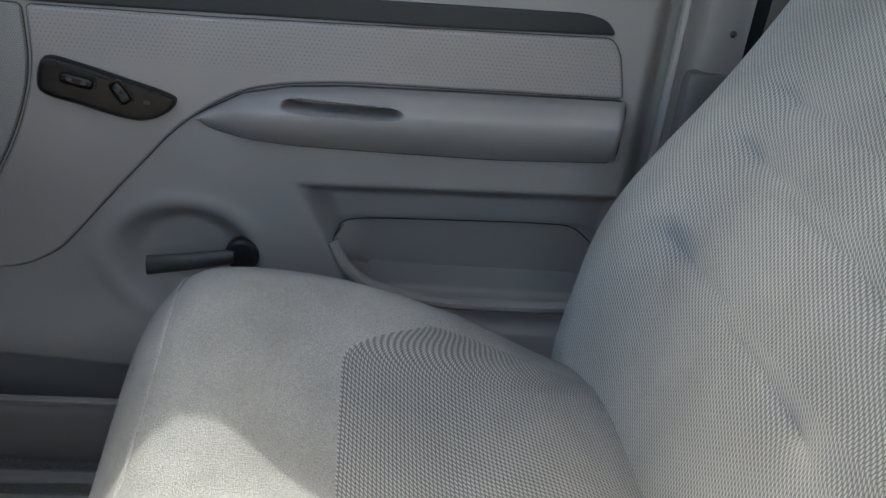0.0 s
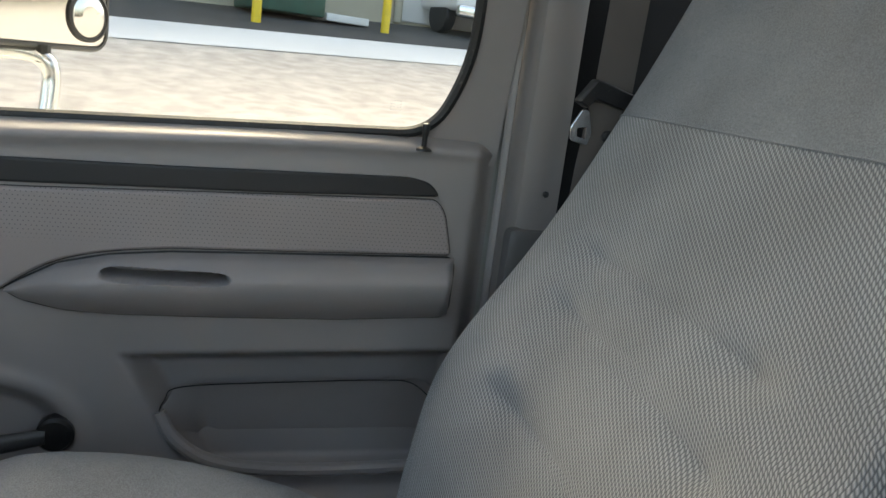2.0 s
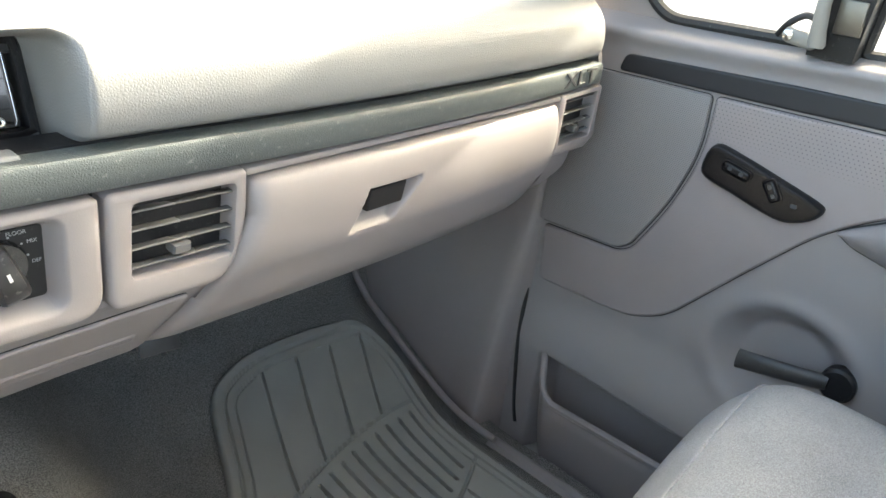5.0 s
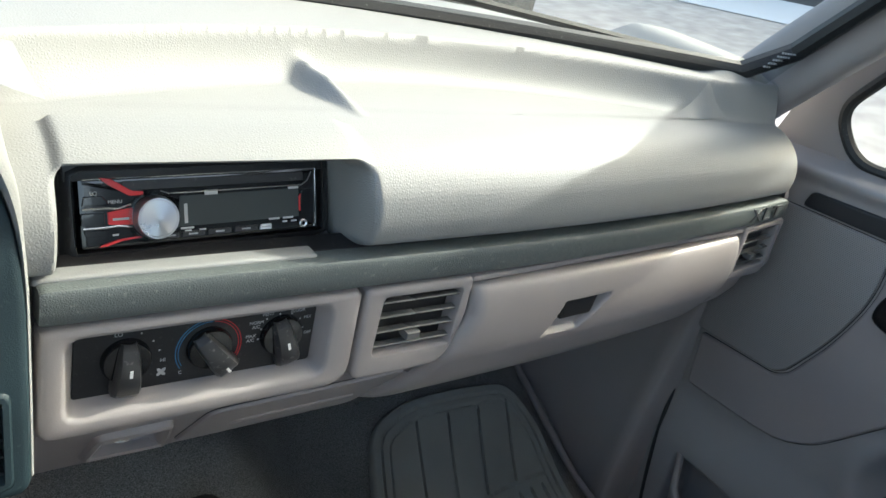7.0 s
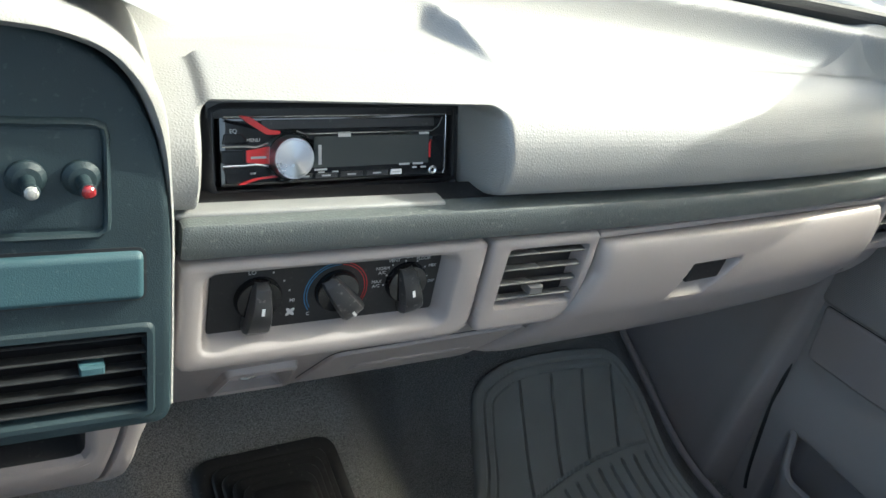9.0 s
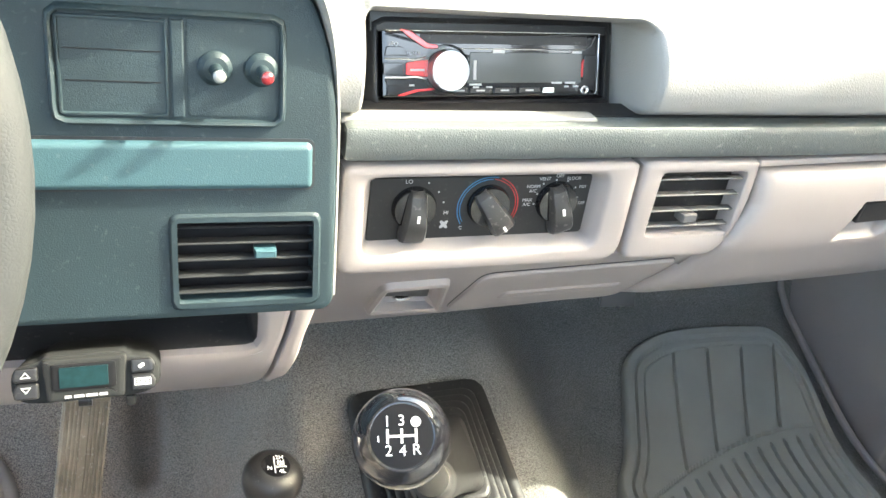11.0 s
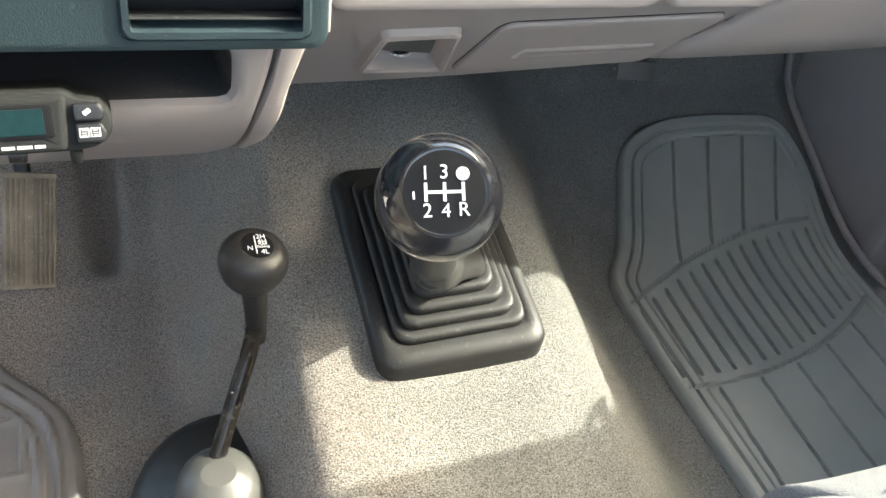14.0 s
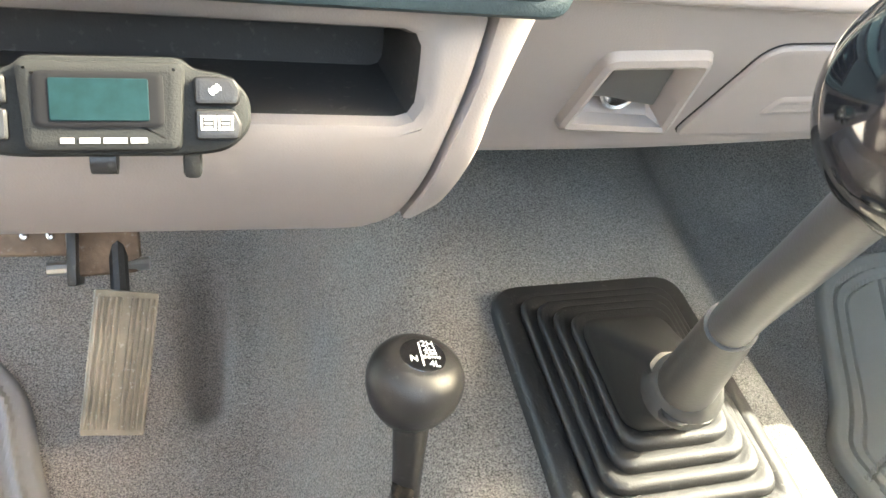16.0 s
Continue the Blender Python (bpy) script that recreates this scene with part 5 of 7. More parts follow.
part("divider", puff(rounded(rect(-0.1755, 0.611, -0.168, 0.668), 0.001), [(0, -0.002), (0, 0.002), (0.001, 0.0025)], on_clu), BEZEL, CLU)
part("switch_panel", puff(rounded(rect(-0.1665, 0.611, -0.1115, 0.668), 0.003), [(0, -0.002), (0, 0.0003), (0.001, 0.0006), (0.002, 0.0006)], on_clu), BEZEL, CLU)
for cx, lens in ((-0.150, LENS), (-0.122, REDLENS)):
    m = facing(on_clu(cx, 0.641, 0.0), (1, 0, 0), (0, 0.22, 1)) @ pose(0, 0, 0, 9, 4, 0)
    st = part("toggle_switch", lathe([(0.001, 0), (0.0105, 0.0), (0.0105, 0.003), (0.0075, 0.006), (0.0042, 0.0065), (0.0036, 0.015), (0.0042, 0.019), (0.0046, 0.0215), (0.0042, 0.0225), (0.001, 0.0225)], m, 20), BEZEL, CLU, "toggle switch stalk with a coloured tip")
    part("tip", lathe([(0.001, 0.0225), (0.0038, 0.0225), (0.0038, 0.0242), (0.0026, 0.0256), (0.001, 0.0260)], m, 16), lens, st)
part("teal_bar", puff(rounded(rect(-0.60, 0.567, -0.0885, 0.5965), 0.005), [(0, -0.004), (0, 0.0), (0.0005, 0.003), (0.002, 0.0045), (0.0035, 0.005), (0.0045, 0.005)], on_clu), BEZEL_BLUE, CLU, "worn teal accessory bar")
part("bar_shadow_gap", puff(rounded(rect(-0.60, 0.565, -0.0868, 0.5985), 0.006), [(0, -0.004), (0, 0.0004), (0.0008, 0.0004)], on_clu), BLACK, CLU)
air_vent(CLU, "driver_vent", -0.1755, 0.4905, -0.0865, 0.5455, rect(-0.181, 0.485, -0.081, 0.551), 0.007, lambda u, v, h: on_clu(u, v, h - 0.006), BEZEL, DUCTBLACK, TEALTAB, 5, (-0.119, 0.523), "dark louvred driver vent with teal tab", 0.0, 0.0026)

# lower column cover with an open tray
colo = resample(rounded([(-0.60, 0.336), (-0.127, 0.341), (-0.1120, 0.356), (-0.1070, 0.412), (-0.0985, 0.447), (-0.0935, 0.4785), (-0.60, 0.4785)], [0.01, 0.012, 0.012, 0.02, 0.02, 0.002, 0.004]), 120)
coli = resample(rounded(rect(-0.46, 0.4265, -0.119, 0.4665), [0.004, 0.010, 0.010, 0.004]), 120)


def on_col(u, v, h):
    k = 0.405 - v
    return Vector((u, -0.030 + 0.54 * (k + math.sqrt(k * k + 0.0006)) - h, v))


oc, ic = [Vector(p) for p in colo], [Vector(p) for p in coli]
rows_ = [(shrink(oc, 0), -0.05), (shrink(oc, 0), -0.004), (shrink(oc, 0.001), -0.001), (shrink(oc, 0.004), 0.0005)]
rows_ += [([a.lerp(b, f) for a, b in zip(shrink(oc, 0.004), shrink(ic, -0.006))], 0.0005) for f in (0.12, 0.25, 0.38, 0.5, 0.62, 0.75, 0.88)]
rows_ += [(shrink(ic, -0.006), 0.0005), (shrink(ic, -0.002), -0.0012), (shrink(ic, 0.001), -0.006)]
part("column_cover", rings_mesh([[on_col(q.x, q.y, h) for q in l] for l, h in rows_], False, False), FASCIA, DASH, "mauve-grey lower dash panel with an open tray")
part("tray_liner", rings_mesh([[on_col(q.x, q.y, h) for q in shrink([Vector(p) for p in coli], d)] for d, h in ((0.0, -0.0045), (0.003, -0.012), (0.004, -0.075))], False, False), TRAY, DASH, "dash tray liner coloured dark for the shade inside")
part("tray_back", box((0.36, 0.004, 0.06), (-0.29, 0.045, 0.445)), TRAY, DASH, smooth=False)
rings = []
for v in np.linspace(0.479, 0.356, 26):
    xl = float(np.interp(v, [0.353, 0.412, 0.447, 0.479], [-0.1095, -0.1045, -0.0960, -0.0915]))
    xr = float(np.interp(v, [0.353, 0.372, 0.430, 0.455, 0.479], [-0.1020, -0.0905, -0.0845, -0.0775, -0.0700]))
    rings.append([on_col(x, float(v), h) for x, h in ((xl, -0.05), (xl, -0.001), (xl + 0.001, 0.0006), (xl * 0.6 + xr * 0.4, 0.0014), (xl * 0.25 + xr * 0.75, -0.001), (xr, -0.009), (xr + 0.002, -0.05))])
part("column_end", rings_mesh(rings, False, False, closed=False), FASCIA, DASH, "narrow end strip of the lower dash panel")
part("column_underside", box((0.48, 0.10, 0.006), (-0.40, 0.10, 0.342)), FASCIA, DASH, smooth=False)


# ---- car radio ----
RAD = thing("car_radio", "black car stereo with silver knob and red trim", "car radio", at=(0.06, 0.04, 0.625))
RT = facing((0.062, 0.0425, 0.6285), (1, 0.03, 0.03), (0, 0.30, 1))


def on_radio(u, v, h):
    return RT @ Vector((u, v * (1.16 if v > 0 else 0.77), h))


so = resample(rounded(rect(-0.104, -0.0545, 0.104, 0.0345), 0.004), 80)
si = resample(rounded(rect(-0.0945, -0.0285, 0.0945, 0.0285), 0.003), 80)
part("surround", rings_mesh([[on_radio(q.x, q.y, h) for q in shrink([Vector(p) for p in l], d)] for l, d, h in ((so, 0, -0.02), (so, 0, 0.0), (so, 0.002, 0.002), (si, -0.008, 0.001), (si, -0.004, 0.006), (si, -0.001, 0.007), (si, 0, 0.005), (si, 0.001, -0.004))], False, False), BLACK, RAD, "black mounting surround")
# Black strip stands in for the shade under the pad's brow.
part("brow_shade", box((0.20, 0.03, 0.004), on_radio(0, 0.0365, 0.004), 0.001, turn=RT.to_3x3().to_4x4()), BLACK, RAD)
face = part("faceplate", puff(rounded(rect(-0.0915, -0.0265, 0.0915, 0.0265), 0.003), [(0, -0.005), (0, 0.004), (0.001, 0.0055), (0.003, 0.006), (0.005, 0.006)], on_radio), GLOSSY, RAD, "gloss black stereo faceplate")


def flat(pts, r, h0, h1, mat, name, parent=None, label="", bev=0.0004):
    return part(name, puff(rounded(pts, r), [(0, h0), (0, h1 - bev), (bev, h1), (bev * 2.5, h1)], on_radio), mat, parent or face, label)


part("silver_trim", tube([on_radio(x, z, 0.0065) for x, z in ((-0.036, 0.0155), (-0.03, 0.0135), (0.076, 0.0135), (0.0815, 0.0165), (0.085, 0.0225))], 0.0005, 6), STEEL, face)
part("silver_trim", tube([on_radio(x, z, 0.006) for x, z in ((-0.088, 0.0245), (0.0885, 0.0245), (0.0885, -0.020), (0.087, -0.0245))], 0.0005, 6), STEEL, face)
flat(rect(-0.062, 0.0165, 0.078, 0.0225), 0.001, 0.005, 0.0063, BLACK, "disc_slot", label="dark disc slot")
flat([(-0.025, -0.0125), (0.074, -0.0125), (0.074, 0.0115), (-0.022, 0.0115)], 0.001, 0.005, 0.0064, LCD, "display", label="dark blank display")
flat(rect(-0.0195, -0.0095, -0.0165, 0.0065), 0.0004, 0.006, 0.0066, GREYMARK, "display_bar")
part("volume_knob", lathe([(0.001, 0.005), (0.0157, 0.005), (0.0157, 0.009), (0.0153, 0.014), (0.0145, 0.0165), (0.0135, 0.0165), (0.013, 0.0160), (0.001, 0.0162)], RT @ pose(-0.041, -0.0005, 0), 40), SPUN, face, "brushed silver volume knob")
part("dial_ring", lathe([(0.017, 0.005), (0.0195, 0.006), (0.0185, 0.009), (0.0168, 0.0085)], RT @ pose(-0.041, -0.0005, 0), 36), CLEAR, face)
flat([(-0.078, 0.0255), (-0.070, 0.0245), (-0.056, 0.0165), (-0.048, 0.0158), (-0.048, 0.0135), (-0.058, 0.0135), (-0.072, 0.021)], 0.002, 0.005, 0.0078, REDGLOSS, "red_trim", label="glossy red accent")
flat([(-0.073, -0.0045), (-0.056, -0.0065), (-0.056, 0.0065), (-0.073, 0.0045)], 0.001, 0.005, 0.0078, REDGLOSS, "red_trim", label="glossy red accent")
flat([(-0.080, -0.0245), (-0.077, -0.0225), (-0.066, -0.0185), (-0.052, -0.0172), (-0.050, -0.0190), (-0.064, -0.0205), (-0.075, -0.0245)], 0.001, 0.005, 0.0078, REDGLOSS, "red_trim", label="glossy red accent")
for pts in ([(-0.0895, 0.0085), (-0.071, 0.0085), (-0.076, 0.0145), (-0.088, 0.0145)], [(-0.0905, -0.0045), (-0.075, -0.0045), (-0.075, 0.0045), (-0.0905, 0.0045)], [(-0.088, -0.0145), (-0.078, -0.0145), (-0.072, -0.0085), (-0.0895, -0.0085)]):
    flat(pts, 0.001, 0.005, 0.0075, GLOSSY, "button", label="black stereo button")
for z in (0.007, -0.007):
    part("silver_trim", tube([on_radio(x, zz, 0.007) for x, zz in ((-0.0895, z), (-0.074, z), (-0.066, z * 0.9), (-0.057, z * 1.2))], 0.0007, 6), STEEL, face)
for x0, x1 in ((-0.0365, -0.024), (-0.0225, -0.0045), (-0.0025, 0.0165), (0.0185, 0.0375), (0.0395, 0.0495)):
    flat([(x0, -0.0225), (x1, -0.0225), (x1, -0.0172), (x0 + 0.0012, -0.0172)], 0.0006, 0.005, 0.0074, BELT if x1 < 0.04 else WHITE, "button", label="small preset button")
    part("button_mark", box((0.007, 0.0012, 0.0002), on_radio((x0 + x1) / 2, -0.0198, 0.0075), turn=RT.to_3x3().to_4x4()), GREYMARK, face, smooth=False)
part("aux_jack", lathe([(0.0015, 0.005), (0.0015, 0.0068), (0.0028, 0.0072), (0.0036, 0.0068), (0.0036, 0.005)], RT @ pose(0.0775, -0.0155, 0), 20), STEEL, face, "silver ringed input jack")
flat([(0.0745, -0.010), (0.0865, -0.0095), (0.0865, 0.0105), (0.0755, 0.0105)], 0.002, 0.005, 0.0074, GLOSSY, "port_cover", label="black port cover")
flat([(0.0735, -0.006), (0.0757, -0.008), (0.0757, 0.008), (0.0735, 0.005)], 0.0008, 0.005, 0.0072, REDGLOSS, "red_trim")
for txt, x, z, s in (("EQ", -0.0815, 0.0185, 0.004), ("MENU", -0.0675, 0.012, 0.0035)):
    lettering("legend", txt, s, RT @ pose(x, z, 0.0066), GREYMARK, face, 0.0002)
for x, z, w, h in ((0.0015, 0.0125, 0.010, 0.0036), (0.069, 0.012, 0.009, 0.0018), (-0.0175, -0.0140, 0.010, 0.0015), (0.052, -0.0125, 0.009, 0.0015), (0.064, -0.0125, 0.009, 0.0015), (0.061, -0.0163, 0.004, 0.0014), (0.069, -0.0163, 0.005, 0.0014), (-0.030, -0.0152, 0.003, 0.0015), (-0.017, -0.0166, 0.005, 0.0012), (-0.006, -0.0166, 0.005, 0.0012), (-0.0645, 0.0, 0.011, 0.0016), (-0.086, 0.001, 0.003, 0.0012), (-0.079, 0.001, 0.003, 0.0012), (-0.0685, -0.0145, 0.004, 0.0013), (-0.0815, 0.0115, 0.003, 0.0013), (-0.0815, -0.0115, 0.003, 0.0013)):
    part("marking", box((w, h, 0.0003), on_radio(x, z, 0.0066 if abs(x + 0.0645) > 0.001 else 0.0079), turn=RT.to_3x3().to_4x4()), GREYMARK, face, smooth=False)

# ---- trailer brake controller in the tray ----
BRK = thing("brake_controller", "grey trailer brake controller with small teal display", "controller", at=(-0.235, -0.05, 0.43))
BT = facing((-0.234, -0.0705, 0.4485), (1, 0, 0.02), (0, 0.45, 1))


def on_brk(u, v, h):
    return BT @ Vector((u, v * 0.82, h))


bo = rounded([(-0.044, -0.010), (-0.038, -0.0175), (-0.026, -0.0195), (0.026, -0.0195), (0.038, -0.0175), (0.0455, -0.009), (0.0455, 0.004), (0.039, 0.0130), (0.0275, 0.0150), (0.0235, 0.0195), (-0.0235, 0.0195), (-0.0275, 0.0150), (-0.038, 0.0130), (-0.044, 0.004)], [0.006, 0.006, 0.006, 0.006, 0.006, 0.006, 0.006, 0.006, 0.003, 0.004, 0.004, 0.003, 0.006, 0.006])
GREYCASE = material("grey_case_plastic", (0.017, 0.018, 0.018), 0.65, spec=0.2, vary=0.06, grain=1300, bump=0.2)
body = part("case", puff(bo, [(0.006, -0.055), (0.001, -0.05), (0, -0.004), (0.001, -0.001), (0.004, 0.0), (0.006, 0.0)], on_brk), GREYCASE, BRK, "grey rounded plastic case")
part("face_frame", puff(rounded([(-0.0235, -0.0180), (0.0235, -0.0180), (0.0255, 0.0170), (-0.0255, 0.0170)], 0.004), [(0, -0.001), (0.001, 0.0035), (0.003, 0.0042), (0.005, 0.004)], on_brk), GREYCASE, body)
part("lens", puff(rounded(rect(-0.0195, -0.0085, 0.0185, 0.0125), 0.003), [(0, 0.003), (0, 0.0046), (0.001, 0.0049), (0.002, 0.0049)], on_brk), KNOBDISC, body)
part("display", puff(rounded(rect(-0.0150, -0.0062, 0.0140, 0.0098), 0.0008), [(0, 0.0048), (0, 0.0052), (0.0003, 0.0053)], on_brk), LCD_TEAL, body, "teal lit display")
for s in (-1, 1):
    for a, b in ((0.0002, 0.0115), (-0.0135, -0.0012)):
        q = rounded([(s * 0.0275, a), (s * 0.0415, a), (s * 0.0425, (a + b) / 2), (s * 0.0400, b), (s * 0.0275, b)], 0.002)
        part("button", puff(q, [(0, -0.001), (0, 0.002), (0.0008, 0.003), (0.002, 0.0032)], on_brk), BLACK, body, "black symbol button")
m = BT
for k in range(8):
    part("symbol", box((0.0040 if k < 4 else 0.0024, 0.0006, 0.0003), on_brk(0.0342, 0.0062, 0.0035), turn=(m.to_3x3().to_4x4() @ pose(0, 0, 0, 0, 0, 22.5 * k))), WHITE, body, smooth=False)
for dx in (-0.0027, 0.0027):
    part("symbol", rings_mesh([[on_brk(0.0345 + dx + a * 0.0024, -0.0068 + b * 0.0029, 0.0034) for a, b in ((-1, -1), (1, -1), (1, 1), (-1, 1))], [on_brk(0.0345 + dx + a * 0.0018, -0.0068 + b * 0.0023, 0.0035) for a, b in ((-1, -1), (1, -1), (1, 1), (-1, 1))]], False, False), WHITE, body, smooth=False)
    for zz in (-0.0055, -0.0070, -0.0084):
        part("symbol", box((0.0026, 0.0005, 0.0002), on_brk(0.0345 + dx, zz, 0.0034), turn=m.to_3x3().to_4x4()), GREYMARK, body, smooth=False)
for s in (-1, 1):
    part("symbol", rings_mesh([[on_brk(-0.0345 + r * a, s * (0.0055 + r2 * b), 0.0034) for a, b in ((-1, -0.6), (1, -0.6), (0, 1))] for r, r2 in ((0.0030, 0.0030), (0.0024, 0.0020))], False, False), WHITE, body, smooth=False)
for x, w in ((-0.0105, 0.004), (-0.004, 0.006), (0.0035, 0.007), (0.0105, 0.005)):
    part("maker_mark", box((w, 0.0017, 0.0003), on_brk(x, -0.0136, 0.0043), turn=m.to_3x3().to_4x4()), GREYMARK, body, smooth=False)
part("mounting_tab", box((0.006, 0.012, 0.009), on_brk(0.026, -0.0215, -0.008), 0.002), GREYCASE, BRK)
part("thumb_wheel", lathe([(0.001, -0.004), (0.005, -0.004), (0.005, 0.004), (0.001, 0.004)], pose(*on_brk(-0.002, -0.0205, -0.010), 0, 90, 0), 20), BLACK, BRK)

# ---- steering wheel ----
WH = thing("steering_wheel", "dark grey padded steering wheel", "steering wheel", at=(-0.42, -0.17, 0.65))
WC, WA = Vector((-0.433, -0.20, 0.650)), facing((-0.433, -0.20, 0.650), (1, 0, 0), (0, 0.36, 1))
part("rim", ring_tube([WA @ Vector((0.190 * math.cos(a), 0.190 * math.sin(a), 0)) for a in (2 * math.pi * k / 72 for k in range(72))], 0.0145, 14), WHEELGREY, WH, "grey grained steering wheel rim")
part("hub", puff(rounded(rect(-0.085, -0.07, 0.085, 0.06), 0.03), [(0, -0.05), (0, -0.015), (0.006, -0.006), (0.02, -0.002)], lambda u, v, h: WA @ Vector((u, v, h))), WHEELGREY, WH)
for s in (-1, 1):
    part("spoke", rings_mesh([[WA @ Vector((s * x, -0.03 + w * math.cos(t) , -0.018 + 0.007 * math.sin(t))) for t in (2 * math.pi * i / 12 for i in range(12))] for x, w in ((0.06, 0.03), (0.12, 0.02), (0.188, 0.016))]), WHEELGREY, WH)
part("column", tube([WA @ Vector((0, 0, -0.03)), WA @ Vector((0, -0.02, -0.25))], 0.045, 20), WHEELGREY, WH)

# ---- gear lever and boot ----
def on_tunnel(x, y, h):
    return Vector((x, y, 0.168 + 0.215 * (y + 0.04) + 0.045 * (x - 0.08) + h))


BOOT = thing("gear_lever", "gear lever with gloss black ball knob and rubber boot", "gear lever", at=(0.08, 0.06, 0.18))


def boot_ring(cx, cy, w, l, r, h):
    return [on_tunnel(p.x, p.y, h) for p in rounded([(cx - w, cy - l), (cx + w, cy - l), (cx + w, cy + l), (cx - w, cy + l)], r, 6)]


bx, by = 0.080, 0.055
levels = [(0.0, 0.0, 0.081, 0.110, 0.022, -0.012), (0, 0, 0.081, 0.110, 0.022, 0.006), (0, 0, 0.078, 0.107, 0.022, 0.012), (0, 0, 0.070, 0.098, 0.02, 0.014), (0, 0, 0.064, 0.091, 0.018, 0.013)]
for k in range(4):
    w, l, h = 0.0625 - 0.0082 * k, 0.0895 - 0.0115 * k, 0.011 + 0.0075 * k
    sx, sy = -0.0012 * k, -0.003 * k
    levels += [(sx, sy, w, l, 0.016, h), (sx, sy, w + 0.001, l + 0.001, 0.016, h + 0.004), (sx, sy, w, l, 0.016, h + 0.007), (sx, sy, w - 0.0025, l - 0.003, 0.015, h + 0.0085), (sx, sy, w - 0.006, l - 0.0075, 0.014, h + 0.0075)]
K = Vector((-0.0672, -0.2195, 0.5060))
neck, joint = Vector((0.0235, -0.0600, 0.303)), Vector((-0.008, -0.113, 0.380))
boot_rings = [boot_ring(bx + a, by + b, w, l, r, h) for a, b, w, l, r, h in levels]
# smooth dome from the top fold to a round neck on the lever
top = boot_ring(bx - 0.005, by - 0.012, 0.034, 0.046, 0.016, 0.043)
up_ = (joint - neck).normalized()
side_ = Vector((1, 0, 0)).cross(up_).normalized()
for f, g, rad in ((0.0, 0.0, 0.03), (0.25, 0.12, 0.028), (0.55, 0.38, 0.025), (0.80, 0.70, 0.0225), (0.97, 0.95, 0.0222), (1.0, 1.0, 0.0205)):
    mid_top = sum(top, Vector()) / len(top)
    at = mid_top.lerp(neck, g)
    ring = []
    for p in top:
        d = p - mid_top
        ang = math.atan2(d.dot(side_), d.x)
        ring.append(at + d.lerp((Vector((1, 0, 0)) * math.cos(ang) + side_ * math.sin(ang)) * rad, f))
    boot_rings.append(ring)
part("boot", rings_mesh(boot_rings), RUBBER, BOOT, "black stepped rubber boot with dusty folds", angle=50)
part("sleeve", tube([neck.lerp(joint, -0.05), neck, neck.lerp(joint, 0.08), neck.lerp(joint, 0.10), neck.lerp(joint, 0.55), joint], lambda s: 0.0208 - 0.0102 * s, 24), material("dark_rubber_sleeve", (0.045, 0.045, 0.043), 0.38, grain=500, bump=0.1, vary=0.12), BOOT, "dark grey tapered lever sleeve")
part("shaft", tube(smooth_loop([neck, joint, joint.lerp(K, 0.5), K], 6, False), lambda s: 0.0098 - 0.0024 * s, 20), SATIN, BOOT, "satin grey lever shaft")
axis = Vector((-0.26, -0.66, 0.70)).normalized()
right = Vector((0.95, -0.22, 0.12))
up = axis.cross(right)
KM = facing(K, right, axis.cross(right))
RK = 0.0262
KNOBGLOSS = material("polished_black_ball", (0.012, 0.012, 0.014), 0.11, bump=0.0, vary=0.1, spec=0.9, coat=0.4)
knob = part("ball_knob", lathe([(RK * math.sin(a), RK * math.cos(a)) for a in np.linspace(math.pi - 0.02, 0.70, 36)] + [(0.0155, 0.0188), (0.001, 0.0188)], KM, 56), KNOBGLOSS, BOOT, "gloss black ball knob with a shift pattern", angle=30)
part("knob_rim", lathe([(0.0172, 0.0186), (0.0176, 0.0199), (0.0168, 0.0200), (0.0160, 0.0196)], KM, 40), GLOSSY, knob)
part("knob_disc", lathe([(0.001, 0.0203), (0.010, 0.0203), (0.0160, 0.0197), (0.0165, 0.0180), (0.001, 0.0180)], KM, 40), KNOBDISC, knob, "flat black disc with white pattern")
for x, z, w, h in ((-0.0072, 0.0, 0.0012, 0.0072), (0.0, 0.0, 0.0012, 0.0072), (0.0072, 0.0, 0.0012, 0.0072), (0.0, 0.0, 0.0146, 0.0012)):
    part("pattern_line", box((w, h, 0.0004), KM @ Vector((x, z, 0.0204)), turn=KM.to_3x3().to_4x4()), WHITE, knob, smooth=False)
for ch, x, z in (("1", -0.0072, 0.0072), ("3", 0, 0.0075), ("2", -0.0068, -0.0072), ("4", 0.0003, -0.0074), ("R", 0.0072, -0.0070)):
    lettering("pattern_digit", ch, 0.0076, KM @ pose(x, z, 0.0204), WHITE, knob, 0.0003)
part("pattern_ring", lathe([(0.0013, 0.0203), (0.0013, 0.0208), (0.0026, 0.0208), (0.0026, 0.0203)], KM @ pose(0.0072, 0.0068, 0), 20), WHITE, knob)
part("pattern_mark", box((0.0008, 0.003, 0.0003), KM @ Vector((-0.0118, -0.001, 0.0200)), turn=KM.to_3x3().to_4x4()), WHITE, knob, smooth=False)

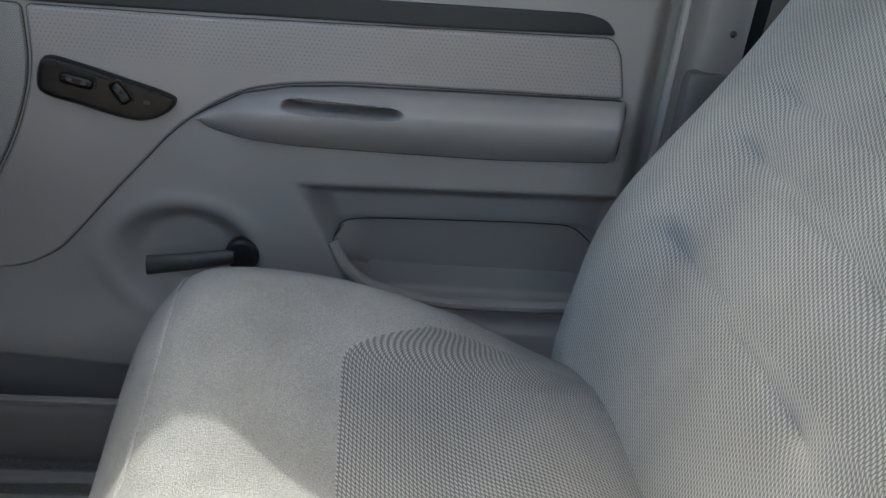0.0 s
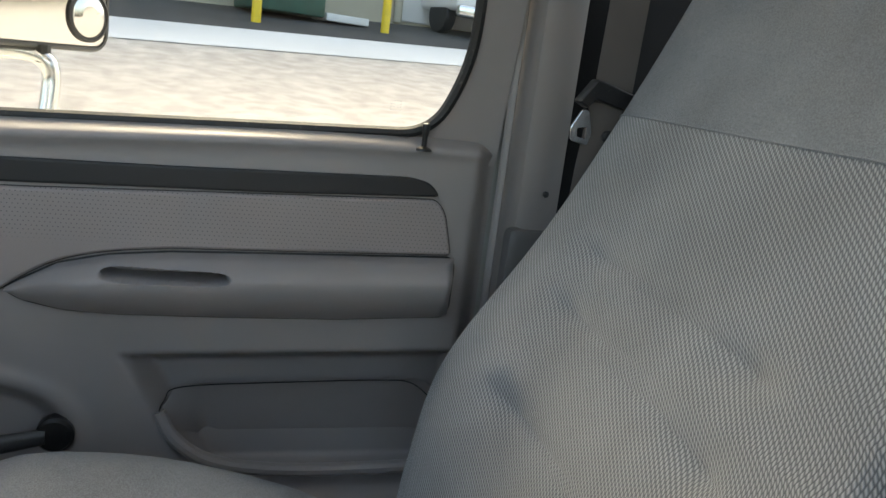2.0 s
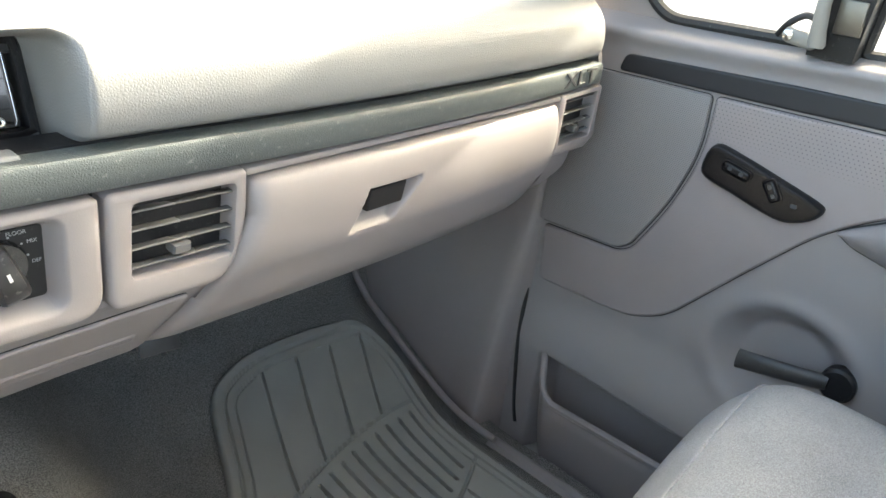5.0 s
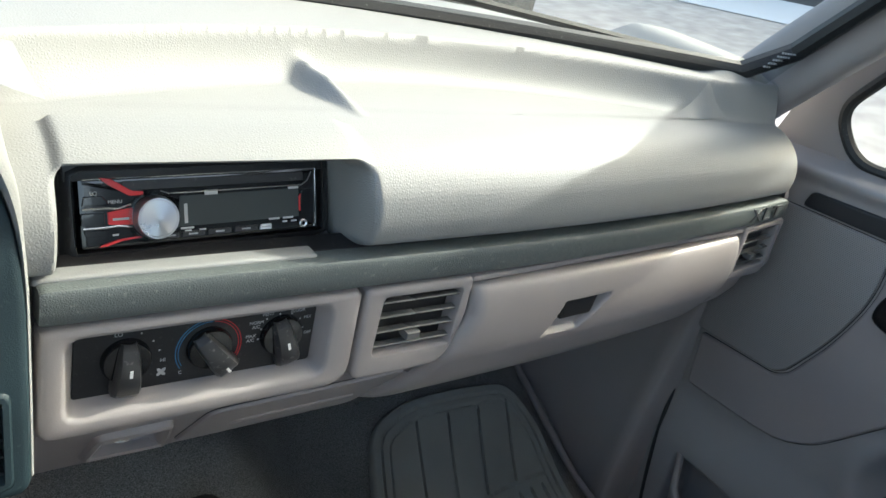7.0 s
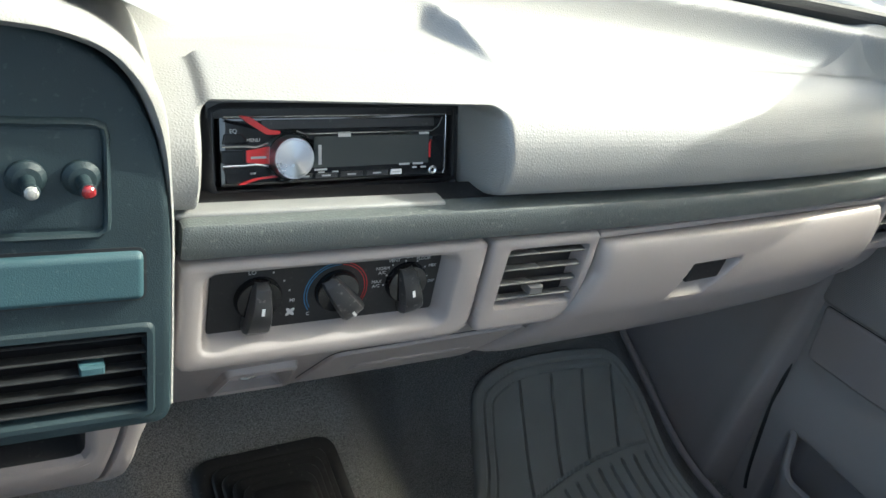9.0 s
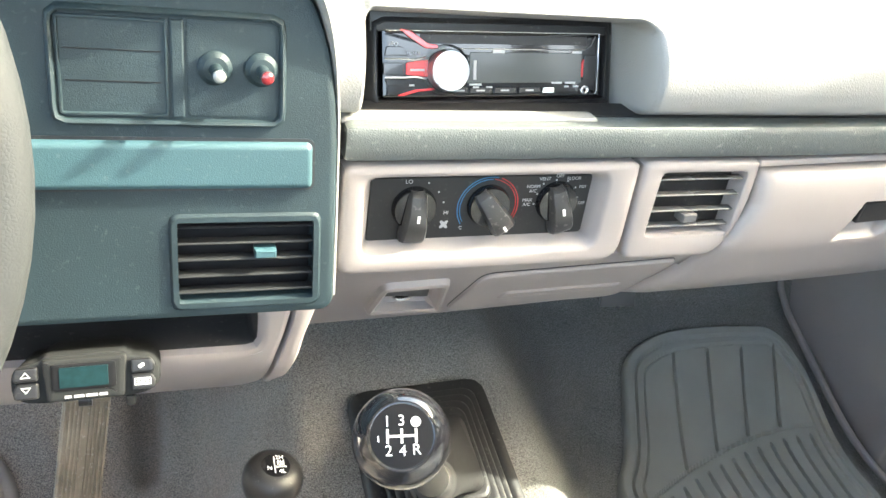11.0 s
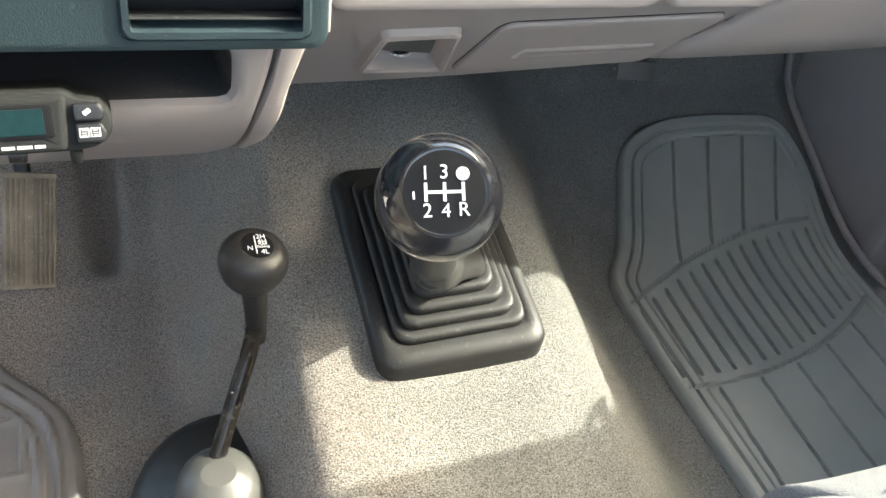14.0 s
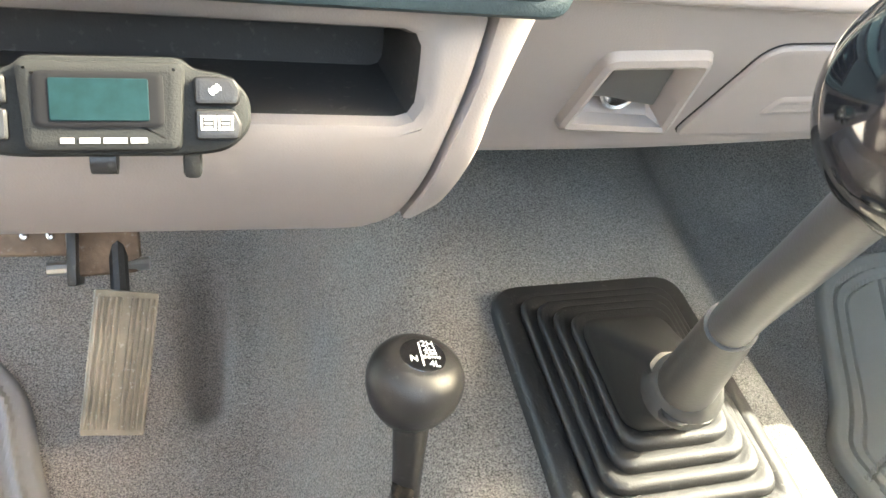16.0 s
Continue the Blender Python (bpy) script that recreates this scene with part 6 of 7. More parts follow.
# ---- transfer case lever ----
XF = thing("transfer_lever", "transfer case lever with rounded black knob", "gear lever", at=(-0.13, -0.06, 0.09))
T = Vector((-0.1039, -0.0145, 0.2810))
foot = Vector((-0.138, -0.067, 0.118))
tdir = (T - Vector((-0.0995, -0.007, 0.21))).normalized()
tax = ((T - Vector((-0.148, -0.075, 0.115))).normalized() + Vector((0, -0.45, 0.2))).normalized()
tm = facing(T, (0.98, 0.0, -0.12), tax.cross(Vector((0.98, 0.0, -0.12))))
tk = part("knob", lathe([(0.001, -0.0250), (0.0110, -0.0245), (0.0172, -0.0208), (0.0222, -0.0135), (0.0255, -0.0045), (0.0262, 0.0020), (0.0252, 0.0080), (0.0222, 0.0133), (0.0178, 0.0168), (0.0135, 0.0180), (0.001, 0.0183)], tm, 36), BLACK, XF, "satin black rounded knob")
part("neck", tube([T - tdir * 0.016, T - tdir * 0.035, T - tdir * 0.06, T - tdir * 0.10], lambda s: 0.0112 - 0.0030 * s, 18), BLACK, tk)
part("cap", lathe([(0.001, 0.0183), (0.0122, 0.0178), (0.0128, 0.0172), (0.012, 0.0184), (0.001, 0.0188)], tm, 28), GLOSSY, tk)
TM = tm @ pose(0, 0, 0, 0, 0, 0)
for txt, x, z, s in (("2H", 0.0035, 0.0078, 0.0058), ("4H", 0.004, 0.0030, 0.0056), ("PUSH\nDOWN", 0.0042, -0.0008, 0.0027), ("4L", 0.0048, -0.0070, 0.0058), ("N", -0.0055, -0.0035, 0.0058)):
    lettering("legend", txt, s, TM @ pose(x, z, 0.0189), WHITE, tk, 0.0002)
part("legend_line", box((0.0008, 0.017, 0.0003), TM @ Vector((-0.0012, 0.0, 0.0190)), turn=TM.to_3x3().to_4x4()), WHITE, tk, smooth=False)
part("rod", tube(smooth_loop([foot + Vector((-0.006, -0.01, -0.012)), foot, (-0.1205, -0.038, 0.150), (-0.106, -0.016, 0.178), T - tdir * 0.075], 6, False), 0.0072, 14), material("chipped_black_steel", (0.03, 0.027, 0.024), 0.25, metal=0.7, vary=0.5, vary_scale=120, dust=0.5), XF, "dark steel rod with worn paint")
part("collar", rings_mesh([[Vector((-0.141 + w * math.cos(t), -0.088 + l * math.sin(t), z)) for t in (2 * math.pi * i / 24 for i in range(24))] for z, w, l in ((0.045, 0.040, 0.05), (0.09, 0.036, 0.042), (0.105, 0.033, 0.036), (0.116, 0.026, 0.026), (0.121, 0.014, 0.012))]), material("dusty_grey_rubber", (0.075, 0.075, 0.072), 0.42, grain=400, bump=0.2, vary=0.3), XF, "smooth grey rubber lever hood")
part("boot", rings_mesh([[Vector((-0.142 + w * math.cos(t), -0.068 + l * math.sin(t), z + 0.15 * w * math.cos(t) * 1.6)) for t in (2 * math.pi * i / 28 for i in range(28))] for z, w, l in ((0.045, 0.075, 0.085), (0.062, 0.070, 0.078), (0.070, 0.058, 0.066), (0.074, 0.045, 0.05), (0.08, 0.03, 0.035))]), RUBBER, XF, "black rubber floor boot")

# ---- pedal ----
PED = thing("accelerator_pedal", "dusty ribbed rubber accelerator pedal", "pedal", at=(-0.27, 0.24, 0.1))
PM = facing((-0.2845, 0.240, 0.109), (0.045, 0.006, -0.010), (0.010, 0.062, 0.104))
part("pad", box((0.050, 0.120, 0.010), PM.translation, 0.002, turn=PM.to_3x3().to_4x4()), PEDAL, PED)
for k in range(11):
    if k == 5:
        continue
    part("rib", box((0.0022, 0.110, 0.003), PM @ Vector((-0.0223 + 0.00446 * k, 0, 0.006)), 0.0006, turn=PM.to_3x3().to_4x4(), seg=1), PEDAL, PED)
part("arm", tube([PM @ Vector((0.0, 0.03, -0.008)), (-0.29, 0.34, 0.19), (-0.29, 0.44, 0.34)], 0.008, 10), BLACK, PED)
RUST = material("rusty_brown_steel", (0.16, 0.105, 0.07), 0.7, metal=0.2, grain=300, bump=0.4, vary=0.45, vary_scale=60, dust=0.3)
part("hinge", box((0.060, 0.030, 0.042), (-0.300, 0.325, 0.168), 0.006, turn=pose(0, 0, 0, -30, 0, 6)), RUST, PED, "rusty hinge bracket")
part("hinge_ear", box((0.008, 0.040, 0.056), (-0.322, 0.315, 0.172), 0.002, turn=pose(0, 0, 0, -30, 0, 0)), BLACK, PED)
part("hinge_pin", tube([(-0.345, 0.312, 0.158), (-0.262, 0.312, 0.162)], 0.006, 10), METAL, PED, "worn steel hinge pin")
part("mount_plate", box((0.075, 0.012, 0.05), (-0.352, 0.35, 0.178), 0.004, turn=pose(0, 0, 0, -35, 0, 0)), RUST, PED, "rusty mounting plate")
for px in (-0.366, -0.345):
    part("rivet", lathe([(0.0001, 0.004), (0.003, 0.003), (0.0045, 0.0), (0.0001, -0.001)], facing((px, 0.338, 0.176), (1, 0, 0), (0, 0.57, 0.82)), 12), STEEL, PED)


# ---- floor mats ----
def mat_sheet(name, xs, ys, outline, lift, ridges, mat, label):
    """A rubber mat: a fine grid cut to an outline, with raised ridges."""
    loop = [Vector(p) for p in rounded(outline, 0.05, 8)]
    px, py = np.array([p.x for p in loop]), np.array([p.y for p in loop])
    U, V = np.meshgrid(xs, ys, indexing="ij")
    ins = np.zeros(U.shape, bool)
    dist = np.full(U.shape, 9.0)
    NX, NY = U.copy(), V.copy()
    for i in range(len(loop)):
        x0, y0, x1, y1 = px[i - 1], py[i - 1], px[i], py[i]
        if y0 != y1:
            ins ^= ((y0 > V) != (y1 > V)) & (U < (x1 - x0) * (V - y0) / (y1 - y0) + x0)
        t = np.clip(((U - x0) * (x1 - x0) + (V - y0) * (y1 - y0)) / max(1e-12, (x1 - x0) ** 2 + (y1 - y0) ** 2), 0, 1)
        qx, qy = x0 + t * (x1 - x0), y0 + t * (y1 - y0)
        gap_ = np.hypot(U - qx, V - qy)
        near = gap_ < dist
        dist, NX, NY = np.where(near, gap_, dist), np.where(near, qx, NX), np.where(near, qy, NY)
    d = np.where(ins, dist, -dist)
    # vertices just outside slide onto the outline
    out = d < 0.45 * max(xs[1] - xs[0], ys[1] - ys[0])
    U, V, d = np.where(out, NX, U), np.where(out, NY, V), np.where(out, 0.0, d)
    keep = ins | (dist < 1.5 * max(xs[1] - xs[0], ys[1] - ys[0]))
    Z = floor_z(U, V) + lift * (0.12 + 0.88 * np.sqrt(np.clip(d / 0.007, 0, 1))) + ridges(U, V, d)
    Z = np.where(d < 0.0004, floor_z(U, V) + 0.001, Z)
    nu, nv = U.shape
    idx = np.arange(nu * nv).reshape(nu, nv)
    faces = np.stack([idx[:-1, :-1], idx[1:, :-1], idx[1:, 1:], idx[:-1, 1:]], -1).reshape(-1, 4)
    faces = faces[keep.reshape(-1)[faces].all(1)]
    used, inv = np.unique(faces, return_inverse=True)
    co = np.stack([U, V, Z], -1).reshape(-1, 3)[used]
    me = bpy.data.meshes.new(name)
    me.from_pydata(co.tolist(), [], inv.reshape(-1, 4).tolist())
    ob = finish(new(name, me), mat, None, "", True, 28)
    return tagged(ob, label, "floor mat", "rubber floor mats")


def line_ridge(U, V, pts, w, h):
    pts = [p for p in pts]
    best = np.full(U.shape, 9.0)
    for (x0, y0), (x1, y1) in zip(pts, pts[1:]):
        t = np.clip(((U - x0) * (x1 - x0) + (V - y0) * (y1 - y0)) / ((x1 - x0) ** 2 + (y1 - y0) ** 2), 0, 1)
        best = np.minimum(best, np.hypot(U - x0 - t * (x1 - x0), V - y0 - t * (y1 - y0)))
    return h * (1 - step((best - w * 0.35) / 0.0012))


def arc_y(x, x0, y0, x1, y1, rise):
    t = (x - x0) / (x1 - x0)
    return y0 + (y1 - y0) * t + rise * 4 * t * (1 - t)


def right_ridges(U, V, d):
    h = -0.006 * (1 - step((np.abs(d - 0.020) - 0.0012) / 0.0014))
    h = np.minimum(h, -0.004 * (1 - step((np.abs(d - 0.034) - 0.0008) / 0.0014)))
    for off in (0.014,):
        h = np.minimum(h, line_ridge(U, V, [(x, arc_y(x, 0.405, 0.092 + off, 0.755, 0.186 + off, 0.024)) for x in np.linspace(0.40, 0.765, 12)], 0.0040, -0.006))
        h = np.minimum(h, line_ridge(U, V, [(x, arc_y(x, 0.408, -0.018 - off, 0.735, 0.053 - off, -0.026)) for x in np.linspace(0.405, 0.77, 12)], 0.0040, -0.006))
    rows = np.linspace(0, 1, 14)
    for a in rows:
        xa, xb = 0.408 + a * 0.340, 0.406 + a * 0.326
        yt, yb = arc_y(xa, 0.405, 0.092, 0.755, 0.186, 0.024), arc_y(xb, 0.408, -0.018, 0.735, 0.053, -0.026)
        h = np.minimum(h, line_ridge(U, V, [(xa, yt - 0.004), (xb, yb + 0.004)], 0.0056, -0.0135))
    for k in range(5):
        x = 0.443 + 0.065 * k
        y = arc_y(x, 0.405, 0.112, 0.755, 0.206, 0.024)
        if k:
            h = np.minimum(h, line_ridge(U, V, [(x, y), (x + 0.058, 0.328)], 0.0046, -0.007))
        yl = arc_y(x, 0.408, -0.040, 0.735, 0.031, -0.026)
        h = np.minimum(h, line_ridge(U, V, [(x, yl), (x - 0.012, yl - 0.28)], 0.0046, -0.007))
    return h


RIGHT_MAT = [(0.392, -0.55), (0.393, -0.15), (0.391, 0.05), (0.388, 0.150), (0.428, 0.198), (0.452, 0.265), (0.478, 0.335), (0.555, 0.366), (0.66, 0.370), (0.785, 0.362), (0.812, 0.28), (0.79, 0.12), (0.785, -0.55)]
mat_sheet("floor_mat", np.arange(0.365, 0.83, 0.0013), np.arange(-0.50, 0.41, 0.0024), RIGHT_MAT, 0.0145, right_ridges, MAT_GREY, "grey moulded rubber floor mat with deep ribs")


def left_ridges(U, V, d):
    h = 0.004 * (1 - step((np.abs(d - 0.020) - 0.002) / 0.003))
    h = np.maximum(h, 0.004 * (1 - step((np.abs(d - 0.036) - 0.002) / 0.003)))
    box1 = np.maximum(np.abs(U + 0.335) - 0.035, np.abs(V - 0.045) - 0.03)
    box2 = np.maximum(np.abs(U + 0.335) - 0.035, np.abs(V + 0.075) - 0.06)
    for b in (box1, box2):
        h = np.maximum(h, 0.003 * (1 - step((np.abs(b) - 0.002) / 0.003)))
    return h


LEFT_MAT = [(-0.62, -0.45), (-0.250, -0.45), (-0.250, 0.02), (-0.262, 0.085), (-0.322, 0.145), (-0.346, 0.20), (-0.362, 0.268), (-0.41, 0.315), (-0.62, 0.32)]
mat_sheet("floor_mat", np.arange(-0.62, -0.245, 0.003), np.arange(-0.40, 0.33, 0.003), LEFT_MAT, 0.010, left_ridges, MAT_TAUPE, "taupe moulded rubber floor mat with raised edges")


# ---- seats ----
def crown(y):
    """Height of the cushion along the seat: a front roll, a dip at the seam, then the seat."""
    return np.interp(-np.asarray(y), [0.26, 0.29, 0.32, 0.345, 0.375, 0.41, 0.44, 0.472, 0.50, 0.54, 0.60, 0.70, 0.80], [0.366, 0.374, 0.386, 0.393, 0.396, 0.3965, 0.3955, 0.392, 0.387, 0.378, 0.360, 0.316, 0.28])


def dish(x, y):
    """The seat dips towards the truck's middle, less so at its rear."""
    x, y = np.asarray(x), np.asarray(y)
    low = 0.066 * (1 - step((x - 0.44) / 0.27)) + 0.022 * step((-y - 0.36) / 0.11) * (1 - step((x - 0.54) / 0.16))
    return low * (1 - 0.9 * step((-y - 0.54) / 0.18))


def cushion(name, x0, x1, label, insert):
    """A bench section: rounded cross-sections from front to back."""
    seat = thing(name, label, "seat", "front bench sections", at=((x0 + x1) / 2, -0.5, 0.05))
    rings = []
    for t in np.linspace(0, 1, 90):
        y = (-0.264 if x0 > 0.2 else -0.296) - 0.528 * t
        f = math.sqrt(max(0, 1 - max(0, (0.14 - t) / 0.14) ** 2))
        b = math.sqrt(max(0, 1 - max(0, (t - 0.92) / 0.08) ** 2))
        k = max(0.05, min(f, b))
        top = 0.270 - (0.270 - crown(y)) * k
        bot = 0.13 + 0.06 * (1 - k)
        xe = x1 - 0.05 * max(0, t - 0.2)
        c, w = (x0 + xe) / 2, (xe - x0) / 2
        ring = []
        for i in range(128):
            ca = math.copysign(abs(math.cos(2 * math.pi * i / 128)) ** 1.9, math.cos(2 * math.pi * i / 128))
            sa = math.copysign(math.sqrt(1 - ca * ca), math.sin(2 * math.pi * i / 128))
            px = c + math.copysign(abs(ca) ** 0.38, ca) * (w - 0.012 * (1 - k))
            pz = (top + bot) / 2 + math.copysign(abs(sa) ** 0.42, sa) * (top - bot) / 2
            if sa > 0:
                pz += 0.008 * (1 - ((px - c) / w) ** 2)
            drop = float(dish(px, y)) if x0 > 0.2 else 0.0
            ring.append(Vector((px, y, pz - drop * max(0.0, sa))))
        rings.append(ring)
    part("cushion", rings_mesh(rings), CLOTH, seat, "plain grey cloth cushion", angle=80)

    def top_z(X, Y):
        t = (-0.264 - Y) / 0.528
        k = np.sqrt(np.clip(1 - np.clip((0.14 - t) / 0.14, 0, 9) ** 2, 0.0025, 1))
        kb = np.sqrt(np.clip(1 - np.clip((t - 0.92) / 0.08, 0, 9) ** 2, 0.0025, 1))
        k = np.minimum(k, kb)
        top = 0.270 - (0.270 - crown(Y)) * k
        bot = 0.13 + 0.06 * (1 - k)
        xe = x1 - 0.05 * np.clip(t - 0.2, 0, 9)
        c, w = (x0 + xe) / 2, (xe - x0) / 2
        q = np.clip(np.abs(X - c) / w, 0, 0.999)
        ca = q ** (1 / 0.38)
        sa = np.sqrt(1 - np.minimum(ca, 0.999) ** 2)
        return (top + bot) / 2 + sa ** 0.42 * (top - bot) / 2 + 0.008 * (1 - q * q) - (dish(X, Y) * sa if x0 > 0.2 else 0.0)

    if insert:
        xa, xb = insert

        def ins_fn(U, V):
            yf = -0.474 - 0.09 * step((U - (xb - 0.075)) / 0.075) ** 1.5
            y = yf + (-0.77 - yf) * V
            e = np.minimum(np.minimum((U - xa) / 0.012, (xb - U) / 0.012), V / 0.03)
            return U, y, top_z(U, y) + 0.0045 * step(np.clip(e, 0, 1)) - 0.002

        sheet("cushion_insert", np.linspace(xa, xb, 90), np.linspace(0, 1, 70), ins_fn, TWEED_SHADED, seat, "woven blue-grey centre panel with shade put into its cloth", uv=lambda U, V: (V * 0.30, U))
        part("front_piping", tube([(x, -0.312, float(top_z(np.array(x), np.array(-0.312))) + 0.0005) for x in np.linspace(x0 + 0.03, x1 - 0.03, 30)], 0.0022, 6), CLOTH, seat)
    part("seat_base", box((x1 - x0 - 0.06, 0.40, 0.15), ((x0 + x1) / 2, -0.56, 0.09), 0.02), BLACK, seat)
    return seat


BACK = cushion("passenger_seat", 0.205, 0.770, "grey cloth truck seat with woven tweed centre and tall back", (0.255, 0.665))
cushion("centre_seat", -0.075, 0.195, "grey cloth centre seat cushion in bright sun", None)

BX0, BX1 = 0.250, 0.812
BO, BU = Vector((0, -0.730, 0.286)), Vector((0, -0.375, 0.927)).normalized()
BN = Vector((0, BU.z, -BU.y))
TUFTS = [(0.668, 0.372), (0.661, 0.310), (0.657, 0.194), (0.414, 0.355), (0.402, 0.275), (0.408, 0.168)]


SEAM = 0.52


def back_point(a, s, width_at, off=0.0):
    """Point of the back's skin at angle a round its section and height s."""
    c = (BX0 + BX1) / 2
    w = width_at
    ca, sa = math.cos(a), math.sin(a)
    px = c + math.copysign(abs(ca) ** 0.38, ca) * w
    n = math.copysign(abs(sa) ** 0.55, sa) * 0.075
    q = (px - c) / w
    if sa > 0:
        n += -0.016 * (1 - min(1, abs(q) * 1.15) ** 4) * (1 - 0.6 * float(step(np.array((s - 0.34) / 0.18))))
        for tx, ts in TUFTS:
            dx, ds = px - tx, s - ts
            n -= 0.0025 * math.exp(-(dx / 0.010) ** 2 - (ds / 0.010) ** 2) + 0.0065 * math.exp(-(dx / 0.034) ** 2 - (ds / 0.020) ** 2)
        if s < SEAM:
            for (xl, sl), (xr, sr) in zip(TUFTS[:3], TUFTS[3:]):
                f = (px - xr) / (xl - xr)
                line = sr + (sl - sr) * f + 0.006 * math.sin(max(0.0, min(1.0, f)) * math.pi)
                on = math.exp(-((f - 0.5) / 0.62) ** 8)
                n -= on * (0.0030 * math.exp(-(abs(s - line) / 0.004) ** 1.4) + 0.005 * math.exp(-(abs(s - line) / 0.018) ** 1.5))
    n += 0.045 * (0.12 + 0.88 * float(step(np.array((q - 0.25) / 0.6)))) * math.exp(-((s - 0.17) / 0.16) ** 2) * (0.5 + 0.5 * math.copysign(abs(sa) ** 0.5, sa))
    return BO + BU * s + BN * (n - 0.075 + off) + Vector((px, 0, 0))


def back_width(s):
    base = (BX1 - BX0) / 2
    taper = base - 0.03 * float(step(np.array((s - 0.34) / 0.36))) - 0.010 * (1 - float(step(np.array((s - 0.06) / 0.12))))
    low = math.sqrt(max(0.0, 1 - max(0, (0.05 - s) / 0.07) ** 2))
    high = math.sqrt(max(0.0, 1 - max(0, (s - 0.68) / 0.07) ** 2))
    return taper * (0.86 + 0.14 * low) * (0.55 + 0.45 * high)


def back_mesh(name, s0, s1, rows, mat, label):
    cols = 190
    ss_, aa = np.linspace(s0, s1, rows), [2 * math.pi * k / cols for k in range(cols)]
    verts, uvs, faces = [], [], []
    for s in ss_:
        w = back_width(s)
        prev, arc = None, 0.0
        line = [back_point(a, s, w) for a in aa + [2 * math.pi]]
        for p in line:
            arc += (p - prev).length if prev else 0
            prev = p
            verts.append(p)
            uvs.append((s, arc))
    nc = cols + 1
    for i in range(rows - 1):
        for j in range(cols):
            faces.append((i * nc + j, i * nc + j + 1, (i + 1) * nc + j + 1, (i + 1) * nc + j))
    me = bpy.data.meshes.new(name)
    me.from_pydata([tuple(v) for v in verts], [], faces)
    lay = me.uv_layers.new(name="UVMap")
    lay.data.foreach_set("uv", [c for f in faces for v in f for c in (uvs[v][1], uvs[v][0])])
    return finish(new(name, me), mat, BACK, label, True, 80)


back_mesh("backrest", -0.03, SEAM, 210, TWEED, "woven grey tweed backrest with button tufts")
back_mesh("headrest", SEAM, 0.745, 50, CLOTH, "smooth grey cloth upper back")
pts = [back_point(a, SEAM, back_width(SEAM), 0.0004) for a in np.linspace(-0.35, math.pi + 0.35, 70)]
part("seam_piping", tube(pts, 0.0014, 6), CLOTH, BACK)
part("side_bolster", tube(smooth_loop([(0.212, -0.74, 0.30), (0.205, -0.80, 0.45), (0.222, -0.88, 0.60), (0.25, -0.96, 0.76)], 6, False), lambda s: 0.045 - 0.012 * s, 18), CLOTH, BACK, "plain cloth side bolster")

# ---- seat belt ----
BELTT = thing("seat_belt", "dark grey seat belt hanging at the pillar", "seat belt", at=(0.84, -0.97, 0.7))


def strap(path, w, side, name, mat, lab=""):
    s = Vector(side).normalized()
    r = [[Vector(p) + s * w / 2 * k + Vector(side).cross(Vector((0, 0, 1))).normalized() * d for k, d in ((-1, 0), (1, 0), (1, 0.0016), (-1, 0.0016))] for p in path]
    return part(name, rings_mesh(r), mat, BELTT, lab, smooth=False)


strap([(0.822, -0.962, 1.15), (0.817, -0.951, 0.90), (0.814, -0.947, 0.778)], 0.046, (0.15, 1, 0), "upper_strap", BELTWEB)
strap([(0.811, -0.943, 0.785), (0.806, -0.934, 0.70), (0.792, -0.92, 0.50)], 0.044, (0.15, 1, 0), "lower_strap", BELTWEB)


def on_belt(u, v, h):
    return Vector((0.808 - h, u, v))


part("latch_tongue", puff(rounded([(-0.900, 0.772), (-0.919, 0.799), (-0.930, 0.797), (-0.978, 0.784), (-0.970, 0.764), (-0.922, 0.776), (-0.913, 0.765)], 0.003), [(0, -0.008), (0, 0.004), (0.001, 0.007), (0.002, 0.008)], on_belt), BLACK, BELTT, "black belt tongue holder")
part("loop_button", lathe([(0.001, 0), (0.008, 0), (0.008, 0.003), (0.006, 0.0045), (0.001, 0.005)], facing((0.804, -0.944, 0.735), (0, -1, 0), (0, 0, 1)), 16), BLACK, BELTT)
tg = rounded([(-0.897, 0.742), (-0.899, 0.727), (-0.921, 0.722), (-0.925, 0.738), (-0.917, 0.764), (-0.909, 0.764)], 0.004)
part("metal_tongue", pierced(tg, [(0, -0.001), (0, 0.0012), (0.0008, 0.002)], [rounded([(-0.905, 0.742), (-0.906, 0.732), (-0.917, 0.730), (-0.917, 0.744)], 0.002)], -0.001, on_belt), STEEL, BELTT, "bright metal belt tongue")


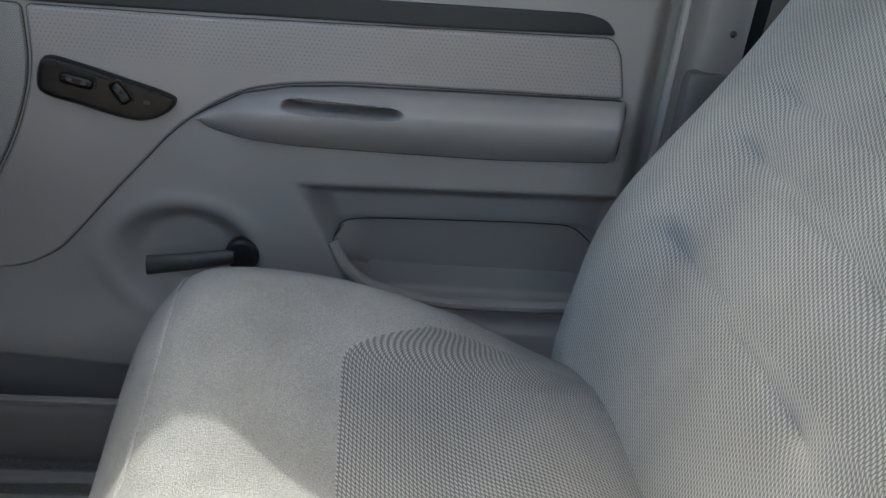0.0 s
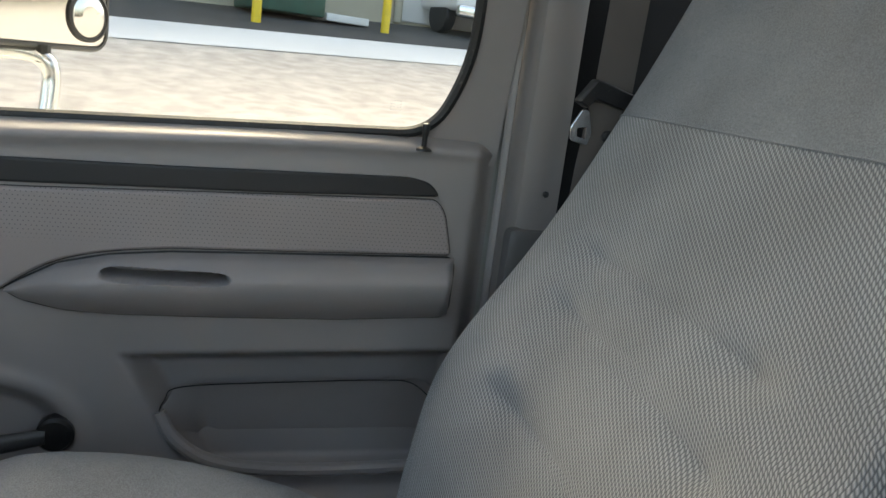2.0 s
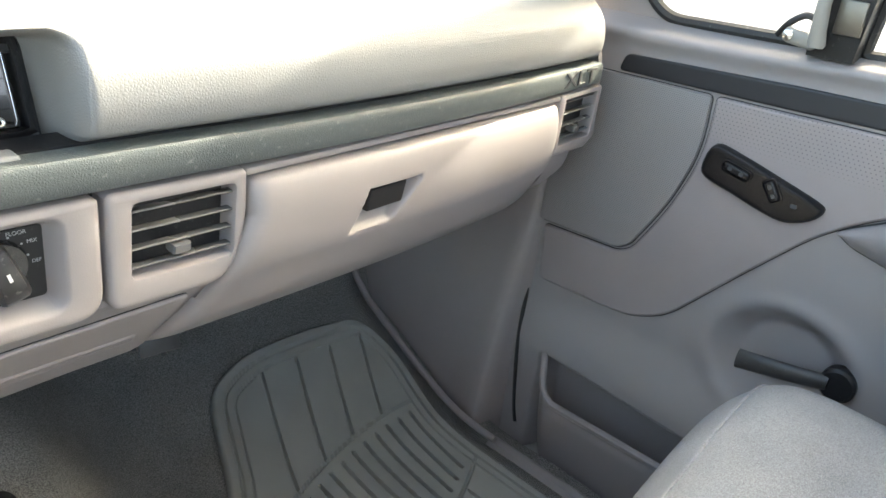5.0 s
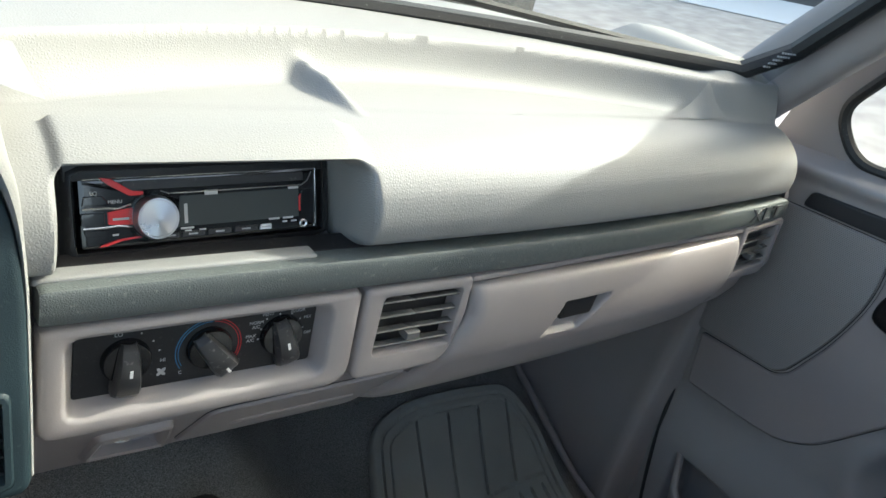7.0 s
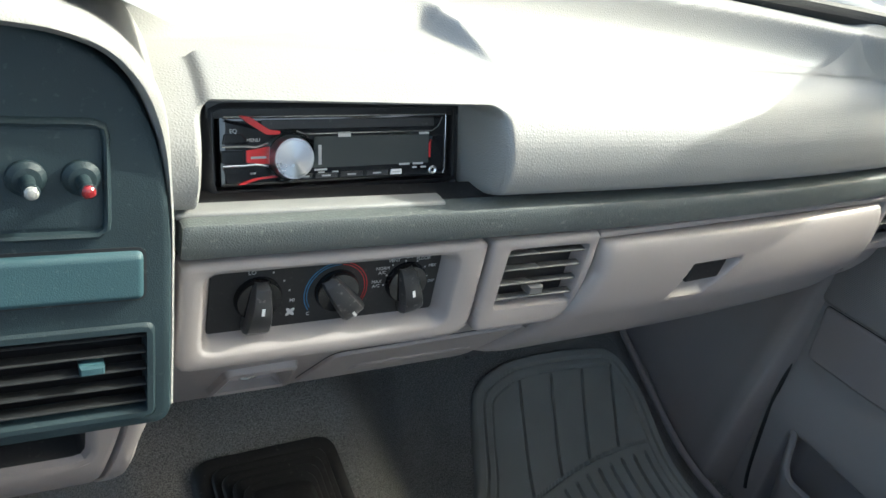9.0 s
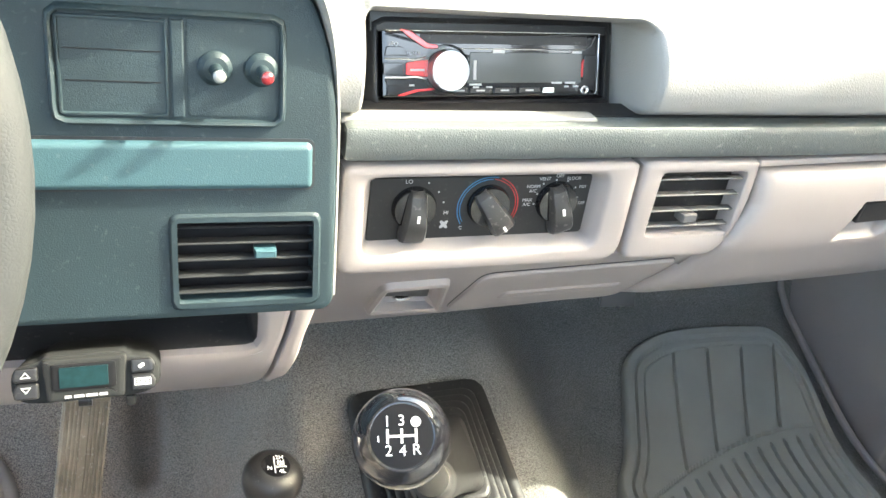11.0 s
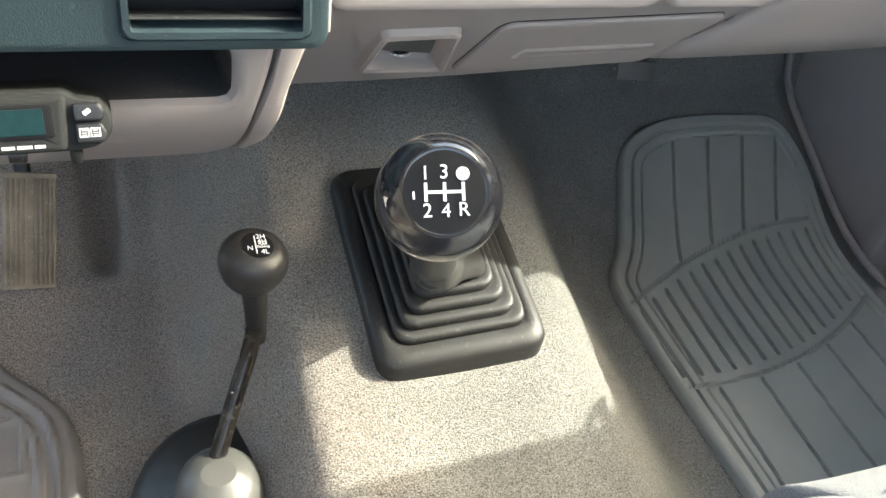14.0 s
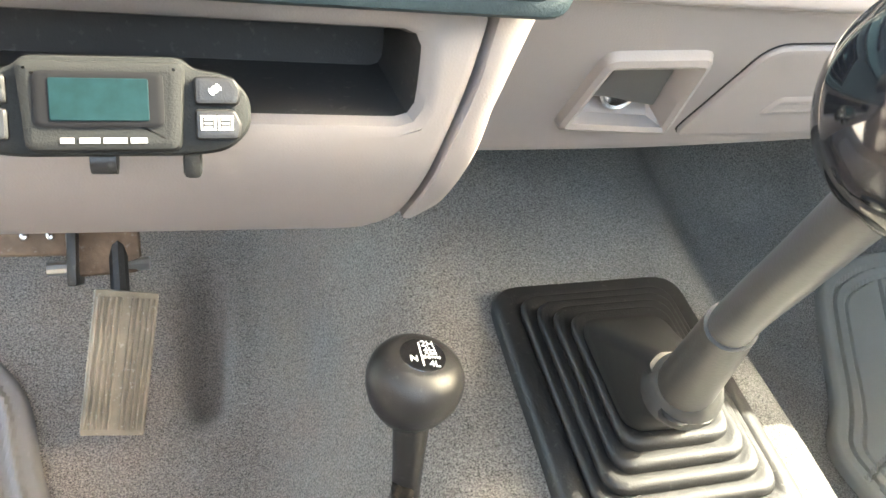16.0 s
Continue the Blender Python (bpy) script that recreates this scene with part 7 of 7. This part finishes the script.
# ---- outside ----
BLD = thing("building", "cream block building behind a dark apron", "building", at=lot(15.9, -6))
RZ = pose(0, 0, 0, 0, 0, 16)
part("wall", box((0.4, 70, 7), lot(16.0, -6, 3.2), turn=RZ), WALLC, BLD)
for v in (-2.0, -10.5, -17, 5, 14):
    part("roller_door", box((0.12, 3.0, 3.2), lot(15.78, v, 1.62), 0.03, turn=RZ), CONCRETE_W, BLD)
part("downpipe", tube([lot(15.7, -8.9, 0.05), lot(15.7, -8.9, 6)], 0.09, 12), WALLC, BLD)


def bollard(u, v):
    p = lot(u, v)
    b = thing("bollard", "yellow painted steel bollard", "bollard", "bollards before the building", at=p)
    part("post", lathe([(0.001, -0.05), (0.085, -0.05), (0.085, 1.05), (0.07, 1.11), (0.001, 1.13)], pose(*p), 20), YELLOW, b)


bollard(13.7, -5.1)
bollard(14.0, -7.75)
DUMP = thing("dumpster", "green painted steel dumpster", "dumpster", at=lot(14.9, -5.9))
part("bin", box((1.2, 1.4, 1.3), lot(14.95, -5.95, 0.72), 0.05, turn=RZ), GREEN, DUMP)
part("lid", box((1.3, 1.5, 0.08), lot(14.95, -5.95, 1.40), 0.03, turn=RZ), BLACK, DUMP)
PALLET = thing("pallet", "pale boards lying on the apron", "pallet", at=lot(14.6, -7.1))
part("boards", box((0.8, 0.9, 0.14), lot(14.8, -7.15, 0.08), 0.02, turn=RZ), CONCRETE_W, PALLET)
TRK = thing("parked_truck", "white parked truck with chrome bumper", "truck", at=lot(14.2, -9.9))
part("body", box((1.6, 1.9, 1.1), lot(15.0, -10.4, 1.0), 0.12, 4, turn=RZ), CONCRETE_W, TRK)
part("bumper", box((0.18, 2.0, 0.25), lot(14.1, -10.4, 0.55), 0.06, 3, turn=RZ), STEEL, TRK, "chrome bumper")
part("grille", box((0.06, 1.3, 0.35), lot(14.2, -10.4, 1.0), 0.03, turn=RZ), BLACK, TRK)
for v in (-9.7, -11.1):
    part("headlight", box((0.08, 0.28, 0.2), lot(14.17, v, 1.05), 0.03, turn=RZ), CLEAR, TRK)
for v in (-9.6, -11.2):
    part("wheel", lathe([(0.001, -0.12), (0.36, -0.12), (0.38, -0.08), (0.38, 0.08), (0.36, 0.12), (0.001, 0.12)], pose(*lot(15.0, v, 0.38), 90, 0, 16), 24), RUBBER, TRK)
